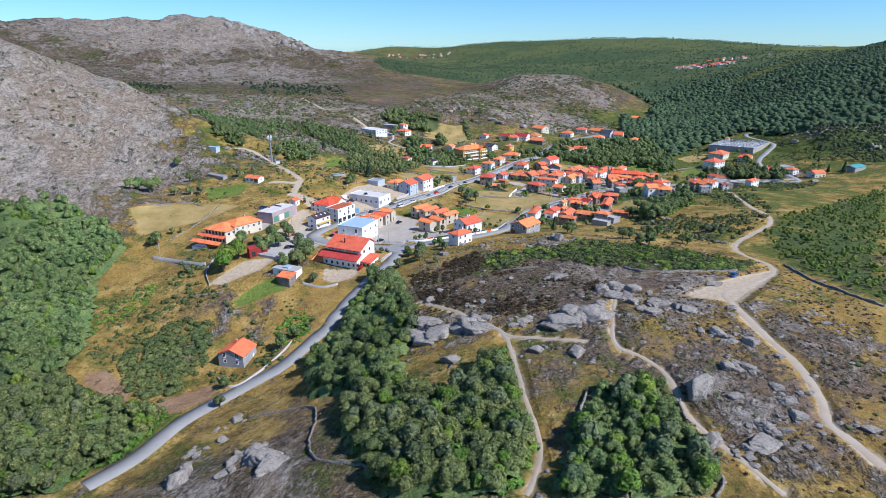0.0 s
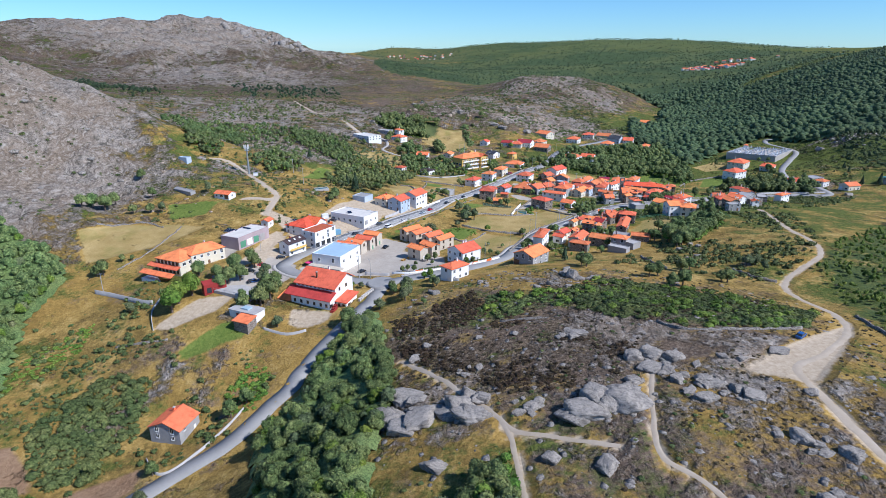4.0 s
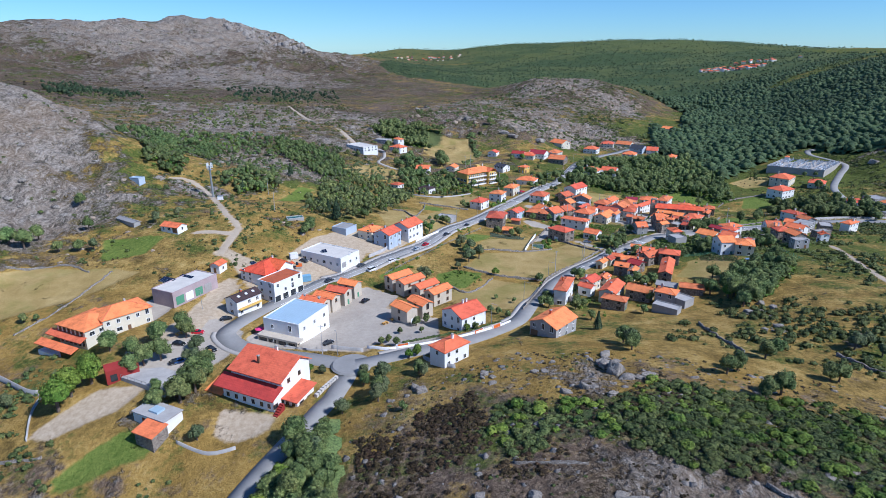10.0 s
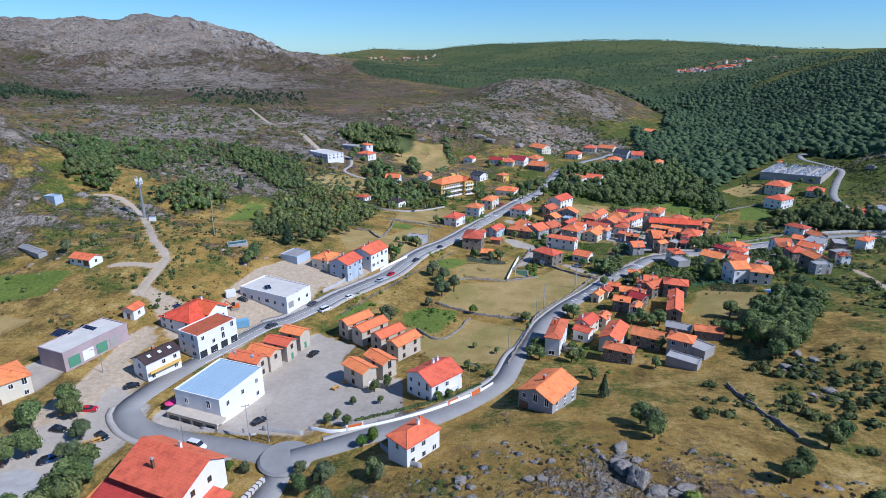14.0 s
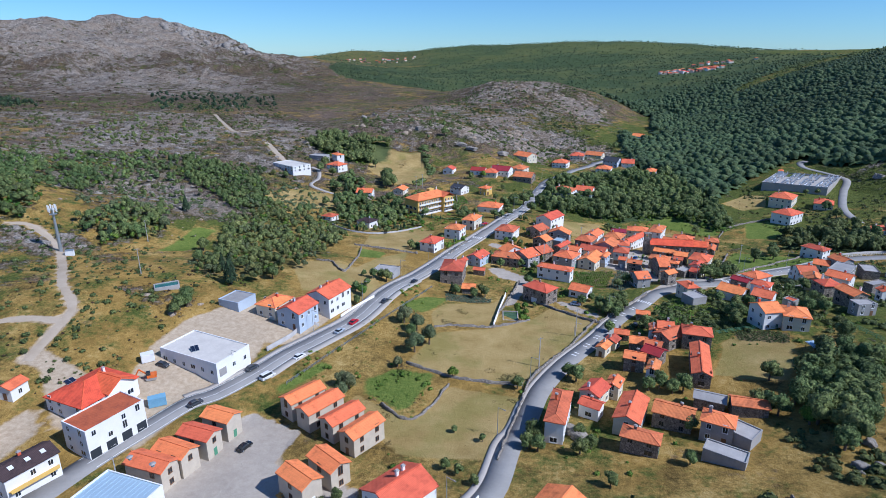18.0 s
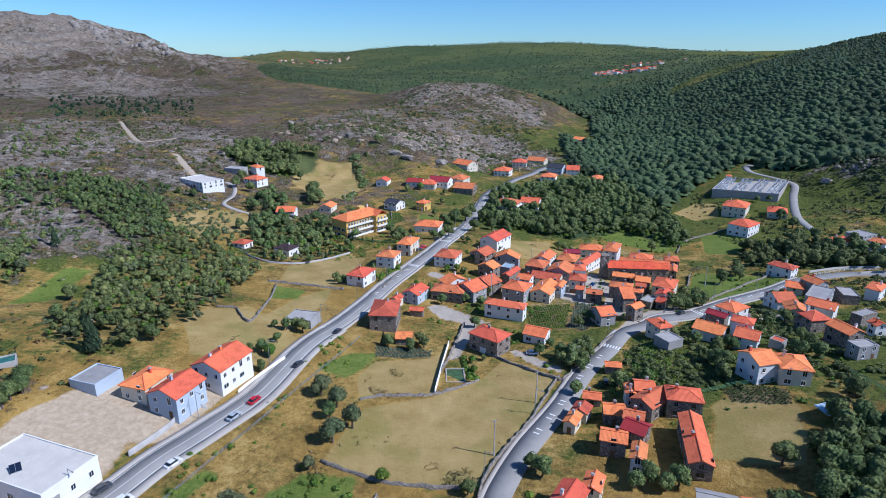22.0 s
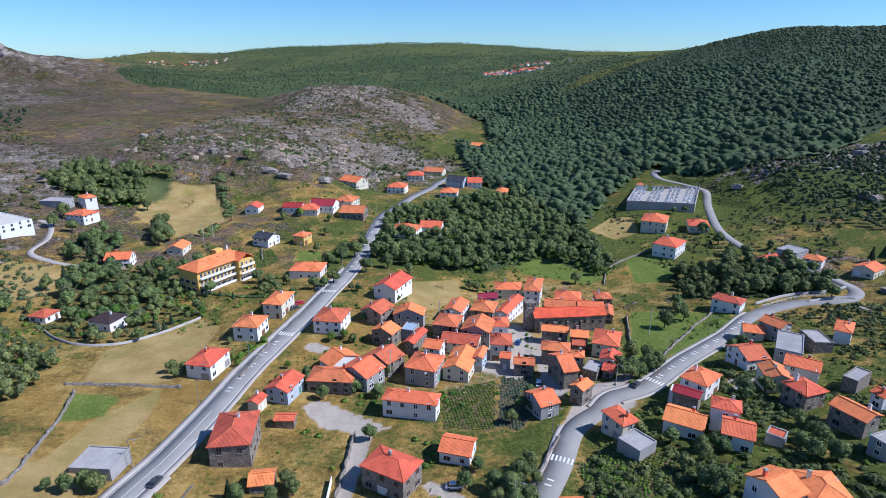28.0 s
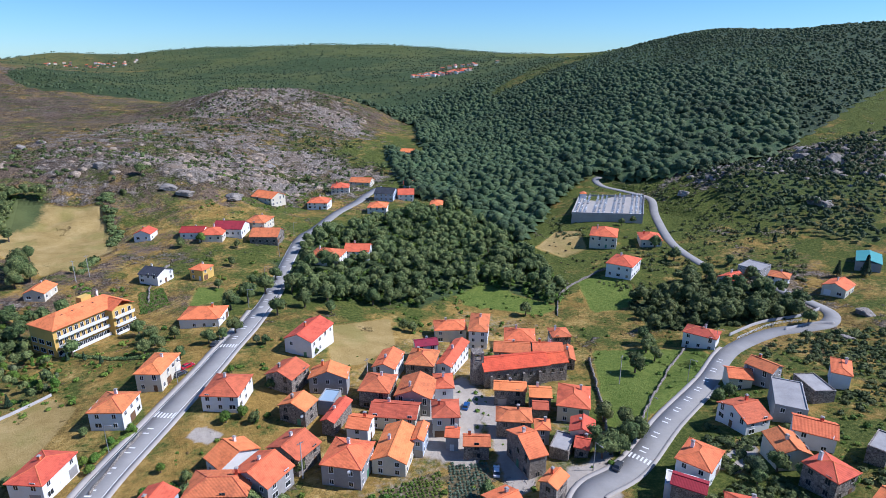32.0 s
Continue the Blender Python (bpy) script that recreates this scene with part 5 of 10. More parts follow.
house(-54.9, 137.4, 9.7, 6.0, -26, 5.6, "gable", BEIGE, ORANGE, "beige stone-clad holiday cottage with orange gable roof", tone="wood", group="holiday cottages", chim=0, dense=4.0)
house(-58.5, 132.7, 11.1, 6.0, -22, 5.6, "gable", BEIGE, ORANGE, "beige stone-clad holiday cottage with orange gable roof", tone="wood", group="holiday cottages", chim=0, dense=4.0)
house(-29.0, 160.1, 11.8, 6.0, 45, 5.6, "gable", BEIGE, ORANGE, "beige stone-clad holiday cottage with orange gable roof", tone="wood", group="holiday cottages", chim=0, dense=4.0)
house(-23.6, 155.3, 12.5, 6.0, 47, 5.6, "gable", BEIGE, ORANGE, "beige stone-clad holiday cottage with orange gable roof", tone="wood", group="holiday cottages", chim=0, dense=4.0)
house(-17.1, 149.5, 11.1, 6.0, 45, 5.6, "gable", BEIGE, ORANGE, "beige stone-clad holiday cottage with orange gable roof", tone="wood", group="holiday cottages", chim=0, dense=4.0)
house(-11.6, 143.5, 11.1, 6.0, 48, 5.6, "gable", BEIGE, ORANGE, "beige stone-clad holiday cottage with orange gable roof", tone="wood", group="holiday cottages", chim=0, dense=4.0)
house(-23.7, 125.1, 9.4, 6.0, -43, 5.6, "gable", BEIGE, ORANGE, "beige stone-clad holiday cottage with orange gable roof", tone="wood", group="holiday cottages", chim=0, dense=4.0)
house(-18.1, 130.4, 9.4, 6.0, -46, 5.6, "gable", BEIGE, ORANGE, "beige stone-clad holiday cottage with orange gable roof", tone="wood", group="holiday cottages", chim=0, dense=4.0)
villa = house(-1.8, 117.3, 12.3, 11.0, 42, 6.2, "gable", WHITE, ORANGE, "white gabled house with orange tiles and garden hedges", chim=2)
house(-6.7, 84.5, 7.2, 10.7, -46, 5.6, "hip", WHITE, ORANGE, "white house with orange hipped roof beside the road bend")
house(27.8, 105.5, 13.6, 10.7, 49, 5.1, "gable", GREY, ORANGE, "unplastered grey house with orange gable roof on the bend")
house(-48.2, 215.4, 8.9, 11.0, -26, 4.5, "hip", CREAM, ORANGE, "cream house with orange hipped roof beside the main road")
house(-38.9, 209.4, 11.5, 10.0, 62, 6.2, "gable", BLUISH, ORANGE, "pale blue gabled house with orange roof beside the main road")
house(-29.8, 222.5, 14.0, 11.0, 60, 6.8, "gable", WHITE, ORANGE, "white gabled house with orange roof and balcony", chim=2)
house(-62.6, 183.4, 23.2, 13.3, -29, 4.5, "flat", WHITE, PALEROOF, "long white single-storey building with pale flat roof", name="clinic", dense=3.6, floors=1)
house(-62.3, 218.8, 9.0, 9.1, -27, 2.8, "flat", BLUISH, METALGREY, "small grey shed with flat metal roof", name="shed", glaze=0)
house(-10.5, 266.7, 10.0, 8.0, -23, 2.3, "flat", GREY, CONCRETE, "open grey barn with weathered concrete slab roof", name="barn", glaze=0)
house(11.8, 315.9, 9.2, 12.3, -30, 5.1, "hip", WHITE, ORANGE, "two-storey white rendered house with orange clay tile hip roof")
house(25.8, 339.7, 9.9, 10.9, -25, 5.6, "hip", WHITE, OLDTILE, "two-storey white rendered house with old brown tile hip roof")
house(37.2, 356.8, 8.4, 13.7, -27, 5.9, "hip", CREAM, ORANGE, "two-storey cream rendered house with orange clay tile hip roof")
house(19.8, 267.7, 10.5, 14.8, -12, 6.8, "hip", STONE, OLDTILE, "granite block house with old brown hipped tiles", tone="stone")
house(25.4, 251.3, 6.1, 6.0, -11, 2.8, "gable", STONE, ORANGE, "low stone shed with orange tile roof", name="shed", glaze=0, chim=0)
house(32.8, 277.2, 5.9, 4.0, -19, 2.8, "gable", STONE, ORANGE, "small open shed with orange tile roof", name="shed", glaze=0, chim=0)
house(34.1, 293.4, 10.5, 7.9, 55, 4.5, "gable", BLUISH, ORANGE, "narrow pale blue house with orange gable roof")
house(25.7, 287.7, 5.2, 4.1, 54, 3.4, "gable", CREAM, ORANGE, "low cream rendered house with orange clay tile gable roof")
house(54.4, 242.9, 12.4, 8.9, -48, 6.2, "hip", STONE, ORANGE, "stone house with orange hipped roof and solar panels", tone="stone")
house(73.2, 248.5, 8.6, 8.2, -35, 3.4, "gable", WHITE, ORANGE, "low white annexe with orange gable roof", chim=0)
house(53.8, 399.8, 15.4, 12.7, -23, 4.0, "hip", WHITE, ORANGE, "low white rendered house with orange clay tile hip roof")
house(38.0, 460.6, 11.2, 10.8, -43, 4.5, "gable", WHITE, SLATE, "white house with dark slate gable roof")
house(57.4, 456.4, 7.9, 8.6, -42, 5.1, "hip", YELLOW, ORANGE, "yellow house with orange hipped roof")
house(-7.1, 458.8, 11.4, 9.2, 70, 3.4, "gable", CREAM, ORANGE, "low cream rendered house with orange clay tile gable roof")
house(85.6, 362.1, 16.5, 11.0, 47, 6.2, "gable", WHITE, ORANGE, "large white gabled house with orange roof beside the road", dense=3.4)
house(55.1, 336.0, 11.3, 12.6, -28, 5.1, "hip", WHITE, OLDTILE, "two-storey white rendered house with old brown tile hip roof")
house(73.1, 338.9, 9.9, 10.1, 43, 5.1, "gable", STONE, OLDTILE, "two-storey granite house with old brown tile gable roof", tone="stone")
house(84.6, 332.7, 7.2, 12.2, 65, 5.6, "gable", GREY, ORANGE, "grey house with blank gable and orange roof")
house(72.1, 320.2, 6.9, 9.2, 44, 5.1, "gable", STONE, ORANGE, "two-storey granite house with orange clay tile gable roof", tone="stone")
house(52.6, 306.2, 7.6, 11.4, -66, 4.0, "gable", WHITE, ORANGE, "low white rendered house with orange clay tile gable roof")
house(66.9, 301.7, 8.9, 10.8, 35, 5.1, "gable", STONE, OLDTILE, "two-storey granite house with old brown tile gable roof", tone="stone")
house(58.1, 295.0, 9.4, 11.8, 37, 5.1, "gable", GREY, ORANGE, "two-storey bare cement house with orange clay tile gable roof")
house(48.7, 294.8, 14.6, 9.3, -24, 4.5, "hip", STONE, OLDTILE, "stone house with brown hipped tiles", tone="stone")
house(77.9, 291.5, 10.6, 11.1, -37, 6.2, "hip", GREY, ORANGE, "two-storey bare cement house with orange clay tile hip roof")
house(85.5, 305.0, 6.6, 7.1, -36, 5.1, "gable", WHITE, ORANGE, "two-storey white rendered house with orange clay tile gable roof")
house(90.9, 292.8, 15.1, 9.3, 54, 4.5, "gable", CREAM, ORANGE, "low cream rendered house with orange clay tile gable roof")
house(96.9, 308.6, 13.8, 8.9, -33, 4.5, "gable", CREAM, OLDTILE, "low cream rendered house with old brown tile gable roof")
house(96.6, 321.9, 9.7, 11.0, -35, 6.2, "hip", STONE, OLDTILE, "two-storey granite house with old brown tile hip roof", tone="stone")
house(106.5, 315.5, 11.5, 11.4, 54, 6.2, "gable", GREY, OLDTILE, "two-storey bare cement house with old brown tile gable roof")
house(117.2, 335.0, 9.9, 11.8, -36, 6.2, "hip", STONE, OLDTILE, "two-storey granite house with old brown tile hip roof", tone="stone")
house(105.6, 336.8, 12.2, 7.9, 52, 5.6, "gable", WHITE, ORANGE, "two-storey white rendered house with orange clay tile gable roof")
house(129.7, 337.1, 20.2, 5.9, 44, 5.6, "gable", WHITE, ORANGE, "two-storey white rendered house with orange clay tile gable roof")
house(150.7, 355.8, 7.8, 16.9, -33, 7.9, "hip", WHITE, OLDTILE, "two-storey white rendered house with old brown tile hip roof")
house(161.7, 343.8, 12.0, 11.5, -32, 5.6, "hip", WHITE, ORANGE, "two-storey white rendered house with orange clay tile hip roof")
house(152.3, 334.4, 13.4, 8.8, -32, 5.6, "gable", GREY, OLDTILE, "two-storey bare cement house with old brown tile gable roof")
house(163.4, 328.4, 11.1, 8.6, -28, 5.6, "gable", GREY, ORANGE, "two-storey bare cement house with orange clay tile gable roof")
house(176.8, 339.0, 7.7, 8.4, -21, 5.1, "hip", STONE, OLDTILE, "two-storey granite house with old brown tile hip roof", tone="stone")
house(134.1, 306.8, 10.2, 6.0, -31, 5.6, "gable", STONE, ORANGE, "two-storey granite house with orange clay tile gable roof", tone="stone")
house(125.2, 290.7, 10.1, 7.4, -31, 5.6, "hip", STONE, OLDTILE, "two-storey granite house with old brown tile hip roof", tone="stone")
house(140.0, 299.3, 6.9, 6.7, -31, 5.6, "gable", STONE, ORANGE, "two-storey granite house with orange clay tile gable roof", tone="stone")
house(147.0, 292.2, 9.7, 12.8, -39, 5.6, "hip", CREAM, ORANGE, "two-storey cream rendered house with orange clay tile hip roof")
house(138.4, 277.5, 7.1, 6.8, 48, 5.1, "gable", CREAM, ORANGE, "two-storey cream rendered house with orange clay tile gable roof")
house(129.5, 283.3, 4.5, 5.4, -31, 5.1, "hip", GREY, ORANGE, "two-storey bare cement house with orange clay tile hip roof")
house(135.0, 273.0, 4.1, 5.8, -45, 3.4, "gable", STONE, ORANGE, "low granite house with orange clay tile gable roof", tone="stone")
house(119.2, 275.5, 5.4, 12.7, -5, 6.8, "gable", STONE, ORANGE, "tall stone house with orange tiles and red balcony", tone="stone")
house(110.4, 285.3, 7.2, 5.5, -28, 4.5, "gable", STONE, OLDTILE, "old stone house with weathered brown tiles", tone="stone")
house(106.6, 291.6, 4.0, 5.0, -31, 4.5, "gable", GREY, ORANGE, "low bare cement house with orange clay tile gable roof")
house(116.8, 260.8, 6.2, 4.9, 26, 5.6, "gable", STONE, ORANGE, "granite house with orange gable roof", tone="stone")
house(103.4, 260.0, 6.8, 9.2, 4, 5.1, "gable", GREY, ORANGE, "two-storey bare cement house with orange clay tile gable roof")
house(116.6, 241.6, 8.5, 6.1, -82, 5.6, "hip", CREAM, ORANGE, "two-storey cream rendered house with orange clay tile hip roof")
house(218.6, 308.7, 12.1, 8.4, -61, 5.6, "hip", WHITE, OLDTILE, "two-storey white rendered house with old brown tile hip roof")
house(208.6, 276.5, 8.8, 7.8, -79, 6.2, "gable", GREY, OLDTILE, "two-storey bare cement house with old brown tile gable roof")
house(226.7, 263.9, 5.8, 11.3, -57, 5.6, "hip", WHITE, ORANGE, "two-storey white rendered house with orange clay tile hip roof")
house(197.1, 260.5, 7.9, 15.8, -50, 5.6, "flat", GREY, METALGREY, "grey two-storey block with dull flat roof")
house(211.8, 262.5, 10.1, 6.4, 67, 4.5, "flat", STONE, CONCRETE, "stone outbuilding with concrete flat roof", glaze=0)
house(180.7, 261.8, 8.7, 11.3, -8, 4.5, "gable", WHITE, OLDTILE, "low white rendered house with old brown tile gable roof")
house(185.4, 245.8, 10.0, 8.5, -54, 5.1, "gable", WHITE, ORANGE, "two-storey white rendered house with orange clay tile gable roof")
house(172.6, 244.2, 9.2, 7.9, 62, 5.1, "gable", CREAM, OLDTILE, "two-storey cream rendered house with old brown tile gable roof")
house(170.0, 232.4, 8.4, 8.3, 90, 5.6, "hip", STONE, ORANGE, "two-storey granite house with orange clay tile hip roof", tone="stone")
house(151.4, 251.0, 8.4, 10.4, -66, 5.6, "hip", WHITE, ORANGE, "two-storey white rendered house with orange clay tile hip roof")
house(142.8, 247.2, 8.2, 5.2, -50, 3.4, "flat", WHITE, PALEROOF, "low outbuilding with pale metal roof", name="shed", glaze=0)
house(125.7, 201.7, 7.7, 9.5, 5, 6.8, "gable", WHITE, ORANGE, "two-storey white rendered house with orange clay tile gable roof")
house(133.9, 198.0, 8.9, 10.4, -23, 5.6, "hip", CREAM, ORANGE, "two-storey cream rendered house with orange clay tile hip roof")
house(168.1, 216.8, 9.5, 7.3, -83, 5.6, "gable", STONE, ORANGE, "two-storey granite house with orange clay tile gable roof", tone="stone")
house(164.1, 205.4, 4.6, 7.2, -88, 4.5, "flat", GREY, CONCRETE, "bare grey block with concrete flat roof")
house(185.8, 221.9, 4.3, 5.0, 87, 4.5, "gable", WHITE, ORANGE, "low white rendered house with orange clay tile gable roof")
house(132.6, 235.4, 10.4, 9.1, -50, 4.0, "gable", WHITE, ORANGE, "low white rendered house with orange clay tile gable roof")
house(138.8, 224.3, 7.8, 8.8, -45, 4.5, "gable", WHITE, ORANGE, "low white rendered house with orange clay tile gable roof")
house(147.3, 220.4, 4.1, 4.0, -60, 2.8, "flat", GREY, OLDTILE, "low shed with old tiles", name="shed", glaze=0)
house(114.9, 232.0, 6.6, 6.7, -73, 3.4, "flat", GREY, CONCRETE, "small grey building with concrete flat roof", name="shed", glaze=0)
house(89.1, 219.5, 5.4, 4.0, -18, 2.8, "gable", STONE, ORANGE, "small hut with orange tile roof", name="hut", glaze=0, chim=0)
house(39.1, 148.3, 5.5, 16.1, -22, 6.8, "hip", WHITE, OLDTILE, "two-storey white rendered house with old brown tile hip roof")
house(52.5, 160.5, 8.1, 6.5, 48, 4.5, "gable", CREAM, ORANGE, "low cream rendered house with orange clay tile gable roof")
house(49.5, 153.6, 6.3, 4.9, -38, 4.0, "gable", WHITE, ORANGE, "low white rendered house with orange clay tile gable roof")
house(59.2, 163.7, 6.2, 4.5, 56, 4.5, "gable", CREAM, ORANGE, "low cream rendered house with orange clay tile gable roof")
house(58.5, 148.5, 13.9, 7.2, 59, 5.1, "gable", CREAM, ORANGE, "two-storey cream rendered house with orange clay tile gable roof")
house(69.3, 146.9, 10.4, 7.3, -32, 4.5, "gable", STONE, OLDTILE, "low granite house with old brown tile gable roof", tone="stone")
house(56.4, 136.2, 9.6, 5.7, -29, 4.5, "hip", STONE, OLDTILE, "low granite house with old brown tile hip roof", tone="stone")
house(77.2, 139.5, 8.2, 6.6, -33, 5.6, "hip", GREY, ORANGE, "two-storey bare cement house with orange clay tile hip roof")
house(82.1, 136.5, 6.4, 6.2, -52, 3.4, "flat", GREY, CONCRETE, "bare concrete annexe with flat terrace roof", name="annexe", glaze=0)
house(73.7, 128.8, 9.3, 4.6, -39, 2.8, "flat", GREY, CONCRETE, "low concrete outbuilding with flat roof", name="outbuilding", glaze=0)
house(82.3, 153.7, 8.5, 5.3, -28, 3.4, "gable", STONE, METALGREY, "long stone barn with dull sheet roof", name="barn", glaze=0, chim=0)
house(90.4, 148.7, 9.6, 5.5, -18, 3.4, "gable", STONE, OLDTILE, "long stone barn with brown sheet roof", name="barn", glaze=0, chim=0)
house(95.9, 190.7, 9.7, 7.8, -22, 5.6, "hip", STONE, ORANGE, "two-storey granite house with orange clay tile hip roof", tone="stone")
house(88.6, 172.7, 20.6, 5.9, 67, 4.5, "gable", STONE, ORANGE, "low granite house with orange clay tile gable roof", tone="stone")
house(88.1, 193.1, 10.2, 7.4, 29, 4.5, "gable", STONE, OLDTILE, "stone house with weathered brown tiles", tone="stone")
house(69.1, 195.3, 5.1, 4.9, 50, 3.4, "gable", CREAM, OLDTILE, "low cream rendered house with old brown tile gable roof")
house(64.8, 190.9, 6.0, 3.9, 50, 3.4, "gable", CREAM, ORANGE, "low cream rendered house with orange clay tile gable roof")
house(76.8, 192.0, 6.1, 6.1, -18, 3.4, "gable", STONE, ORANGE, "low granite house with orange clay tile gable roof", tone="stone")
house(79.6, 186.2, 5.6, 5.4, -31, 4.5, "gable", WHITE, OLDTILE, "low white rendered house with old brown tile gable roof")
house(77.8, 181.2, 6.4, 6.5, -47, 4.5, "gable", STONE, CRIMSON, "stone house with crimson sheet roof", tone="stone")
house(70.8, 179.0, 6.8, 6.0, -26, 4.5, "gable", STONE, ORANGE, "low granite house with orange clay tile gable roof", tone="stone")
house(73.7, 171.6, 7.0, 3.9, 59, 4.5, "gable", WHITE, OLDTILE, "low white rendered house with old brown tile gable roof")
house(74.9, 202.1, 5.4, 4.6, -23, 2.8, "gable", STONE, ORANGE, "low granite house with orange clay tile gable roof", tone="stone")
house(84.9, 199.2, 5.7, 3.5, 70, 4.5, "gable", WHITE, ORANGE, "low white rendered house with orange clay tile gable roof")
house(88.8, 199.1, 5.9, 6.6, -19, 5.1, "gable", STONE, ORANGE, "two-storey granite house with orange clay tile gable roof", tone="stone")
house(110.6, 579.6, 17.9, 15.0, -51, 5.6, "gable", CREAM, ORANGE, "two-storey cream rendered house with orange clay tile gable roof")
house(58.7, 514.9, 13.0, 10.4, -23, 3.4, "gable", WHITE, CRIMSON, "low white house with crimson roof")
house(68.0, 508.6, 13.1, 13.7, -20, 3.4, "hip", CREAM, ORANGE, "low cream rendered house with orange clay tile hip roof")
house(78.2, 513.9, 16.8, 14.1, -28, 4.0, "gable", WHITE, CRIMSON, "low white house with crimson roof")
house(95.3, 500.1, 16.0, 15.0, -26, 4.0, "gable", STONE, OLDTILE, "long stone house with brown tiles", tone="stone")
house(94.9, 522.8, 13.1, 15.0, -33, 4.5, "hip", CREAM, OLDTILE, "low cream rendered house with old brown tile hip roof")
house(34.3, 525.6, 10.0, 9.7, 66, 4.0, "gable", WHITE, ORANGE, "low white rendered house with orange clay tile gable roof")
house(172.2, 617.9, 14.3, 15.0, -20, 4.5, "hip", CREAM, ORANGE, "low cream rendered house with orange clay tile hip roof")
house(177.9, 547.3, 13.5, 15.0, -27, 5.1, "hip", WHITE, ORANGE, "two-storey white rendered house with orange clay tile hip roof")
house(197.3, 583.1, 15.0, 15.0, -36, 5.6, "gable", BLUISH, SLATE, "pale blue house with dark slate roof")
house(212.3, 580.5, 12.6, 15.0, -22, 5.6, "gable", WHITE, ORANGE, "white house with orange roof")
house(206.8, 669.9, 19.4, 15.0, -36, 4.5, "gable", CREAM, OLDTILE, "low cream rendered house with old brown tile gable roof")
house(235.2, 630.8, 8.5, 15.0, -23, 4.5, "hip", WHITE, ORANGE, "low white rendered house with orange clay tile hip roof")
house(221.5, 545.4, 9.3, 15.0, -29, 4.0, "hip", WHITE, ORANGE, "low white rendered house with orange clay tile hip roof")
house(296.6, 777.6, 16.0, 15.0, -44, 4.5, "gable", WHITE, ORANGE, "low white rendered house with orange clay tile gable roof")
house(143.2, 569.9, 14.4, 15.0, -28, 4.5, "hip", WHITE, ORANGE, "low white rendered house with orange clay tile hip roof")
house(118.9, 461.1, 17.1, 15.0, -36, 4.5, "hip", WHITE, OLDTILE, "low white rendered house with old brown tile hip roof")
house(137.1, 465.8, 13.9, 12.7, -28, 4.5, "gable", WHITE, ORANGE, "low white rendered house with orange clay tile gable roof")
house(274.7, 428.7, 15.6, 18.8, -44, 6.8, "hip", CREAM, ORANGE, "two-storey cream rendered house with orange clay tile hip roof")
house(251.2, 386.1, 13.5, 16.5, -59, 6.8, "hip", WHITE, ORANGE, "two-storey white rendered house with orange clay tile hip roof")
house(295.3, 413.6, 12.5, 15.0, -36, 4.0, "hip", CREAM, ORANGE, "low cream rendered house with orange clay tile hip roof")
house(281.4, 346.7, 11.1, 9.2, 9, 3.4, "gable", WHITE, ORANGE, "low white rendered house with orange clay tile gable roof")
house(299.6, 349.1, 10.3, 12.4, -76, 4.5, "flat", GREY, METALGREY, "grey house with dull flat roof")
house(298.4, 335.1, 9.1, 9.2, -62, 4.5, "hip", WHITE, OLDTILE, "low white rendered house with old brown tile hip roof")
house(307.3, 313.6, 11.9, 9.9, 14, 4.0, "gable", CREAM, ORANGE, "low cream rendered house with orange clay tile gable roof")
house(-93.2, 487.3, 28.6, 16.0, -47, 4.5, "flat", WHITE, PALEROOF, "modern white villa with flat roof", name="villa", dense=3.5)
house(-78.4, 534.5, 14.2, 10.2, -25, 4.0, "flat", GREY, CONCRETE, "low grey villa with flat roof", name="villa")
house(-62.6, 537.2, 11.0, 7.5, -58, 6.8, "hip", WHITE, ORANGE, "two-storey white rendered house with orange clay tile hip roof")
house(-60.5, 509.6, 13.7, 11.7, -37, 4.5, "hip", WHITE, ORANGE, "low white rendered house with orange clay tile hip roof")
house(-32.6, 443.1, 12.1, 10.8, -8, 4.5, "gable", WHITE, ORANGE, "low white rendered house with orange clay tile gable roof")
house(-26.0, 367.2, 10.5, 9.0, -35, 4.0, "hip", WHITE, DARKTILE, "low white house with dark tiled roof among trees")
house(-50.1, 379.8, 8.2, 7.9, -30, 2.8, "hip", WHITE, OLDTILE, "small white gate house with tile roof", name="gatehouse", chim=0)
house(-169.8, 210.4, 17, 4.2, -34, 1.9, "gable", GREY, METALGREY, "long grey shed with sheet roof", name="shed", glaze=0, chim=0)
house(-140.6, 197.4, 11.0, 7.0, -20, 2.7, "gable", WHITE, ORANGE, "small white hut with orange roof", name="hut", chim=0)
house(-189.6, 261.3, 7.0, 4.5, -20, 1.7, "flat", BLUISH, METALBLUE, "small pale shed with sheet roof", name="shed", glaze=0)
house(-94.9, 13.4, 10.4, 11.3, 77, 4.5, "gable", GREY, ORANGE, "single-storey grey house with orange gable roof below the road", dense=3.4)
house(115.6, 315.8, 6.3, 9.0, -22, 6.8, "hip", WHITE, ORANGE, "two-storey white rendered house with orange clay tile hip roof")
house(122.9, 345.4, 8.5, 6.0, -12, 6.8, "gable", WHITE, CRIMSON, "white house with crimson roof in the old village")
house(140.9, 362.0, 12.9, 9.8, -22, 5.6, "hip", CREAM, ORANGE, "two-storey cream rendered house with orange clay tile hip roof")
house(108.7, 300.2, 7.9, 9.2, -24, 6.8, "hip", CREAM, OLDTILE, "two-storey cream rendered house with old brown tile hip roof")
house(98.3, 293.8, 8.1, 3.4, 54, 5.6, "gable", BLUISH, ORANGE, "narrow blue-walled house with orange roof", chim=0)
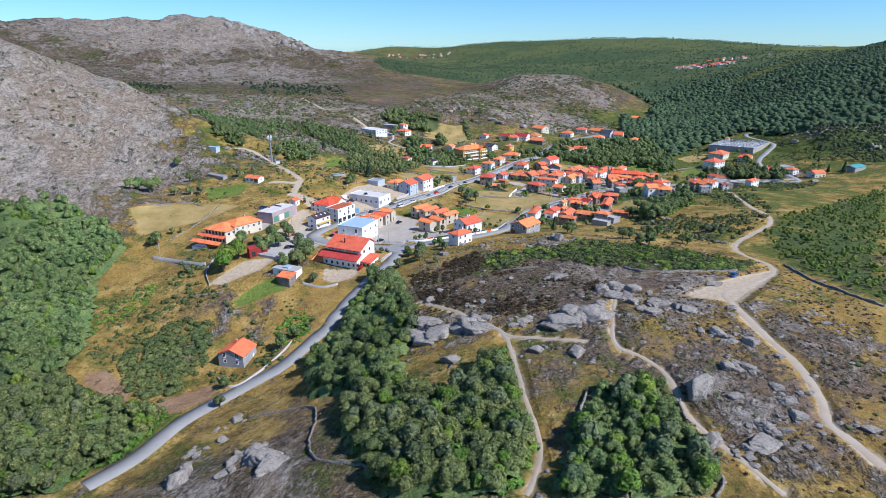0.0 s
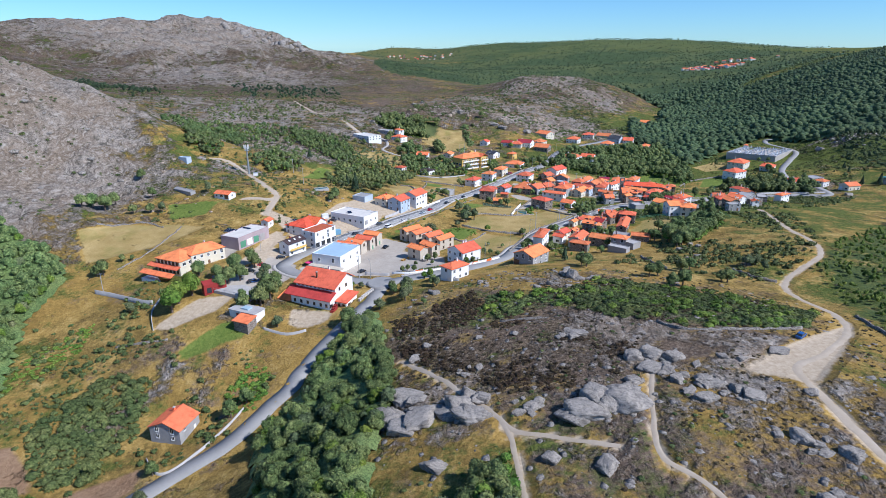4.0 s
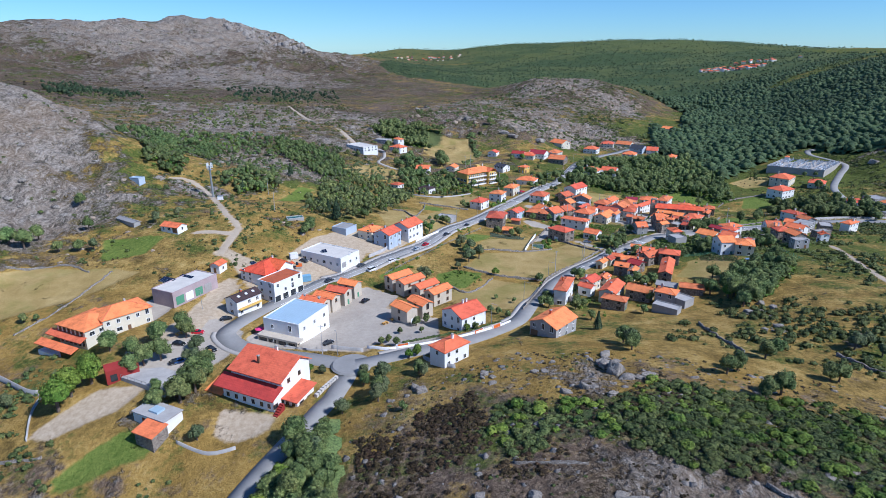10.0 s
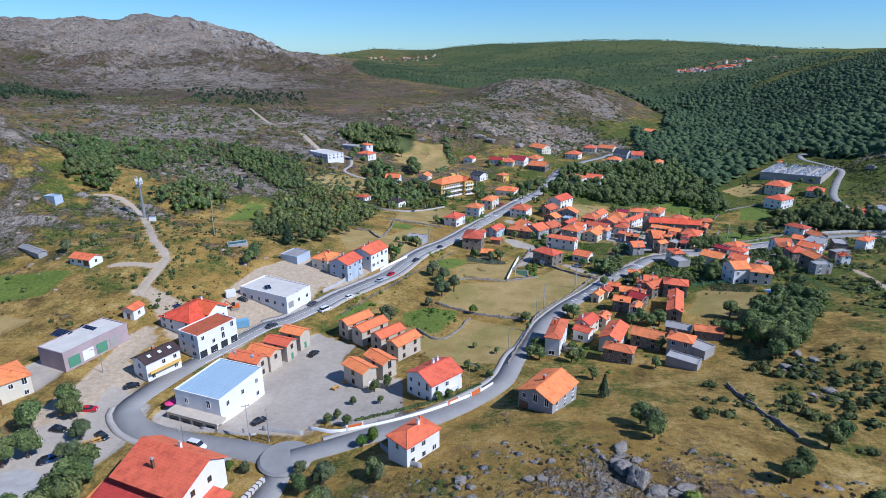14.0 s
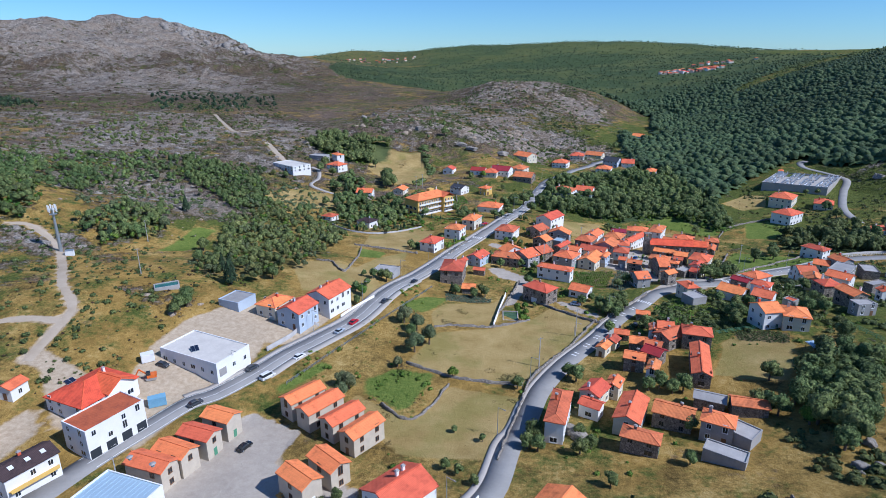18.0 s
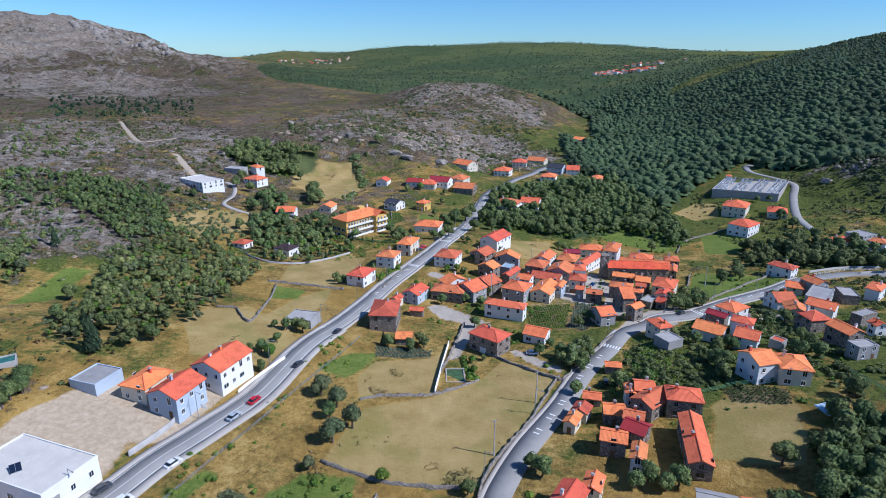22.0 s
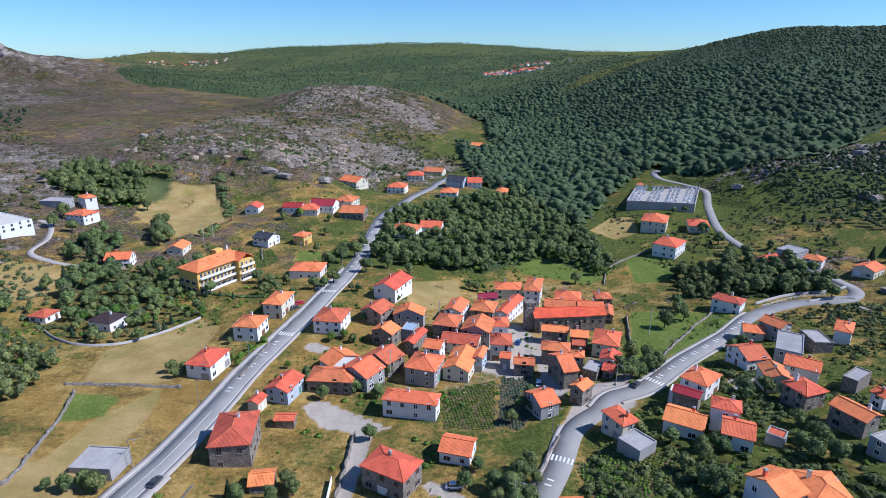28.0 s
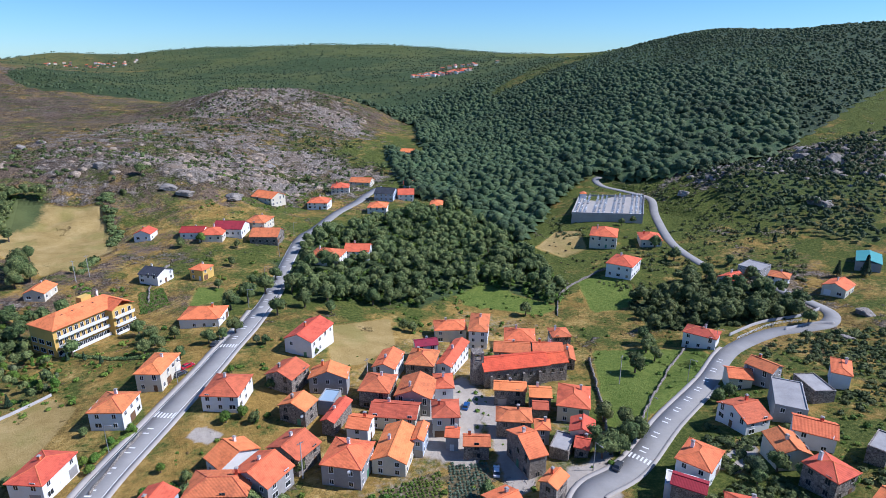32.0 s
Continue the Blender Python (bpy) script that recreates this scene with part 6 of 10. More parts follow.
house(81.5, 321.4, 4.8, 6.5, -36, 4.5, "flat", GREY, METALBLUE, "low lean-to with pale blue sheet roof", name="shed", glaze=0)
house(81.4, 313.7, 12.1, 4.4, 48, 4.5, "gable", STONE, ORANGE, "low stone house with orange roof in the old village", glaze=0)
house(67.8, 272.5, 16.4, 6.6, -31, 5.6, "hip", WHITE, ORANGE, "two-storey white rendered house with orange clay tile hip roof")
house(130.8, 275.9, 4.9, 7.6, -51, 3.4, "flat", STONE, CONCRETE, "low ruined granite house, roofless and overgrown", name="ruin", glaze=0)
house(168.2, 322.0, 10.9, 4.2, 58, 4.5, "gable", STONE, OLDTILE, "stone house with brown tiles behind the church", tone="stone")
house(164.9, 328.3, 7.3, 6.0, -22, 5.6, "gable", WHITE, ORANGE, "two-storey white rendered house with orange clay tile gable roof")
house(136.3, 293.8, 4.8, 5.0, -31, 4.5, "gable", STONE, OLDTILE, "low stone shed with old tiles", name="shed", glaze=0, chim=0)
house(202.0, 280.1, 7.5, 8.0, -38, 4.5, "gable", CREAM, ORANGE, "low cream rendered house with orange clay tile gable roof")
house(191.7, 233.5, 4.0, 9.3, -74, 4.5, "flat", STONE, METALGREY, "stone barn with ribbed grey sheet roof", name="barn", glaze=0)
house(141.0, 244.6, 7.6, 5.0, -55, 5.6, "gable", STONE, CRIMSON, "stone shed with crimson sheet roof", name="shed", glaze=0, chim=0)
house(142.3, 232.2, 7.5, 6.4, -44, 6.8, "hip", WHITE, ORANGE, "two-storey white rendered house with orange clay tile hip roof")


def wall_run(h, thick, mat, label, *line):
    """A wall that follows the ground, with an uneven top if it is dry stone."""
    pts = smooth_way([Vector(p) for p in line], 1.5)
    P = np.array([(p.x, p.y) for p in pts])
    d = np.gradient(P, axis=0)
    n = np.stack([-d[:, 1], d[:, 0]], -1) / np.maximum(1e-6, np.hypot(d[:, 0], d[:, 1]))[:, None]
    z = grounds(P[:, 0], P[:, 1])
    r = np.random.RandomState(len(P) + int(abs(P[0, 0])))
    j = r.uniform(-0.45, 0.15, len(P)) if mat is DRYSTONE else np.zeros(len(P))
    k = r.uniform(-0.28, 0.28, len(P))[:, None] if mat is DRYSTONE else 0.0
    c = P + n * k
    V = np.stack([np.column_stack([c + n * thick / 2, z - 0.6]), np.column_stack([c + n * thick * 0.42, z + h + j]), np.column_stack([c - n * thick * 0.42, z + h + j]), np.column_stack([c - n * thick / 2, z - 0.6])], 1)
    m = len(V)
    ii = np.arange(m * 4).reshape(m, 4)
    F = np.stack([ii[:-1, :-1], ii[1:, :-1], ii[1:, 1:], ii[:-1, 1:]], -1).reshape(-1, 4)
    F = np.vstack([F, ii[:1], ii[-1:, ::-1]])
    tagged(new("garden_wall" if mat is WHITE else "field_wall", mesh_of("wall", V.reshape(-1, 3), F, [mat])), label, "wall", kind="structure")


# ---- the guesthouse at the road fork ----
def slope(parent, name, x0, x1, y0, z0, y1, z1, mat, thick=0.25):
    bm = bmesh.new()
    v = [bm.verts.new(c) for c in ((x0, y0, z0), (x1, y0, z0), (x1, y1, z1), (x0, y1, z1), (x0, y0, z0 - thick), (x1, y0, z0 - thick), (x1, y1, z1 - thick), (x0, y1, z1 - thick))]
    for f in ((0, 1, 2, 3), (7, 6, 5, 4), (0, 4, 5, 1), (1, 5, 6, 2), (2, 6, 7, 3), (3, 7, 4, 0)):
        bm.faces.new([v[k] for k in f])
    return part(name, bm, mat, parent)


def prism(parent, name, x0, x1, prof, mat):
    """A body whose cross-section prof (y, z) runs from x0 to x1."""
    bm = bmesh.new()
    a = [bm.verts.new((x0, y, z)) for y, z in prof]
    b = [bm.verts.new((x1, y, z)) for y, z in prof]
    n = len(prof)
    for k in range(n):
        bm.faces.new((a[k], a[(k + 1) % n], b[(k + 1) % n], b[k]))
    bm.faces.new(a[::-1])
    bm.faces.new(b)
    bmesh.ops.recalc_face_normals(bm, faces=bm.faces[:])
    return part(name, bm, mat, parent)


def row_of(parent, y, z, xs, key, tone="white", turn=0.0, x=None):
    for u in xs:
        m = Matrix.Translation((u, y, z)) if x is None else Matrix.Translation((x, u, z)) @ Matrix.Rotation(turn, 4, "Z")
        opening(parent, m, key, tone)


g = thing("guesthouse", -60, 75, -1.2, -24, "white guesthouse with orange upper roof and red lower roof", "guesthouse")
g.location, g.scale = (-61.2, 75.5, -0.9), (0.88, 0.95, 0.93)
SOLID.append((-61, 74.5, 14))
zg = ground(-61, 74.5)
prism(g, "wall", -10.5, 10.5, [(-6.2, zg - 3), (-6.2, 9.7), (-2.2, 11.4), (-2.2, 13.6), (6.5, 17.2), (11, 14.4), (11, zg - 2)], WHITE)
slope(g, "lower_roof", -13.5, 11.2, -7.4, 9.5, -2.3, 11.7, REDSHEET)
slope(g, "upper_roof", -11.2, 11.2, -3.4, 13.4, 6.5, 17.6, ORANGE)
slope(g, "back_roof", -11.2, 11.2, 11.8, 14.3, 6.5, 17.6, ORANGE)
row_of(g, -2.2, 12.1, (-9, -6.8, -4.6, -2.4, -0.2, 2, 4.2, 6.4, 8.6), "s")
row_of(g, -6.2, 6.2, (-8.5, -5, -1.5, 2, 5.5, 8.5), "s", "wood")
row_of(g, -6.2, 3.0, (-8, -4, 4, 8), "s", "wood")
row_of(g, 0, 6.2, (-5.5, -2, 3, 7), "w", "wood", math.pi / 2, 10.5)
row_of(g, 0, 11.5, (1, 6), "s", "wood", math.pi / 2, 10.5)
chimney(g, -1.5, 1.2, 15.2, 2.6, WOOD)
chimney(g, 0.5, 7.5, 17.0, 1.4, WHITE)
prism(g, "annexe", 10.5, 16, [(-2, zg - 3), (-2, 8.0), (6, 8.6), (6, zg - 2)], WHITE)
slope(g, "annexe_roof", 10.4, 16.8, -3.0, 8.0, 6.8, 9.6, ORANGE)
row_of(g, -2.0, 5.5, (12, 14.5), "s", "wood")
row_of(g, 0, 5.5, (0, 3.5), "w", "wood", math.pi / 2, 16)
prism(g, "side_porch", -17.5, -10.5, [(-6, zg - 3), (-6, 6.0), (-1.5, 7.2), (-1.5, zg - 2)], CONCRETE)
slope(g, "porch_roof", -18, -10.6, -7.2, 6.4, -0.8, 8.2, ORANGE)
bm = bmesh.new()
for k in range(9):
    box(bm, 11.2, 12.8, -9.5 + 0.6 * k, -8.9 + 0.6 * k, zg - 1, zg - 0.5 + 0.45 * k)
part("steps", bm, REDPAINT, g)
bm = bmesh.new()
box(bm, -11, 9.5, -9.6, -6.2, zg - 3, zg - 0.8)
part("terrace", bm, CONCRETE, g)

# ---- flat-roofed annexe with an orange lean-to below the guesthouse ----
g = thing("cafe", -86, 64, 0, -24, "low white cafe with cluttered flat roof and red doors", "cafe")
SOLID.append((-86, 64, 7))
zg = ground(-86, 64)
prism(g, "wall", -7, 5, [(-3, zg - 3), (-3, zg + 2.9), (3, zg + 2.9), (3, zg - 1)], WHITE)
slope(g, "roof", -7.3, 5.3, -3.3, zg + 3.2, 3.3, zg + 3.2, CONCRETE)
bm = bmesh.new()
box(bm, -2.5, 0.8, -1.5, 1.2, zg + 3.2, zg + 3.8)
part("skylight", bm, METALBLUE, g)
for u in (-3.0, 0.0, 3.4):
    shared("door", DOORS["red"], g, Matrix.Translation((u, -3, zg)))
prism(g, "lean_to", -0.5, 6, [(-8, zg - 3), (-8, zg + 1.6), (-3, zg + 2.2), (-3, zg - 1)], STONE)
slope(g, "lean_to_roof", -1, 6.5, -8.5, zg + 1.8, -2.9, zg + 2.9, ORANGE)

# ---- red steel shelter by the car park ----
g = thing("shelter", -105.5, 81.5, ground(-105.5, 81.5), 38, "dark red steel shelter with a sloping top", "shelter")
SOLID.append((-105.5, 81.5, 4))
prism(g, "shell", -4.5, 4.5, [(-1.6, -0.8), (-1.6, 3.6), (1.6, 4.6), (1.6, -0.8)], REDPAINT)
bm = bmesh.new()
box(bm, -3.4, -1.6, -1.72, -1.58, 0, 2.2)
part("doorway", bm, GLASS, g)
g = thing("platform", -95, 80, ground(-95, 80), -24, "grey concrete platform beside the car park", "platform")
SOLID.append((-95, 80, 8))
bm = bmesh.new()
box(bm, -9, 9, -4.5, 5, -3, 0.7)
part("slab", bm, CONCRETE, g)
bm = bmesh.new()
for k in range(13):
    box(bm, -9 + 1.5 * k - 0.04, -9 + 1.5 * k + 0.04, -4.5, -4.42, 0.7, 1.7)
box(bm, -9, 9, -4.5, -4.44, 1.62, 1.7)
part("railing", bm, STEEL, g)

# ---- terraces and wings of the lodge ----
g = thing("lodge_wing", -130.5, 108.5, ground(-127, 106), -24, "cream lodge wing with stepped terraces under orange roofs", "lodge")
SOLID.append((-130, 108, 11))
prism(g, "wall", -7, 7, [(-7, -4), (-7, 5.9), (7, 5.9), (7, -2)], CREAM)
part("roof", roof_hip(14, 14, 6.0, 2.6, 0.5), ORANGE, g)
slope(g, "middle_roof", -10.5, 7.5, -9.5, 2.9, -6.9, 3.9, ORANGE)
slope(g, "lower_roof", -12.5, 6.5, -12.5, 0.2, -9.6, 1.2, ORANGE)
slope(g, "end_roof", -10.5, -6.9, -9.5, 2.9, 6, 3.5, ORANGE)
prism(g, "terrace", -12, 6.2, [(-12, -5), (-12, -2.5), (-6, -2.5), (-6, -5)], WHITE)
row_of(g, -7, 3.4, (-5.5, -3.3, -1.1, 1.1, 3.3, 5.5), "t", "wood")
row_of(g, -7, 0.2, (-5.5, -3.3, -1.1, 1.1, 3.3, 5.5), "t", "wood")
row_of(g, 0, 3.6, (-4.5, -1, 3), "w", "white", math.pi / 2, 7.0)

# ---- hotel ----
g = thing("hotel", 12.5, 409, ground(12.5, 409), 40, "large yellow four-storey hotel with orange hipped roof and balconies", "hotel")
SOLID.append((12.5, 409, 17))
prism(g, "wall", -14.5, 14.5, [(-6, -4), (-6, 10.6), (7, 10.6), (7, -2)], YELLOW)
part("roof", roof_hip(29, 13, 10.7, 3.4, 0.6), ORANGE, g)
prism(g, "bay", 6.0, 14.6, [(-9, -4), (-9, 10.5), (-6, 10.5), (-6, -4)], YELLOW)
r = roof_gable(6, 8.6, 10.6, 2.4, 0.5)
bmesh.ops.rotate(r, verts=r.verts[:], cent=(0, 0, 0), matrix=Matrix.Rotation(math.pi / 2, 3, "Z"))
bmesh.ops.translate(r, verts=r.verts[:], vec=(10.3, -6.4, 0))
part("bay_roof", r, ORANGE, g)
for f in range(3):
    z = 0.6 + 3.3 * f
    for x0, x1, y in ((-13.5, 5.6, -6), (6.4, 14.4, -9)):
        bm = bmesh.new()
        box(bm, x0, x1, y - 1.3, y, z - 0.25, z)
        bal = part("balcony", bm, WHITE, g)
        bm = bmesh.new()
        box(bm, x0, x1, y - 1.3, y - 1.22, z, z + 0.95)
        part("balustrade", bm, WHITE, bal)
        n = int((x1 - x0) / 2.1)
        row_of(g, y, z + 0.05, [x0 + (k + 0.5) * (x1 - x0) / n for k in range(n)], "t" if f else "b")
row_of(g, -6, -2.2, (-12, -9, -6, -3, 0, 3), "w")
row_of(g, 0, 1.0, (-3, 1, 5), "b", "white", -math.pi / 2, -14.5)
row_of(g, 0, 4.3, (-3, 1, 5), "b", "white", -math.pi / 2, -14.5)
for u in (-8, -4, 0, 4):
    bm = bmesh.new()
    box(bm, u - 0.5, u + 0.5, -2.2, -1.2, 12.4, 13.2)
    part("skylight", bm, GLASS, g)
prism(g, "plant_room", 2, 6, [(1, 12), (1, 15), (4, 15), (4, 12)], YELLOW)
chimney(g, 9, 2, 14.2, 1.2)

# ---- church ----
g = thing("church", 146, 319, ground(146, 319), -14, "granite village church with long red roof and bell tower", "church")
SOLID.append((146, 319, 15))
prism(g, "wall", -13.5, 8, [(-4.6, -4), (-4.6, 7.2), (0, 9.2), (4.6, 7.2), (4.6, -3)], STONE)
r = roof_gable(22, 9.4, 7.3, 2.0, 0.35)
bmesh.ops.translate(r, verts=r.verts[:], vec=(-2.8, 0, 0))
part("roof", r, RED, g)
prism(g, "chancel", 8, 15, [(-3.8, -4), (-3.8, 7.0), (0, 8.4), (3.8, 7.0), (3.8, -3)], STONE)
r = roof_gable(7, 7.8, 7.1, 1.6, 0.3)
bmesh.ops.translate(r, verts=r.verts[:], vec=(11.6, 0, 0))
part("chancel_roof", r, RED, g)
bm = bmesh.new()
box(bm, -17, -13.4, -1.8, 1.8, -4, 9.5)
for sx in (-16.6, -13.8):
    for sy in (-1.4, 1.4):
        box(bm, sx - 0.4, sx + 0.4, sy - 0.4, sy + 0.4, 9.5, 12)
box(bm, -17.1, -13.3, -1.9, 1.9, 12, 12.5)
part("bell_tower", bm, STONE, g)
for k in range(4):
    bm = bmesh.new()
    box(bm, -12 + 5.5 * k, -11.2 + 5.5 * k, -5.5, -4.6, -4, 5.5)
    part("buttress", bm, STONE, g)
row_of(g, -4.6, 4.2, (-9, -3.5, 2, 6.5), "s", "stone")
row_of(g, -3.8, 3.8, (10, 13), "s", "stone")

# ---- phone mast ----
g = thing("phone_mast", -146.5, 261.5, ground(-146.5, 261.5), 15, "tall pale steel phone mast with antenna panels", "mast")
bm = bmesh.new()
cyl(bm, 0, 0, -0.5, 18.4, 0.75, 0.42, 14)
part("pole", bm, STEEL, g)
for z in (16.2, 18.3):
    bm = bmesh.new()
    cyl(bm, 0, 0, z, z + 0.18, 1.5, 1.5, 12)
    part("platform", bm, STEEL, g)
for k in range(6):
    bm = bmesh.new()
    a = k * math.pi / 3
    box(bm, 1.5 * math.cos(a) - 0.22, 1.5 * math.cos(a) + 0.22, 1.5 * math.sin(a) - 0.14, 1.5 * math.sin(a) + 0.14, 17.2, 20.2)
    part("antenna", bm, FRAME, g)
g = thing("equipment_cabinet", -141, 258, ground(-141, 258), 15, "small pale equipment cabinet at the mast foot", "cabinet")
bm = bmesh.new()
box(bm, -1.5, 1.5, -1, 1, -0.4, 2.2)
part("housing", bm, FRAME, g)
bm = bmesh.new()
box(bm, -1.6, 1.6, -1.1, 1.1, 2.2, 2.3)
part("lid", bm, STEEL, g)

# ---- cemetery ----
CEM = [Vector(p) for p in ((279, 465), (314, 502), (356, 482), (317, 442))]


def cem_at(u, v):
    return (CEM[0] * (1 - u) + CEM[3] * u) * (1 - v) + (CEM[1] * (1 - u) + CEM[2] * u) * v


zc = ground(*cem_at(0.5, 0.5)) + 1.2
g = thing("cemetery_terrace", *cem_at(0.5, 0.5), zc, 0, "paved cemetery terrace with pale walls on the hillside", "cemetery")
SOLID.append((*cem_at(0.5, 0.5), 36))
bm = bmesh.new()
c = cem_at(0.5, 0.5)
lo = [bm.verts.new((*(p - c), -9)) for p in CEM]
hi = [bm.verts.new((*(p - c), 0)) for p in CEM]
for k in range(4):
    bm.faces.new((lo[k], hi[k], hi[(k + 1) % 4], lo[(k + 1) % 4]))
bm.faces.new(hi[::-1])
bmesh.ops.recalc_face_normals(bm, faces=bm.faces[:])
part("paving", bm, PAVING, g)
for k in range(4):
    a, b = CEM[k] - c, CEM[(k + 1) % 4] - c
    n = Vector((-(b - a).y, (b - a).x)).normalized() * 0.2
    bm = bmesh.new()
    q = [bm.verts.new((*p, z)) for z in (0, 1.3) for p in (a - n, b - n, b + n, a + n)]
    for f in ((3, 2, 1, 0), (4, 5, 6, 7), (0, 1, 5, 4), (1, 2, 6, 5), (2, 3, 7, 6), (3, 0, 4, 7)):
        bm.faces.new([q[i] for i in f])
    part("boundary_wall", bm, CONCRETE, g)
SLABS = []
for mat, tall in ((FRAME, 0.9), (STEEL, 0.6), (CONCRETE, 1.0)):
    bm = bmesh.new()
    box(bm, -0.5, 0.5, -1.1, 1.1, 0, 0.55)
    s = as_mesh("slab", bm, mat)
    bm = bmesh.new()
    box(bm, -0.45, 0.45, 0.95, 1.1, 0.55, 0.55 + tall)
    box(bm, -0.08, 0.08, 0.98, 1.08, 0.55 + tall, 1.15 + tall)
    box(bm, -0.28, 0.28, 0.98, 1.08, 0.8 + tall, 0.95 + tall)
    SLABS.append((s, as_mesh("headstone", bm, FRAME)))
rnd = random.Random(77)
turn = math.degrees(math.atan2((CEM[3] - CEM[0]).y, (CEM[3] - CEM[0]).x))
for i in range(15):
    for j in range(11):
        if i in (3, 7, 11) or j == 5 or rnd.random() < 0.06:
            continue
        p = cem_at((i + 0.6) / 15.2, (j + 0.6) / 11.2)
        t = thing("tomb", p.x, p.y, zc, turn + rnd.uniform(-2, 2), "pale stone tomb with a headstone and cross", "tomb", "tombs in the cemetery")
        s, h = rnd.choice(SLABS)
        k = Matrix.Diagonal((rnd.uniform(1.0, 1.4), 1.15, rnd.uniform(0.9, 1.4), 1))
        shared("slab", s, t, k)
        shared("headstone", h, t, k)
g = thing("chapel", *cem_at(0.06, 0.95), zc, turn, "small white cemetery chapel with orange roof", "chapel")
bm = bmesh.new()
box(bm, -2, 2, -2.5, 2.5, 0, 3.2)
part("wall", bm, WHITE, g)
part("roof", roof_hip(4, 5, 3.2, 1.2, 0.3), ORANGE, g)


# ---- cars ----
PAINTS = {n: plain(n + " car paint", c, 0.25, 1, 0.03, 0.1, 0, 0.6) for n, c in (("red", (0.55, 0.02, 0.035)), ("white", (0.78, 0.78, 0.78)), ("silver", (0.42, 0.47, 0.52)), ("black", (0.02, 0.022, 0.026)), ("blue", (0.03, 0.10, 0.28)), ("dark grey", (0.06, 0.065, 0.075)))}
RUBBER = plain("black rubber", (0.02, 0.02, 0.02), 0.85, 4, 0.2)
LAMP = plain("pale lamp glass", (0.7, 0.7, 0.68), 0.2, 4, 0.02, 0, 0)


def loft(bm, sections):
    """Skins a row of rings of equal count and caps the ends."""
    rings = [[bm.verts.new(c) for c in s] for s in sections]
    for a, b in zip(rings, rings[1:]):
        for k in range(len(a)):
            bm.faces.new((a[k], a[(k + 1) % len(a)], b[(k + 1) % len(a)], b[k]))
    bm.faces.new(rings[0][::-1])
    bm.faces.new(rings[-1])
    bmesh.ops.recalc_face_normals(bm, faces=bm.faces[:])


def car_meshes(van):
    L, W, H = (4.9, 1.9, 2.0) if van else (4.25, 1.76, 1.46)
    bm = bmesh.new()
    deck = 1.15 if van else 0.92
    body = []
    for x, top, w in ((-L / 2, 0.72, 0.80), (-L / 2 + 0.12, deck - 0.05, 0.9), (-L * 0.2, deck, 1.0), (L * 0.2, deck, 1.0), (L * 0.36, deck - 0.08, 0.97), (L / 2 - 0.12, 0.72, 0.88), (L / 2, 0.55, 0.78)):
        h = W / 2 * w
        body.append(((x, -h, 0.24), (x, h, 0.24), (x, h, top - 0.16), (x, h * 0.93, top), (x, -h * 0.93, top), (x, -h, top - 0.16)))
    loft(bm, body)
    bmat = as_mesh("body", bm)
    bm = bmesh.new()
    a0, a1, b0, b1 = (-L * 0.46, -L * 0.44, L * 0.16, L * 0.3) if van else (-L * 0.40, -L * 0.28, L * 0.08, L * 0.26)
    h0, h1 = W / 2 * 0.92, W / 2 * 0.78
    loft(bm, [((a0, -h0, deck - 0.02), (a0, h0, deck - 0.02), (a1, h1, H - 0.08), (a1, -h1, H - 0.08)), ((b1, -h0, deck - 0.02), (b1, h0, deck - 0.02), (b0, h1, H - 0.08), (b0, -h1, H - 0.08))])
    cabin = as_mesh("window_band", bm, GLASS)
    bm = bmesh.new()
    loft(bm, [((a1 - 0.03, -h1, H - 0.1), (a1 - 0.03, h1, H - 0.1), (a1 + 0.06, h1 * 0.9, H), (a1 + 0.06, -h1 * 0.9, H)), ((b0 + 0.03, -h1, H - 0.1), (b0 + 0.03, h1, H - 0.1), (b0 - 0.06, h1 * 0.9, H), (b0 - 0.06, -h1 * 0.9, H))])
    top = as_mesh("roof", bm)
    return L, W, bmat, cabin, top


bm = bmesh.new()
bmesh.ops.create_cone(bm, cap_ends=True, segments=14, radius1=0.31, radius2=0.31, depth=0.22, matrix=Matrix.Rotation(math.pi / 2, 4, "X"))
TYRE = as_mesh("tyre", bm, RUBBER)
bm = bmesh.new()
bmesh.ops.create_cone(bm, cap_ends=True, segments=10, radius1=0.19, radius2=0.19, depth=0.24, matrix=Matrix.Rotation(math.pi / 2, 4, "X"))
RIM = as_mesh("rim", bm, STEEL)
LIGHT = flat_mesh("headlight", 0.34, 0.16, LAMP, 0.06)
SHAPES = {False: car_meshes(False), True: car_meshes(True)}
PAINTED = {}


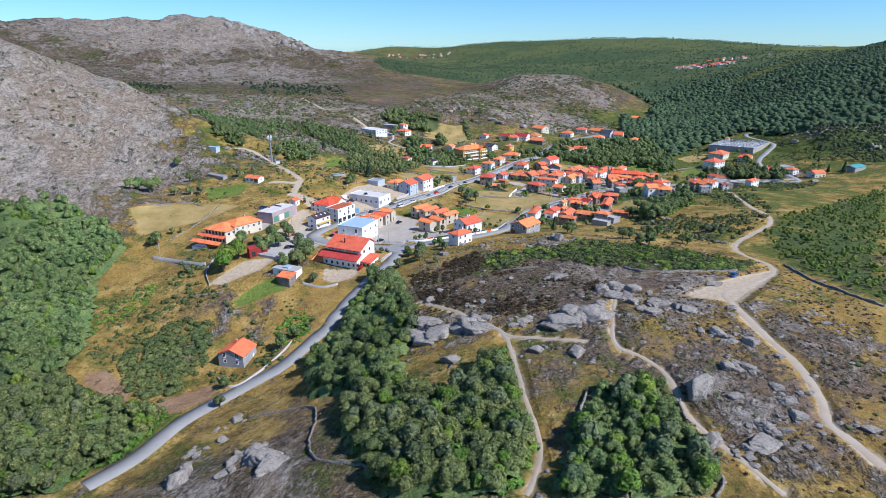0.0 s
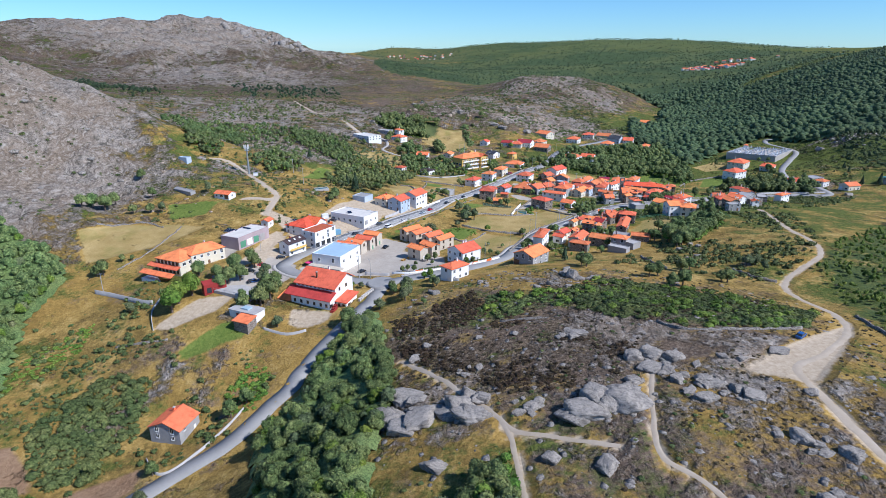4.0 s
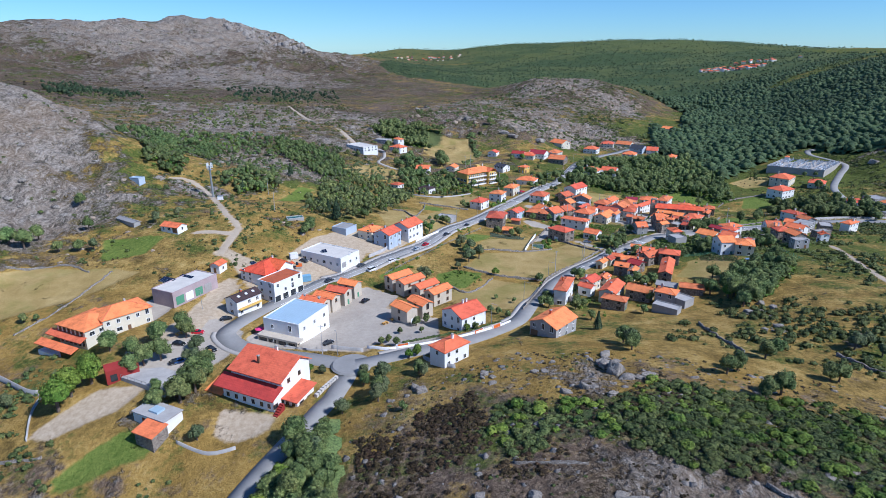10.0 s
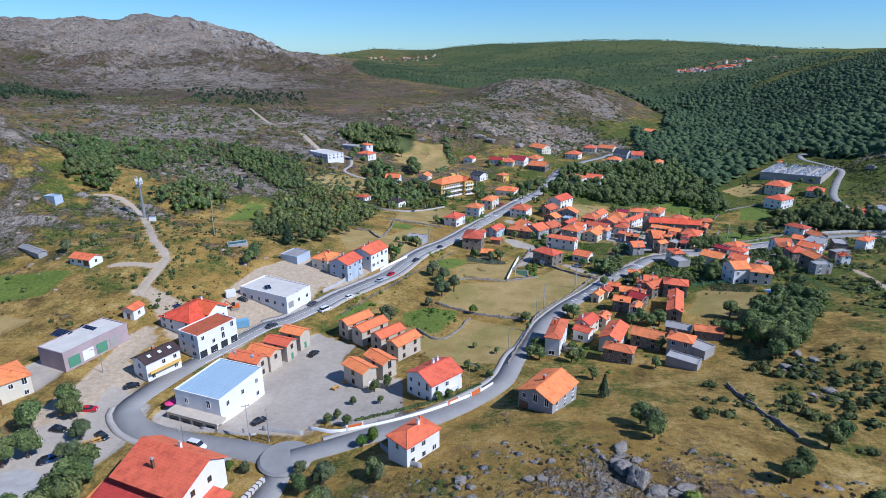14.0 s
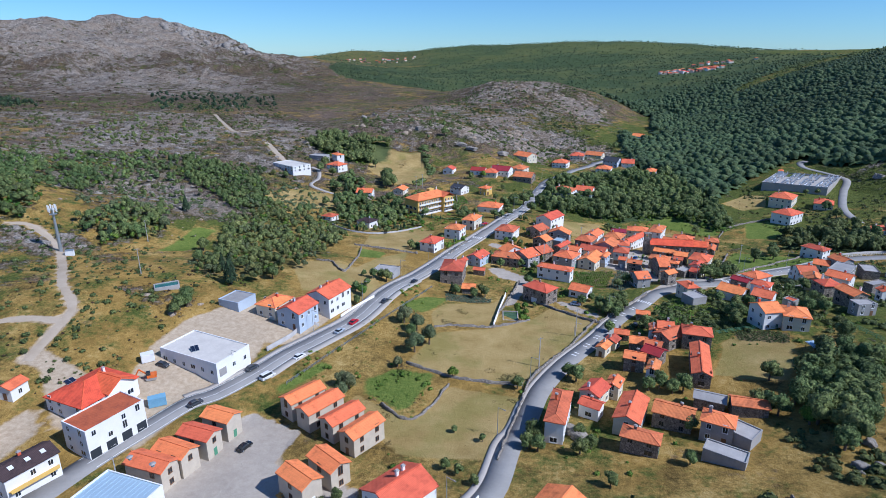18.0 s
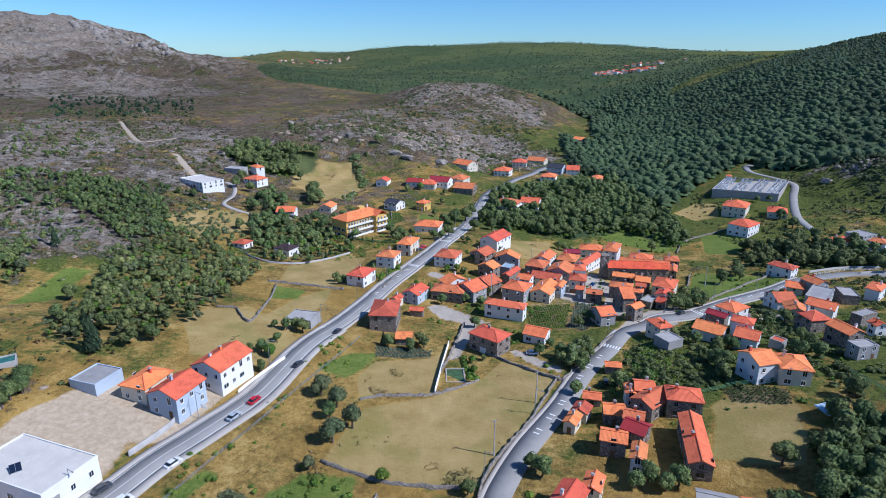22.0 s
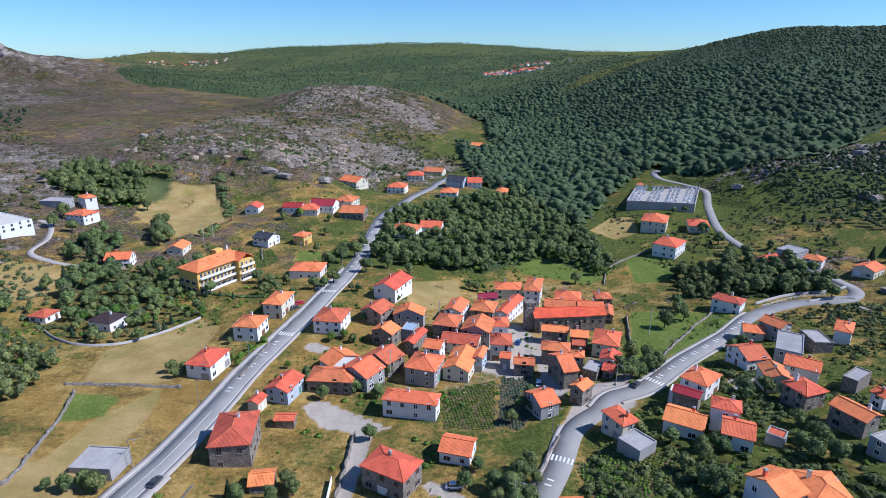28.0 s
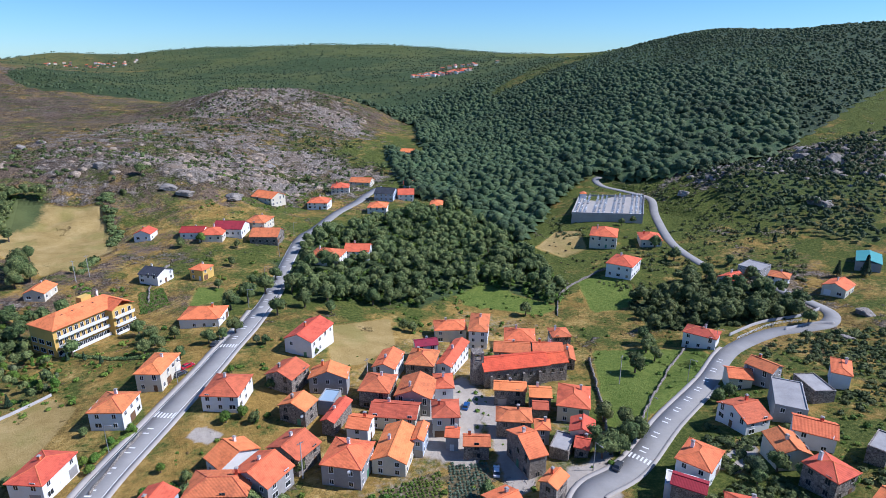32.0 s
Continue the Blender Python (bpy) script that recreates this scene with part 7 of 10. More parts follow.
def car(x, y, rz, colour, van=False):
    L, W, body, cabin, top = SHAPES[van]
    key = (colour, van)
    if key not in PAINTED:
        b, t = body.copy(), top.copy()
        b.materials.append(PAINTS[colour])
        t.materials.append(PAINTS[colour])
        PAINTED[key] = (b, t)
    b, t = PAINTED[key]
    z = ground(x, y)
    for P, zz, w, _ in LANE.values():
        d = np.hypot(P[:, 0] - x, P[:, 1] - y)
        if d.min() < w / 2 + 1:
            z = zz[d.argmin()] + 0.07
    e = thing("van" if van else "car", x, y, z, rz, f"{colour} {'van' if van else 'car'} parked on the village road", "van" if van else "car", "parked cars")
    bo = shared("body", b, e, Matrix.Identity(4))
    shared("window_band", cabin, e, Matrix.Identity(4))
    shared("roof", t, e, Matrix.Identity(4))
    for sx in (-0.3, 0.3):
        for sy in (-1, 1):
            w = shared("tyre", TYRE, e, Matrix.Translation((sx * L, sy * (W / 2 - 0.1), 0.31)))
            shared("rim", RIM, w, Matrix.Identity(4))
    for sy in (-0.6, 0.6):
        shared("headlight", LIGHT, bo, Matrix.Translation((L / 2 - 0.05, sy, 0.58)) @ Matrix.Rotation(math.pi / 2, 4, "Z"))


ROADWISE = 58
for x, y, rz, c, v in ((-19.8, 210.8, ROADWISE, "red", False), (-24.0, 203.5, ROADWISE, "silver", False), (-9.5, 230.4, ROADWISE, "dark grey", False), (-42.2, 175, 52, "white", True), (-34.8, 186.5, 52, "white", False),
                       (-94, 109, 10, "red", False), (-85, 98, -30, "black", False), (-96, 99, -10, "black", False), (-99, 94, -10, "silver", False), (-92, 88, 30, "black", False), (-91, 88.5, 30, "blue", False), (-89, 122, 30, "black", False), (-111, 132, -20, "black", False)):
    car(x, y, rz, c, v)
for x, y, rz, c, v in ((-48, 105, 50, "black", False), (-60, 94, -22, "white", True), (-59, 162, 48, "dark grey", False), (-41, 144, 60, "black", False), (2, 257, 62, "dark grey", False), (68, 237, -20, "white", False), (84, 213, 60, "dark grey", False),
                       (45.5, 361, 30, "red", False), (43, 357, 30, "dark grey", False), (55, 374, 60, "dark grey", False), (120, 309, 50, "blue", False), (138, 263, 30, "dark grey", False), (111, 276, 60, "white", False), (87, 3, 40, "blue", False), (-74, 179, -20, "dark grey", False), (-48, 180, 50, "dark grey", False), (-83, 168, 50, "white", True)):
    car(x, y, rz, c, v)


# ---- plants ----
def lump(seed, sub=1, cut=-0.45):
    """A leafy mass: an uneven ball open below, in triangles."""
    bm = bmesh.new()
    bmesh.ops.create_icosphere(bm, subdivisions=sub, radius=1)
    off = Vector((seed * 5.1, seed * 2.3, seed * 9.7))
    for v in bm.verts:
        v.co *= 1 + 0.30 * noise.noise(v.co * 1.3 + off) + 0.16 * noise.noise(v.co * 3.1 + off)
    bm.verts.ensure_lookup_table()
    V = np.array([v.co[:] for v in bm.verts])
    F = np.array([[v.index for v in f.verts] for f in bm.faces if f.calc_center_median().z > cut])
    bm.free()
    return V, F


def leaf_cloud(seed, lobes, leaves, size, radius, squash=0.85, spread=0.6, low=0.0, sub=1, cut=-0.45):
    """Corners and triangles of a crown: leafy masses on several lobes with sprays standing out of them; a tree of height about 1 at the origin."""
    r = np.random.RandomState(seed)
    V, F, cen, n0 = [], [], [], 0
    for k in range(lobes):
        a, q = 2 * math.pi * k / lobes + r.uniform(-0.5, 0.5), r.uniform(0.35, 1) * spread * radius
        cen.append((q * math.cos(a), q * math.sin(a), low + r.uniform(-0.3, 0.35) * radius * squash, radius * r.uniform(0.42, 0.66)))
    cen.append((0, 0, low + 0.3 * radius * squash, radius * (0.65 if lobes else 0.95)))
    per = max(1, leaves // len(cen))
    for i, (cx, cy, cz, cr) in enumerate(cen):
        lv, lf = lump(seed * 13 + i, sub, cut)
        V.append(np.array((cx, cy, cz)) + lv * cr * 0.93 * np.array((1, 1, squash)))
        F.append(lf + n0)
        n0 += len(lv)
        n = r.normal(size=(per, 3))
        n /= np.linalg.norm(n, axis=1)[:, None]
        n[:, 2] = np.where(n[:, 2] < -0.35, -n[:, 2], n[:, 2])
        c = np.array((cx, cy, cz)) + n * cr * r.uniform(0.85, 1.18, (per, 1)) * np.array((1, 1, squash))
        t = np.cross(n, r.normal(size=(per, 3)))
        t /= np.linalg.norm(t, axis=1)[:, None]
        b = np.cross(n, t)
        tilt = r.uniform(-0.6, 0.6, (per, 1))
        g = size * r.uniform(0.6, 1.4, (per, 1))
        V.append(np.stack([c - t * g - b * g * 0.7 + n * tilt * g, c + t * g - b * g * 0.6 - n * tilt * g * 0.6, c + b * g * 1.2 + n * tilt * g * 0.7], 1).reshape(-1, 3))
        F.append(np.arange(per * 3).reshape(-1, 3) + n0)
        n0 += per * 3
    return np.concatenate(V), np.concatenate(F)


def cone_cloud(seed, leaves, size):
    """A conifer: drooping sprays round a tapering height of 1."""
    r = np.random.RandomState(seed)
    h = r.uniform(0.08, 1, leaves) ** 0.8
    a = r.uniform(0, 2 * math.pi, leaves)
    q = (1 - h) * 0.27 * r.uniform(0.55, 1.1, leaves) + 0.012
    c = np.stack([q * np.cos(a), q * np.sin(a), h], -1)
    n = np.stack([np.cos(a), np.sin(a), np.full(leaves, 0.5)], -1)
    n /= np.linalg.norm(n, axis=1)[:, None]
    t = np.cross(n, (0, 0, 1.0)) + r.normal(size=(leaves, 3)) * 0.3
    b = np.cross(n, t)
    s = (size * r.uniform(0.6, 1.3, leaves))[:, None]
    V = np.stack([c - t * s - b * s, c + t * s - b * s * 0.8, c + b * s * 1.3], 1).reshape(-1, 3)
    return V, np.arange(len(V)).reshape(-1, 3)


def trunk_mesh(seed, h=1.0, r=0.035):
    bm = bmesh.new()
    rnd = random.Random(seed)
    cyl(bm, 0, 0, -0.06, h * 0.55, r * 1.25, r * 0.6, 7)
    for k in range(4):
        a, l = 2 * math.pi * k / 4 + rnd.uniform(-0.4, 0.4), rnd.uniform(0.2, 0.32)
        z0 = h * rnd.uniform(0.28, 0.48)
        p, q = Vector((0, 0, z0)), Vector((l * math.cos(a), l * math.sin(a), z0 + l * 0.9))
        s = Vector((-math.sin(a), math.cos(a), 0)) * r * 0.45
        u = Vector((0, 0, r * 0.5))
        v = [bm.verts.new(c) for c in (p - s, p + u, p + s, q)]
        for f in ((0, 1, 3), (1, 2, 3), (2, 0, 3)):
            bm.faces.new([v[i] for i in f])
    return as_mesh("trunk", bm, BARK)


TREES = {}
for key, mat, sets in (("oak", LEAF, ((11, 7), (12, 6), (13, 8))), ("olive", OLIVE, ((21, 5), (22, 6))), ("bright", BRIGHT, ((31, 6), (32, 7)))):
    TREES[key] = []
    for seed, lobes in sets:
        v, f = leaf_cloud(seed, lobes, 760, 0.030, 0.37, 1.05, 0.62, 0.5)
        TREES[key].append((trunk_mesh(seed), mesh_of("crown", v, f, [mat], smooth=True)))
TREES["pine"] = []
for seed in (41, 42):
    v, f = cone_cloud(seed, 900, 0.036)
    TREES["pine"].append((trunk_mesh(seed, 1.5, 0.02), mesh_of("crown", v, f, [PINE])))
WORDS = {"oak": "leafy dark green broadleaf tree with rounded crown", "olive": "grey-green tree with a loose crown", "bright": "fresh green tree with dense crown", "pine": "dark green conifer with pointed crown"}


def tree(x, y, h, key="oak", wide=1.0):
    rnd = random.Random(int(x * 31 + y * 17))
    t, c = rnd.choice(TREES[key])
    e = thing("tree", x, y, ground(x, y) - 0.05, rnd.uniform(0, 360), WORDS[key], "tree", "village trees")
    e.scale = (h * wide, h * wide, h)
    shared("trunk", t, e, Matrix.Identity(4))
    shared("crown", c, e, Matrix.Identity(4))


def scatter(poly, count, seed, gap=1.0):
    """Even-handed random places inside an outline."""
    r = np.random.RandomState(seed)
    p = np.array(poly, float)
    lo, hi = p.min(0), p.max(0)
    got = np.zeros((0, 2))
    while len(got) < count:
        q = r.uniform(lo, hi, (count * 3, 2))
        q = q[inside(poly, q[:, 0], q[:, 1], 0.5) > 0.5]
        got = np.vstack([got, q])
        if not len(q):
            break
    return got[:count]


ROADPTS = np.vstack([np.column_stack([P, np.full(len(P), width / 2)]) for name, width, mat, P, z in LANES])


def is_free(q, margin=2.5):
    """Which places lie off the roads, house plots and bare plots."""
    keep = np.ones(len(q), bool)
    for k in range(0, len(ROADPTS), 200):
        s = ROADPTS[k:k + 200]
        keep &= ~((np.hypot(q[:, None, 0] - s[None, :, 0], q[:, None, 1] - s[None, :, 1]) < s[None, :, 2] + margin).any(1))
    for x, y, r in SOLID:
        keep &= np.hypot(q[:, 0] - x, q[:, 1] - y) > r + margin * 0.3
    for p in BARE_PLOTS:
        keep &= inside(p, q[:, 0], q[:, 1], 1.0) < 0.5
    return keep


def free(q, margin=2.5):
    return q[is_free(q, margin)]


BARE_PLOTS = [SAND_CLEARING, SAND_SITE, SAND_YARD, SAND_PARK, SAND_SQUARE, SAND_CLINIC, SAND_LOT, SAND_TERRACE, EARTH_A, EARTH_B, SHOP_YARD, CAR_PARK, YARD_P, YARD_I, JUNCTION, HAY_B, HAY_C, HAY_UPPER, HAY_HOTEL, HAY_TOP]


def planting(name, q, sizes, templates, mat, label, category, seed=0, sink=0.04, tall=1.0, smooth=True):
    """Many plants in one mesh."""
    r = np.random.RandomState(seed)
    z = grounds(q[:, 0], q[:, 1])
    VV, FF, n0 = [], [], 0
    pick = r.randint(0, len(templates), len(q))
    for k, (tv, tf) in enumerate(templates):
        sel = np.where(pick == k)[0]
        if not len(sel):
            continue
        a = r.uniform(0, 2 * math.pi, len(sel))
        s = sizes[sel]
        ca, sa = np.cos(a)[:, None], np.sin(a)[:, None]
        X = (tv[None, :, 0] * ca - tv[None, :, 1] * sa) * s[:, None] + q[sel, 0][:, None]
        Y = (tv[None, :, 0] * sa + tv[None, :, 1] * ca) * s[:, None] + q[sel, 1][:, None]
        Z = tv[None, :, 2] * s[:, None] * tall * r.uniform(0.85, 1.2, (len(sel), 1)) + (z[sel] - sink * s)[:, None]
        VV.append(np.stack([X, Y, Z], -1).reshape(-1, 3))
        FF.append((tf[None] + (np.arange(len(sel)) * len(tv))[:, None, None] + n0).reshape(-1, tf.shape[1]))
        n0 += len(sel) * len(tv)
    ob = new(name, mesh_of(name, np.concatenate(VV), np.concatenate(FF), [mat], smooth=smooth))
    return tagged(ob, label, category, kind="stuff")


TREE_FAR = [leaf_cloud(55 + k, 0, 8, 0.06, 0.40, 0.95, 0.6, 0.45, 1, -0.3) for k in range(6)]
TREE_LOW = [leaf_cloud(51 + k, 1, 60, 0.055, 0.36, 0.9, 0.75, 0.5) for k in range(5)]
TREE_MID = [leaf_cloud(61 + k, 3, 150, 0.044, 0.36, 0.9, 0.7, 0.5) for k in range(5)]
TREE_NEAR = [leaf_cloud(91 + k, 4, 360, 0.033, 0.36, 0.95, 0.7, 0.5) for k in range(5)]
BUSH_NEAR = [leaf_cloud(171 + k, 0, 26, 0.11, 0.55, 0.55, 0.75, 0.12, 1, -0.1) for k in range(6)]
BUSH_LOW = [leaf_cloud(71 + k, 0, 16, 0.15, 0.55, 0.62, 0.6, 0.15, 1, 0.05) for k in range(6)]
PINE_LOW = [cone_cloud(81 + k, 60, 0.12) for k in range(3)]


def wood(poly, count, lo, hi, seed, mat=LEAF, near=True, label="dense mixed woodland of dark green broadleaf trees", margin=2.5):
    q = free(scatter(poly, count, seed), margin)
    s = np.random.RandomState(seed + 1).uniform(lo, hi, len(q))
    planting("woodland", q, s, TREE_NEAR if near == "close" else TREE_MID if near is True else TREE_LOW if near is False else TREE_FAR, mat, label, "woodland", seed, 0.04, 0.8 if near == "far" else 1.0)
    if (near is True or near == "close") and seed < 130:
        q = free(scatter(poly, int(count * 2.2), seed + 500), margin * 0.5)
        s = np.random.RandomState(seed + 2).uniform(1.2, 3.6, len(q))
        planting("undergrowth", q, s, BUSH_NEAR if near == "close" else BUSH_LOW, BROOM if seed % 2 else BRIGHT, "bushy green undergrowth among the trees", "shrubs", seed + 3, 0.08)


def canopy(poly, height, step, seed, mat, label):
    """The closed lower leaf layer of a wood, rolling between the single crowns."""
    p = np.array(poly, float)
    gx, gy = np.meshgrid(np.arange(p[:, 0].min(), p[:, 0].max(), step), np.arange(p[:, 1].min(), p[:, 1].max(), step))
    r = np.random.RandomState(seed)
    gx, gy = gx + r.uniform(-0.3, 0.3, gx.shape) * step, gy + r.uniform(-0.3, 0.3, gy.shape) * step
    cover = inside(poly, gx, gy, max(step * 1.5, height * 1.6))
    cover[cover > 0] *= is_free(np.column_stack([gx[cover > 0], gy[cover > 0]]), 1.5)
    z = grounds(gx.ravel(), gy.ravel()).reshape(gx.shape) + (height * (0.85 + 0.45 * rough(gx, gy, step * 4, seed, 3)) + 0.3) * np.clip(cover * 2 - 0.4, 0, 1) - 0.3
    ii = np.arange(gx.size).reshape(gx.shape)
    F = np.stack([ii[:-1, :-1], ii[:-1, 1:], ii[1:, 1:], ii[1:, :-1]], -1).reshape(-1, 4)
    F = F[(cover.ravel()[F] > 0.2).all(1)]
    used, F = np.unique(F, return_inverse=True)
    V = np.stack([gx, gy, z], -1).reshape(-1, 3)[used]
    tagged(new("woodland", mesh_of("woodland", V, F.reshape(-1, 4), [mat], smooth=True)), label, "woodland", kind="stuff")


canopy(WOOD_RAVINE, 4.6, 4, 401, WOODLAND, "closed dark green woodland in the ravine")
canopy(EAST_HILL, 1.5, 4.5, 402, WOODLAND, "low green woodland over the hillside")
canopy(VALLEY_FAR, 4.6, 7, 403, WOODLAND, "closed green woodland up the valley")
for k, (poly, height, mat) in enumerate(((WOOD_WEST, 4.2, LEAF), (WOOD_SOUTHWEST, 3.6, LEAF), (WOOD_MIDDLE, 3.4, LEAF), (WOOD_NEAR, 2.8, LEAF), (WOOD_PLATEAU, 1.5, LEAF))):
    canopy(poly, height, 2.2, 410 + k, mat, "dense green thicket under the trees")
wood(WOOD_WEST, 620, 3.5, 10, 101)
wood(WOOD_SOUTHWEST, 330, 3.5, 9, 102)
wood(WOOD_MIDDLE, 270, 3, 8.5, 103, LEAF, "close")
wood(WOOD_NEAR, 340, 2.5, 7.5, 104, LEAF, "close")
wood(WOOD_PLATEAU, 120, 2.2, 5.5, 105, LEAF, "close")
wood(WOOD_X, 130, 5, 9, 106)
for k, (grove, n) in enumerate(((GROVE_A, 330), (GROVE_B, 300), (GROVE_C, 95), (GROVE_D, 115), (GROVE_E, 290), (GROVE_F, 80))):
    wood(grove, n, 3.0, 8.0, 160 + 3 * k, LEAF, False, "green trees and tall bushes between granite slabs")
    wood(grove, n // 2, 2.5, 6.0, 161 + 3 * k, OLIVE, False, "grey-green willows among the trees")
    wood(grove, n // 2, 2.0, 5.0, 162 + 3 * k, BRIGHT, False, "fresh green bushes among the trees")
wood(WOOD_SLOPE, 120, 2.5, 6.5, 107, LEAF, False, label="scrubby green woodland on the slope")
wood(TREE_BELT, 130, 3.5, 8, 121, LEAF, False, label="belt of green trees between granite slabs")
wood(TREE_KNOT, 70, 4, 8, 122, LEAF, False, label="scattered green trees on the moor")
wood(WOOD_HOTEL, 150, 7, 12, 108)
wood(WOOD_HOTEL_LOW, 120, 5, 10, 109)
wood(WOOD_VALLEY, 560, 6, 11.5, 110, LEAF)
wood(WOOD_BRIDGE, 150, 6, 11, 111)
wood(WOOD_RAVINE, 7200, 7, 13, 112, WOODLAND, "far")
wood(WOOD_EASTSLOPE, 800, 3, 7, 113, WOODLAND, False)
wood(NORTHKNOLL, 260, 3, 7, 123, LEAF, False, "scattered green trees on the rocky knoll")
wood(PINES_WEST, 190, 6, 12, 114, PINE, False, "belt of dark pines below the range")
wood(PINES_NORTH, 150, 6, 11, 115, PINE, False, "belt of dark pines below the range")
wood(WOOD_FAR_EAST, 700, 1.5, 4.0, 116, BRIGHT, False, "bright green broom and bramble scrub")
wood(EAST_HILL, 11500, 3, 7, 117, WOODLAND, "far", "open green woodland on the far hillside")
wood(NORTH_SLOPE, 4000, 5, 11, 118, WOODLAND, "far", "distant green woodland below the range")
wood(VALLEY_FAR, 1700, 8, 14, 119, WOODLAND, "far")


def scrub(poly, count, lo, hi, seed, mat, label, tall=1.0, fine=None, clump=0.55):
    """Bushes that gather in drifts; clump 0 spreads them evenly."""
    q = free(scatter(poly, int(count * (1 + clump)), seed), 1.0)
    r = np.random.RandomState(seed + 1)
    if clump:
        drift = rough(q[:, 0], q[:, 1], 34, seed, 3) + 0.5 * rough(q[:, 0], q[:, 1], 9, seed + 3, 2)
        q = q[drift > r.uniform(-0.35, 0.35, len(q)) + 0.12 * clump]
    s = lo + (hi - lo) * r.uniform(0, 1, len(q)) ** 1.6
    planting("scrub", q, s, fine or BUSH_LOW, mat, label, "shrubs", seed, 0.1, tall)


RANGE_LOW = [(-1700, 1300), (-1100, 900), (-500, 800), (-250, 1100), (-250, 1900), (-600, 2350), (-1200, 1800)]
PLATEAU = [(-35, 60), (-25, 15), (-35, -30), (-20, -100), (60, -110), (110, -60), (120, 20), (95, 60), (50, 75), (10, 85)]
scrub(WOOD_SLOPE, 1500, 0.8, 3.2, 226, OLIVE, "grey-green scrub between the small trees")
scrub(SHRUB_BAND, 2400, 0.8, 3.0, 201, BROOM, "green broom and gorse on the slope", 0.9, BUSH_NEAR, 0.4)
scrub(SHRUB_BAND, 700, 0.5, 1.6, 230, HEATHER, "brown heather among the broom", 0.8, BUSH_NEAR, 0.3)
scrub(SHRUB_BAND, 260, 1.2, 3.6, 231, BRIGHT, "tall fresh green bushes among the broom", 1.0, BUSH_NEAR, 0.3)
scrub(PLATEAU, 3600, 0.35, 1.2, 202, HEATHER, "brown heather between granite slabs", 0.7, BUSH_NEAR)
scrub(PLATEAU, 800, 0.4, 1.5, 203, BROOM, "green broom among heather", 0.8, BUSH_NEAR)
WESTBANK = [(-70, 50), (-62, 20), (-85, -12), (-105, -20), (-160, 20), (-180, 75), (-140, 110), (-120, 75), (-95, 62)]
scrub(SHRUB_WEST, 420, 1.2, 4.2, 227, BROOM, "tall green brambles on the bank", 1.0, BUSH_NEAR, 0)
scrub(GREEN_LOW, 160, 0.8, 2.4, 228, BRIGHT, "fresh green brambles on the bank", 0.8, BUSH_NEAR, 0)
scrub(BANK_GREEN, 160, 0.8, 2.6, 229, BRIGHT, "fresh green scrub above the lane", 0.8, BUSH_NEAR, 0)
scrub(WESTBANK, 1300, 0.6, 2.8, 204, BROOM, "rough green scrub on the dry bank")
MASTHILL = [(-190, 160), (-110, 150), (-70, 200), (-60, 250), (-90, 330), (-190, 330), (-210, 240)]
scrub(MASTHILL, 1500, 0.5, 2.6, 205, BROOM, "green scrub among dry grass")
scrub(MASTHILL, 500, 0.5, 1.2, 206, HEATHER, "brown heather among dry grass")
scrub(NORTHKNOLL, 2200, 1.5, 5, 207, BROOM, "scattered green scrub on the rocky knoll")
EASTBANK = [(60, 90), (110, 60), (170, 120), (190, 190), (150, 200), (100, 150), (80, 130)]
scrub(EASTBANK, 1300, 0.7, 3.5, 208, BROOM, "scattered green bushes in dry pasture")
VILLAGE = [(40, 120), (110, 160), (200, 230), (230, 300), (180, 420), (110, 420), (40, 330), (20, 250), (60, 220), (30, 170)]
scrub(VILLAGE, 1100, 0.6, 2.2, 209, BRIGHT, "garden shrubs and vines between the houses")
WESTHEATH = [(-420, 420), (-200, 340), (-60, 460), (-80, 640), (-200, 900), (-420, 900), (-600, 700)]
scrub(WESTHEATH, 2600, 1.5, 4.5, 210, BROOM, "scattered green scrub on the moor")
scrub(WESTHEATH, 900, 1.0, 2.5, 211, HEATHER, "brown heather on the moor")
FIELD_EDGE = [(8, 482), (22, 540), (17, 592), (8, 592), (15, 541), (3, 482)]
scrub(FIELD_EDGE, 130, 2.5, 6.0, 241, LEAF, "tall dark bushes along the edge of the hay field", 0.9, BUSH_NEAR, 0)
CLIFFS = [(-380, 110), (-220, 130), (-205, 200), (-230, 330), (-330, 380), (-420, 250)]
scrub(CLIFFS, 700, 0.7, 3.0, 212, BROOM, "small bushes in the cracks of the cliffs")
scrub(EAST_HILL, 2600, 1.5, 4.5, 213, BROOM, "green broom between the trees of the hillside")
EAST_TOP = [(560, 1100), (800, 1150), (1050, 900), (1000, 640), (1300, 560), (1700, 800), (1500, 1300), (1000, 1500), (700, 1400)]
scrub(EAST_TOP, 2600, 3, 7, 214, BROOM, "low scrub over the far ridge")
wood(NORTH_TOP, 1900, 6, 12, 120, WOODLAND, "far", "woodland and scrub on the distant ridge")
scrub(RANGE_LOW, 1000, 2, 6, 215, HEATHER, "heather on the mountainside")
scrub(RANGE_LOW, 900, 2, 6, 216, BROOM, "green scrub on the mountainside")
FAR_EDGE = [(200, 40), (330, 250), (420, 330), (620, 420), (620, 200), (400, -60), (220, -120), (130, -30)]
scrub(FAR_EDGE, 4500, 1.0, 3.5, 217, BROOM, "green broom on the eastern moor")
VILLAGE_EAST = [(100, 200), (150, 190), (230, 230), (290, 280), (250, 300), (200, 280), (150, 255), (110, 240), (80, 210)]
scrub(VILLAGE_EAST, 2400, 0.8, 3.0, 218, BROOM, "overgrown green gardens between the houses")
scrub(VILLAGE_EAST, 350, 0.6, 1.8, 219, BRIGHT, "fresh green garden shrubs and vines")
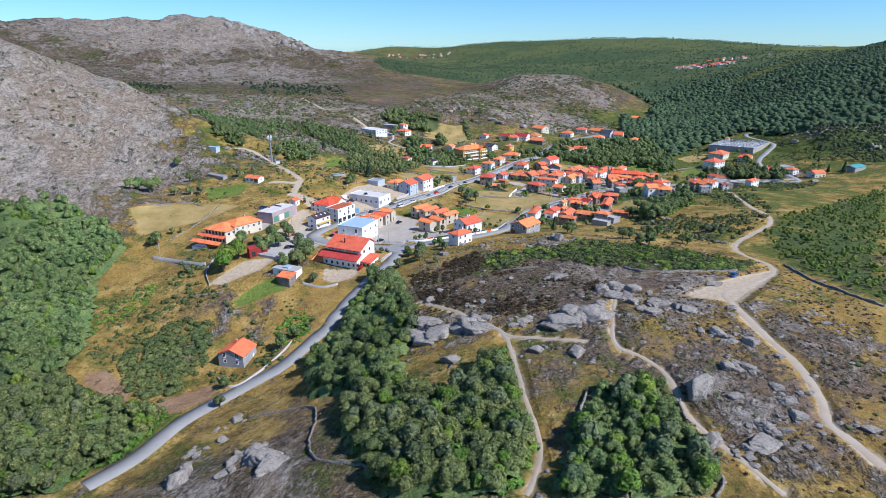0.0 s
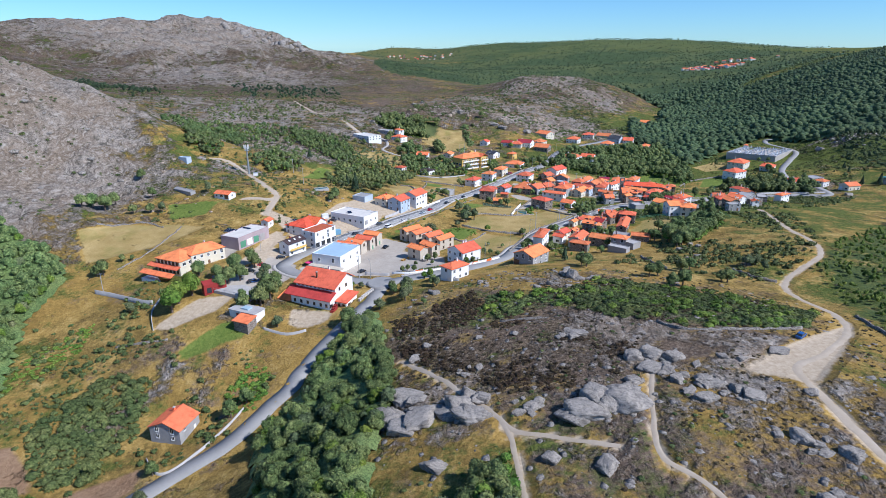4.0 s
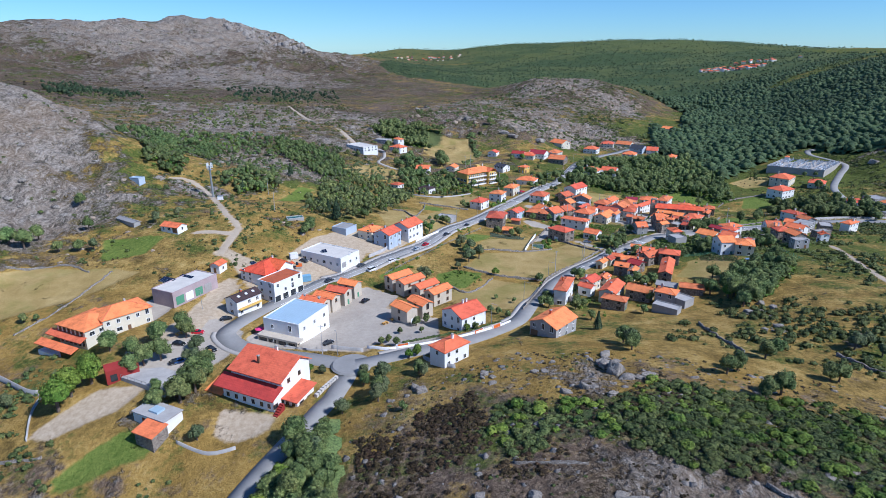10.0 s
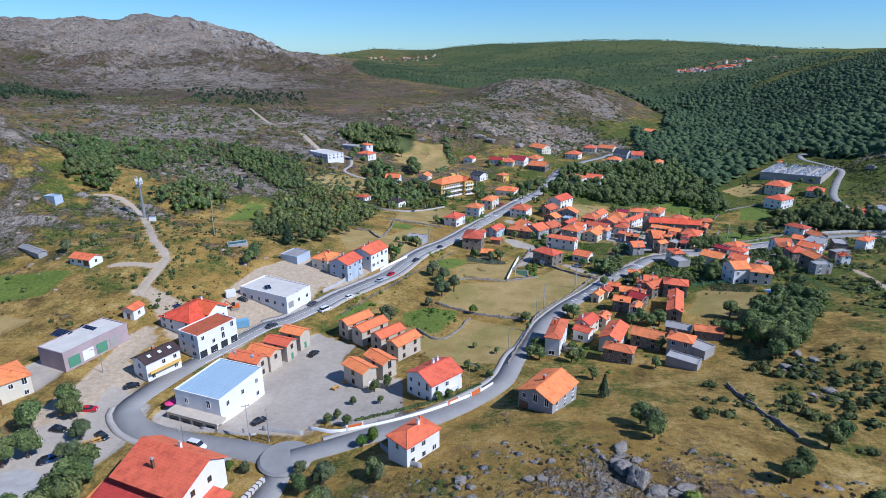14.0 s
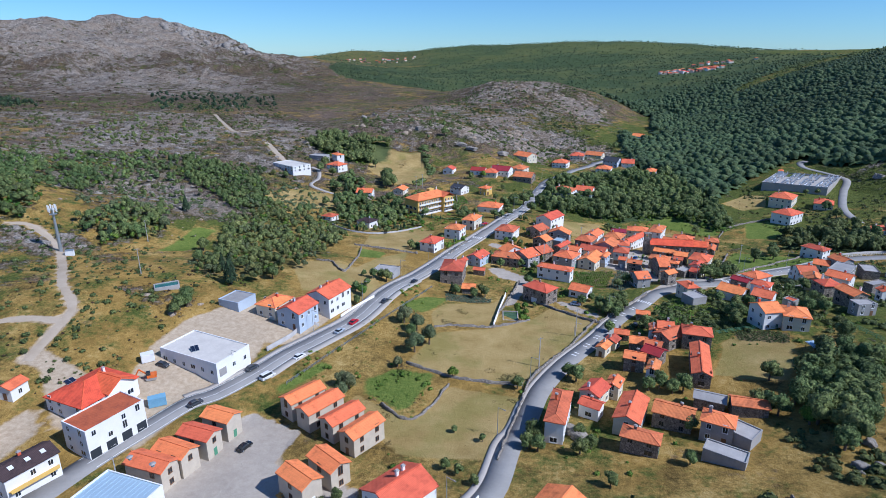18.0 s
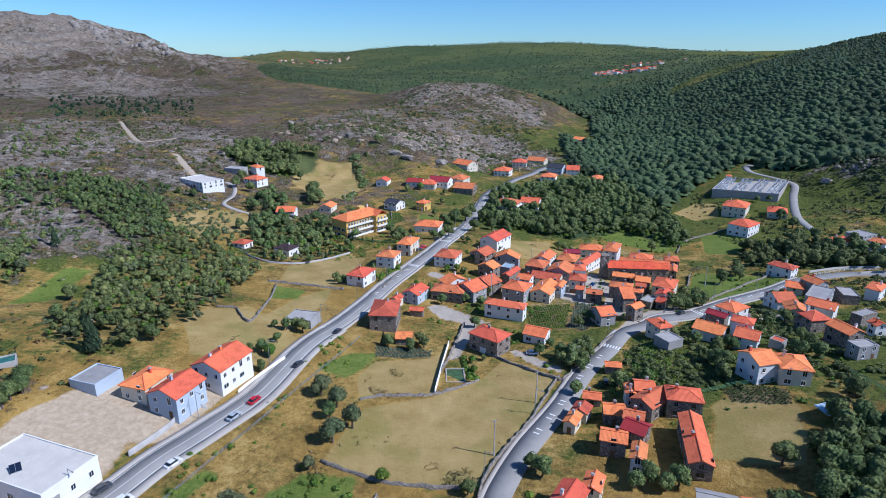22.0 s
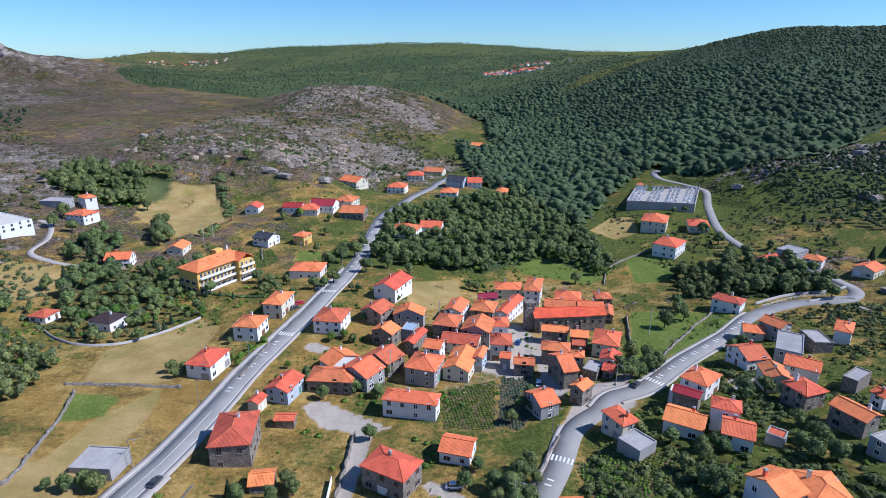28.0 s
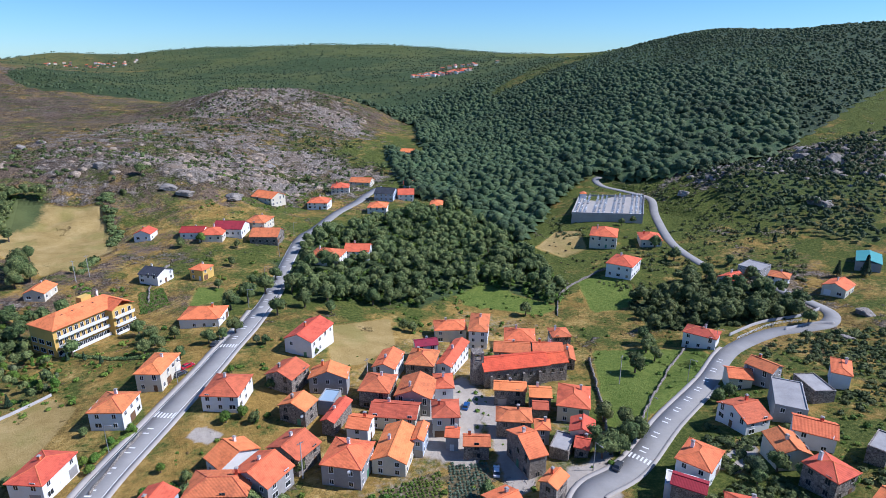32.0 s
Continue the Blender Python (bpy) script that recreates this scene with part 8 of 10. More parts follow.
NORTHSIDE = [(60, 420), (110, 430), (180, 520), (160, 620), (90, 640), (60, 540)]
scrub(NORTHSIDE, 420, 0.8, 2.6, 220, BRIGHT, "garden shrubs along the upper street")
HOTELSIDE = [(-60, 360), (10, 350), (40, 380), (50, 430), (10, 470), (-50, 440)]
scrub(HOTELSIDE, 420, 0.8, 2.6, 221, BRIGHT, "garden shrubs round the hotel")
ROADBANK = [(-30, 150), (0, 130), (10, 170), (-5, 185), (12, 260), (0, 262), (-15, 220), (-35, 190)]
scrub(ROADBANK, 260, 0.6, 2.0, 222, BRIGHT, "green brambles on the road bank")
CEMSIDE = [(230, 330), (300, 320), (420, 420), (400, 480), (330, 520), (290, 500), (235, 430)]
scrub(CEMSIDE, 1500, 0.7, 2.8, 223, BROOM, "green scrub round the cemetery meadows")
scrub(CEMSIDE, 300, 0.6, 1.6, 224, HEATHER, "brown heath round the cemetery meadows")
HEATHBANK = [(-30, 50), (-22, 15), (-7, 3), (4, -15), (29, -19), (43, 4), (50, 10), (41, 20), (24, 30), (5, 36), (0, 62)]
scrub(HEATHBANK, 5200, 0.5, 1.9, 225, HEATHER, "dense dark brown heather on the bank", 0.8, BUSH_NEAR, 0.3)
for k, (p, n) in enumerate(((WOOD_NEAR, 70), (WOOD_MIDDLE, 50), (WOOD_WEST, 110), (WOOD_SOUTHWEST, 60), (WOOD_PLATEAU, 30))):
    wood(p, n, 3, 8, 130 + 2 * k, BRIGHT, True, "fresh green trees scattered through the wood")
    wood(p, n // 2, 4, 9, 150 + 2 * k, OLIVE, True, "grey-green trees scattered through the wood")


# ---- rocks ----
def rock_shape(seed, sub=2, planes=8):
    """A weathered granite block: a rounded cube cut by joint planes, pitted and cracked; its foot is flat."""
    rnd = random.Random(seed * 77)
    turn = Matrix.Rotation(rnd.uniform(0, 1.5), 3, Vector((rnd.gauss(0, 1), rnd.gauss(0, 1), 2)).normalized())
    cuts = [(turn @ Vector(a), rnd.uniform(0.62, 0.92)) for a in ((1, 0, 0), (-1, 0, 0), (0, 1, 0), (0, -1, 0), (0, 0, 1))]
    for k in range(planes - 4):
        cuts.append((Vector((rnd.gauss(0, 1), rnd.gauss(0, 1), rnd.gauss(0.3, 0.6))).normalized(), rnd.uniform(0.72, 0.98)))
    bm = bmesh.new()
    bmesh.ops.create_icosphere(bm, subdivisions=sub, radius=1)
    off = Vector((seed * 7.3, seed * 3.1, seed * 1.7))
    for v in bm.verts:
        p = v.co.normalized()
        inv = sum(max(0.0, n.dot(p) / d) ** 22 for n, d in cuts) ** (1 / 22)
        r = min(1.25, 1 / max(inv, 0.5))
        crack = 1 - abs(noise.noise(p * 1.7 + off))
        r *= 1 + 0.07 * noise.noise(p * 2.3 + off) + 0.05 * noise.noise(p * 6.0 + off) - 0.16 * max(0.0, crack - 0.86) / 0.14
        q = p * r
        q.z = max(q.z, -0.45) * 0.85
        v.co = q
    bm.verts.ensure_lookup_table()
    V = np.array([v.co[:] for v in bm.verts])
    F = np.array([[v.index for v in f.verts] for f in bm.faces])
    bm.free()
    return V, F


ROCKS_LOW = [rock_shape(k, 1, 7) for k in range(1, 7)]
ROCKS_MID = [mesh_of("boulder", *rock_shape(k, 4, 8), [ROCK], smooth=True) for k in range(11, 21)]


def outcrop(poly, count, lo, hi, seed, mat, label, tall=0.7, every=False):
    q = free(scatter(poly, count, seed), 1.0)
    keep = np.clip(bare_rock(q[:, 0], q[:, 1]), 0, 1) > np.random.RandomState(seed + 5).uniform(0, 0.7, len(q))
    q = q if every else q[keep]
    s = lo + (hi - lo) * np.random.RandomState(seed + 1).uniform(0, 1, len(q)) ** 3
    planting("rock_outcrop", q, s, ROCKS_LOW, mat, label, "rocks", seed, 0.15, tall, False)


outcrop(CLIFFS, 260, 0.6, 3.2, 301, ROCK, "grey granite blocks on the cliff", 0.6)
outcrop(PLATEAU, 1600, 0.25, 1.7, 302, ROCK, "grey granite slabs on the plateau", 0.35, True)
outcrop(NORTHKNOLL, 1500, 0.8, 5.0, 303, PALEROCK, "bleached granite blocks on the knoll", 0.7)
outcrop(WESTHEATH, 1400, 1, 4.5, 304, ROCK, "granite blocks on the moor")
outcrop(MASTHILL, 500, 0.4, 2.2, 305, PALEROCK, "bleached stones on the bank")
outcrop(WOOD_EASTSLOPE, 500, 1, 5, 306, ROCK, "granite blocks on the wooded slope")


for k, (slab, n) in enumerate(((SLAB_A, 110), (SLAB_B, 110), (SLAB_C, 90), (SLAB_D, 90))):
    outcrop(slab, n, 0.6, 4.0, 320 + k, ROCK, "grey granite slabs on the open hillside", 0.35, True)
for k, (slab, n) in enumerate(((SLAB_E, 280), (SLAB_F, 260))):
    outcrop(slab, n, 0.8, 5.0, 330 + k, PALEROCK, "bleached granite blocks on the knoll", 0.55, True)
RANGE_TOP = [(-1250, 1750), (-1050, 2000), (-960, 2230), (-840, 2330), (-720, 2420), (-640, 2480), (-680, 2540), (-900, 2420), (-1100, 2200), (-1350, 1900)]
outcrop(RANGE_TOP, 420, 3, 10, 307, ROCK, "crags along the mountain crest", 0.7)
TOR_END = [(-800, 2260), (-680, 2180), (-560, 2010), (-440, 1880), (-470, 1850), (-600, 1940), (-720, 2080), (-840, 2180)]
outcrop(TOR_END, 150, 5, 17, 309, ROCK, "jagged granite tors at the end of the range", 1.2, True)
outcrop(HILLROCK_A, 45, 1.5, 6, 310, ROCK, "granite crag above the cemetery", 0.7, True)
outcrop(HILLROCK_B, 90, 1.5, 7, 311, ROCK, "granite crags on the wooded slope", 0.7, True)
RANGE_FACE = [(-1500, 1500), (-1100, 1300), (-600, 1500), (-350, 1900), (-600, 2400), (-950, 2200), (-1250, 1750)]
outcrop(RANGE_FACE, 260, 2, 12, 308, ROCK, "scattered granite blocks on the mountainside", 0.6)


def boulder(x, y, s, tall=0.9, turn=None):
    rnd = random.Random(int(x * 5 + y * 11))
    ob = new("boulder", rnd.choice(ROCKS_MID))
    ob.matrix_basis = pose(x, y, ground(x, y) + s * 0.02, rnd.uniform(-8, 8), rnd.uniform(-8, 8), rnd.uniform(0, 360)) @ Matrix.Diagonal((s * 1.25, s * rnd.uniform(0.8, 1.15), s * tall, 1))
    tagged(ob, "grey weathered granite boulder lying on the heath", "boulder", "granite boulders")


# ---- single trees ----
tree(-118.3, 69.3, 12.3, "bright")
tree(-114.1, 79.4, 11.2, "bright")
tree(-168.7, 111.7, 9.0, "oak")
tree(-138.5, 75.7, 5.6, "olive")
tree(-117.6, 96.4, 8.4, "oak")
tree(-108.7, 94.4, 6.7, "oak")
tree(-102.6, 99.3, 9.5, "oak")
tree(-98.5, 108.6, 9.0, "oak")
tree(-89.5, 68.5, 7.3, "oak")
tree(-83.4, 70.7, 10.1, "oak")
tree(-80.7, 74.8, 10.1, "oak")
tree(-80.5, 81.7, 7.8, "oak")
tree(-73.7, 57.9, 5.6, "olive")
tree(-84.4, 62.2, 3.4, "olive")
tree(-202.7, 179.9, 11.2, "oak")
tree(-209.5, 180.3, 10.1, "oak")
tree(-212.6, 175.3, 9.0, "oak")
tree(-200.8, 187.7, 9.0, "oak")
tree(-186.8, 179.2, 6.7, "oak")
tree(-187.1, 204.8, 7.8, "oak")
tree(-176.9, 179.5, 6.7, "oak")
tree(-170.9, 180.8, 6.7, "olive")
tree(-205.9, 230.8, 8.4, "oak")
tree(-154.5, 208.2, 6.7, "olive")
tree(-146.8, 216.7, 5.6, "olive")
tree(-136.4, 283.3, 7.8, "pine")
tree(-127.7, 290.2, 9.0, "oak")
tree(-133.6, 291.8, 7.8, "oak")
tree(-121.0, 306.2, 7.8, "olive")
tree(-119.8, 332.5, 9.0, "pine")
tree(-148.3, 287.1, 5.6, "oak")
tree(-31.7, 77.2, 5.6, "oak")
tree(-26.0, 65.7, 6.7, "olive")
tree(-24.8, 70.5, 5.6, "olive")
tree(-14.0, 76.0, 4.5, "olive")
tree(-35.7, 64.1, 5.6, "olive")
tree(-18.8, 59.1, 3.4, "oak")
tree(-160.6, 123.4, 3.4, "oak")
tree(-165.1, 122.6, 4.5, "oak")
tree(-32.5, 27.6, 7.8, "oak")
tree(-42.5, 35.4, 9.0, "oak")
tree(-42.1, 47.0, 9.0, "oak")
tree(-46.2, 54.7, 9.0, "oak")
tree(-37.6, 39.6, 7.8, "oak")
tree(-43.7, 28.7, 7.8, "oak")
tree(-38.6, 52.7, 6.7, "oak")
tree(-30.3, 23.2, 6.7, "oak")
tree(46.3, 80.5, 6.7, "oak")
tree(104.1, 129.4, 10.1, "oak")
tree(109.8, 134.9, 9.0, "oak")
tree(101.0, 127.3, 7.8, "oak")
tree(95.1, 63.0, 6.7, "oak")
tree(92.8, 63.1, 5.6, "oak")
tree(112.3, 83.4, 6.7, "olive")
tree(117.0, 85.4, 5.6, "olive")
tree(117.2, 78.8, 4.5, "olive")
tree(18.5, 142.7, 2.7, "oak")
tree(11.8, 147.7, 2.5, "oak")
tree(43.2, 107.8, 6.7, "pine")
tree(44.4, 121.9, 4.5, "oak")
tree(93.7, 150.4, 6.7, "oak")
tree(104.7, 163.1, 7.8, "oak")
tree(-95.7, 104.2, 7.8, "oak")
tree(-86.1, 88.7, 6.2, "olive")
tree(-88.5, 88.6, 5.6, "olive")
tree(-49.4, 85.3, 3.4, "bright")
tree(-45.4, 84.6, 3.4, "olive")
tree(-19.4, 91.1, 3.9, "bright")
tree(-17.0, 92.6, 4.5, "bright")
tree(-24.3, 100.3, 3.6, "oak")
tree(-27.4, 104.3, 3.4, "oak")
tree(-29.6, 102.8, 3.4, "oak")
tree(8.5, 131.8, 3.6, "oak")
tree(11.3, 129.4, 3.4, "oak")
tree(-1.0, 110.1, 3.4, "bright")
tree(2.0, 111.5, 3.4, "oak")
tree(14.5, 124.8, 3.4, "oak")
tree(-18.9, 118.7, 4.5, "oak")
tree(-15.5, 121.4, 4.5, "oak")
tree(-16.6, 111.0, 2.8, "oak")
tree(-24.2, 112.0, 2.8, "oak")
tree(-17.6, 169.7, 6.2, "olive")
tree(-19.3, 166.0, 5.6, "olive")
tree(47.5, 84.5, 6.7, "olive")
tree(-32.6, 82.9, 4.5, "olive")
tree(-78.1, 212.7, 6.7, "oak")
tree(-79.8, 206.5, 5.6, "oak")
tree(31.9, 144.2, 6.2, "oak")
tree(29.3, 139.4, 5.6, "oak")
tree(43.6, 143.8, 4.5, "oak")
tree(1.7, 192.2, 8.4, "olive")
tree(6.8, 197.7, 8.4, "olive")
tree(13.2, 176.3, 4.5, "bright")
tree(32.2, 169.7, 5.0, "oak")
tree(-19.7, 171.7, 5.6, "olive")
tree(-3.7, 182.7, 4.5, "olive")
tree(-17.7, 247.8, 4.5, "oak")
tree(-20.3, 228.9, 4.5, "oak")
tree(-79.4, 209.8, 6.7, "oak")
tree(-79.4, 217.2, 6.7, "oak")
tree(-69.2, 235.8, 12.3, "pine")
tree(-76.8, 250.2, 7.8, "pine")
tree(-18.1, 470.5, 10.1, "oak")
tree(-17.2, 505.6, 9.0, "oak")
tree(-30.5, 539.2, 9.0, "oak")
tree(31.7, 138.2, 5.6, "oak")
tree(41.5, 135.8, 5.6, "oak")
tree(44.9, 138.1, 4.5, "oak")
tree(50.9, 173.4, 6.7, "oak")
tree(49.2, 176.4, 5.6, "oak")
tree(71.7, 142.3, 5.6, "oak")
tree(76.0, 162.4, 5.6, "oak")
tree(73.6, 166.0, 6.7, "oak")
tree(79.5, 163.2, 6.7, "oak")
tree(70.0, 165.0, 5.6, "oak")
tree(65.4, 128.6, 4.5, "oak")
tree(96.6, 145.5, 7.8, "oak")
tree(95.8, 148.6, 6.7, "oak")
tree(103.4, 149.2, 7.8, "oak")
tree(101.0, 139.6, 7.8, "bright")
tree(116.2, 203.3, 6.7, "oak")
tree(119.6, 214.7, 5.6, "oak")
tree(79.3, 221.2, 5.6, "oak")
tree(77.2, 224.3, 6.7, "oak")
tree(74.9, 227.3, 5.6, "oak")
tree(86.2, 231.3, 4.5, "oak")
tree(128.8, 225.2, 5.6, "oak")
tree(195.1, 307.7, 6.7, "oak")
tree(-17.3, 477.5, 13.4, "oak")
tree(-15.5, 257.8, 5.6, "oak")
tree(-12.3, 259.2, 5.6, "oak")
tree(-10.0, 257.3, 6.7, "oak")
tree(-19.8, 259.4, 3.4, "oak")
tree(17.9, 248.8, 5.0, "pine")
tree(19.3, 247.4, 5.6, "oak")
tree(31.8, 246.4, 5.6, "oak")
tree(30.7, 249.9, 5.6, "oak")
tree(-25.1, 240.3, 3.4, "oak")
tree(-21.6, 239.9, 5.6, "oak")
tree(-18.9, 237.8, 5.6, "bright")
tree(1.3, 313.6, 4.5, "oak")
tree(4.0, 317.9, 3.9, "oak")
tree(19.2, 320.6, 3.4, "bright")
tree(24.8, 327.1, 3.4, "bright")
tree(29.5, 331.3, 3.4, "bright")
tree(41.6, 303.5, 4.5, "oak")
tree(54.4, 289.0, 5.6, "oak")
tree(60.6, 294.5, 6.2, "oak")
tree(46.2, 233.2, 3.4, "bright")
tree(45.3, 226.1, 3.4, "bright")
tree(42.6, 220.2, 3.4, "bright")
tree(50.3, 234.7, 2.8, "oak")
tree(75.8, 241.5, 4.5, "oak")
tree(70.3, 235.9, 5.6, "oak")
tree(76.3, 232.4, 6.7, "oak")
tree(78.8, 228.7, 7.8, "oak")
tree(82.9, 232.4, 7.8, "oak")
tree(86.9, 235.6, 6.7, "oak")
tree(81.1, 225.1, 6.7, "oak")
tree(98.4, 263.7, 5.6, "oak")
tree(92.6, 257.7, 5.6, "oak")
tree(119.9, 237.8, 5.6, "oak")
tree(125.0, 231.5, 5.6, "oak")
tree(126.6, 221.8, 6.2, "oak")
tree(122.0, 210.9, 6.7, "oak")
tree(120.7, 213.3, 6.7, "oak")
tree(118.7, 208.8, 5.6, "oak")
tree(149.9, 215.8, 5.6, "oak")
tree(148.5, 210.9, 6.7, "oak")
tree(155.1, 213.5, 5.6, "oak")
tree(152.5, 276.4, 7.8, "oak")
tree(142.8, 267.7, 6.7, "oak")
tree(198.1, 314.9, 6.7, "oak")
tree(-92.9, 462.3, 6.7, "oak")
tree(-102.4, 463.9, 5.6, "oak")
tree(-54.9, 454.5, 7.8, "oak")
tree(-47.4, 451.4, 7.8, "pine")
tree(-43.5, 475.6, 6.7, "oak")
tree(-65.3, 389.0, 7.8, "oak")
tree(-69.6, 384.6, 6.7, "oak")
tree(-52.0, 421.4, 7.8, "pine")
tree(-46.9, 413.7, 6.7, "pine")
tree(-31.9, 426.8, 6.7, "oak")
tree(-15.7, 370.4, 6.7, "olive")
tree(-18.5, 375.3, 6.7, "bright")
tree(-13.0, 366.4, 5.6, "bright")
tree(-9.2, 361.5, 4.5, "pine")
tree(-5.4, 356.7, 4.5, "pine")
tree(-3.5, 363.2, 4.5, "pine")
tree(-31.3, 354.3, 4.5, "pine")
tree(-36.2, 358.7, 4.5, "pine")
tree(-27.0, 353.9, 4.5, "pine")
tree(32.8, 379.4, 6.7, "oak")
tree(38.2, 380.3, 5.6, "oak")
tree(43.7, 368.5, 5.6, "oak")
tree(72.1, 467.8, 5.6, "oak")
tree(88.6, 442.3, 7.8, "oak")
tree(77.5, 438.1, 6.7, "oak")
tree(92.8, 430.6, 7.8, "oak")
tree(151.8, 270.3, 7.8, "oak")
tree(148.1, 270.6, 7.8, "oak")
tree(140.2, 268.1, 8.4, "oak")
tree(137.2, 267.9, 7.8, "oak")
tree(200.8, 317.1, 7.3, "oak")
tree(107.6, 457.8, 10.1, "oak")
tree(115.8, 455.7, 10.1, "oak")
tree(111.8, 416.8, 11.2, "oak")
tree(104.2, 407.9, 10.1, "oak")
tree(119.5, 407.5, 9.0, "oak")
tree(122.4, 400.6, 9.0, "oak")
tree(129.6, 398.9, 9.0, "oak")
tree(97.4, 420.7, 10.1, "oak")
tree(181.9, 369.9, 7.8, "oak")
tree(128.1, 369.7, 5.6, "oak")
tree(125.5, 372.3, 5.6, "oak")
tree(35.1, 367.8, 5.6, "oak")
tree(38.5, 370.2, 5.6, "oak")
tree(42.7, 388.6, 5.6, "oak")
tree(36.1, 385.0, 5.6, "oak")
tree(31.5, 391.1, 4.5, "oak")
tree(53.3, 375.9, 6.7, "oak")
tree(58.2, 377.9, 5.6, "oak")
tree(7.8, 369.1, 4.5, "bright")
tree(1.2, 373.2, 3.9, "bright")
tree(-1.9, 379.1, 3.9, "bright")
tree(-4.7, 382.8, 3.9, "bright")
tree(4.0, 369.4, 3.9, "bright")
tree(-9.1, 390.8, 4.5, "bright")
tree(8.6, 391.1, 3.4, "pine")
tree(14.0, 387.7, 3.4, "pine")
tree(19.5, 381.1, 3.4, "pine")
tree(18.1, 334.9, 3.4, "oak")
tree(21.6, 321.3, 3.4, "bright")
tree(20.7, 316.6, 3.4, "bright")
tree(57.8, 351.2, 3.4, "bright")
tree(68.4, 368.2, 4.5, "olive")
tree(71.2, 367.6, 4.5, "oak")
tree(53.0, 325.2, 4.5, "bright")
tree(57.6, 326.1, 4.5, "bright")
tree(60.1, 322.2, 4.5, "oak")
tree(67.6, 337.9, 4.5, "oak")
tree(85.9, 355.0, 3.4, "oak")
tree(188.0, 275.4, 5.6, "oak")
tree(193.4, 275.9, 5.6, "oak")
tree(159.4, 241.2, 4.5, "oak")
tree(173.9, 230.1, 5.6, "bright")
tree(266.3, 709.4, 9.0, "oak")
tree(247.0, 721.2, 10.1, "oak")
tree(-18.4, 484.9, 12.3, "oak")
tree(-13.2, 477.1, 11.2, "oak")
tree(2.8, 482.8, 4.5, "oak")
tree(105.1, 507.5, 5.6, "oak")
tree(77.9, 491.3, 5.6, "oak")
tree(34.6, 610.1, 10.1, "oak")
tree(324.5, 324.8, 7.8, "pine")
tree(333.4, 317.6, 10.1, "pine")
tree(270.3, 308.9, 6.7, "oak")
tree(330.0, 354.3, 5.6, "oak")
tree(347.8, 384.5, 6.7, "pine")
tree(343.3, 370.6, 5.6, "pine")
tree(302.2, 444.5, 5.6, "oak")
tree(312.1, 445.2, 5.6, "oak")
tree(300.6, 363.8, 6.7, "oak")
tree(-70.6, 512.9, 10.1, "oak")
tree(-71.6, 494.2, 9.0, "oak")
tree(-61.4, 486.8, 9.0, "oak")
tree(-19.3, 494.1, 12.3, "oak")
tree(-57.1, 412.5, 7.8, "oak")
tree(-47.1, 402.9, 7.8, "olive")
tree(-38.7, 399.3, 6.7, "oak")
tree(-25.1, 378.4, 6.7, "bright")
tree(-20.3, 371.7, 5.6, "pine")
tree(-15.4, 364.0, 5.6, "oak")
tree(-35.7, 375.9, 5.6, "bright")
tree(-10.4, 383.2, 6.7, "oak")
tree(10.0, 393.4, 7.8, "oak")
tree(30.8, 400.0, 7.8, "oak")
tree(35.1, 389.6, 7.8, "oak")
tree(37.2, 366.4, 6.7, "oak")
tree(64.5, 409.8, 10.1, "oak")
tree(72.4, 417.1, 11.2, "oak")
tree(80.9, 425.2, 11.2, "oak")
tree(80.6, 395.5, 9.0, "oak")
tree(62.9, 381.8, 7.8, "oak")
tree(92.1, 422.8, 10.1, "oak")
tree(93.2, 403.1, 9.0, "oak")
tree(101.9, 394.0, 6.7, "oak")
tree(50.9, 501.2, 6.7, "oak")
tree(61.2, 503.6, 6.7, "bright")
tree(62.9, 439.6, 5.6, "oak")
tree(66.8, 296.6, 5.6, "oak")
tree(51.0, 305.4, 4.5, "oak")
tree(55.8, 293.9, 5.6, "oak")
tree(36.1, 310.2, 3.4, "bright")
tree(32.2, 302.0, 3.4, "bright")
tree(0.6, 317.5, 5.6, "oak")
tree(60.5, 284.6, 5.6, "oak")
tree(103.8, 268.6, 5.6, "oak")
tree(100.8, 261.2, 4.5, "olive")
tree(150.8, 283.1, 7.8, "oak")
tree(139.5, 273.9, 7.8, "oak")
tree(182.5, 304.0, 9.0, "oak")
tree(203.6, 322.1, 7.8, "oak")
tree(264.2, 355.6, 10.1, "oak")
tree(277.1, 357.4, 10.1, "oak")
tree(263.6, 337.5, 9.0, "oak")
tree(275.5, 338.6, 10.1, "oak")
tree(261.8, 320.2, 9.0, "oak")
tree(279.8, 326.7, 9.0, "oak")
tree(273.3, 312.7, 7.8, "oak")
tree(267.1, 299.8, 7.8, "oak")
tree(291.6, 405.6, 9.0, "oak")
tree(284.6, 384.7, 9.0, "oak")
tree(220.9, 436.1, 7.8, "oak")
tree(211.7, 397.8, 6.7, "oak")
tree(235.3, 466.9, 9.0, "oak")
tree(209.9, 451.5, 9.0, "oak")
tree(162.3, 243.9, 5.6, "olive")
tree(168.5, 236.7, 5.6, "oak")
tree(159.0, 224.2, 5.6, "oak")
tree(137.1, 234.1, 5.6, "oak")
tree(132.5, 222.6, 5.6, "oak")
tree(86.0, 208.7, 6.7, "oak")
tree(86.7, 203.3, 6.7, "oak")
tree(94.9, 209.3, 5.6, "oak")
tree(72.4, 208.2, 5.6, "oak")
tree(53.3, 263.3, 5.6, "oak")
tree(44.6, 288.3, 5.6, "oak")
tree(41.2, 296.7, 5.6, "oak")
tree(26.7, 244.6, 5.6, "oak")
tree(132.6, 224.9, 5.6, "oak")
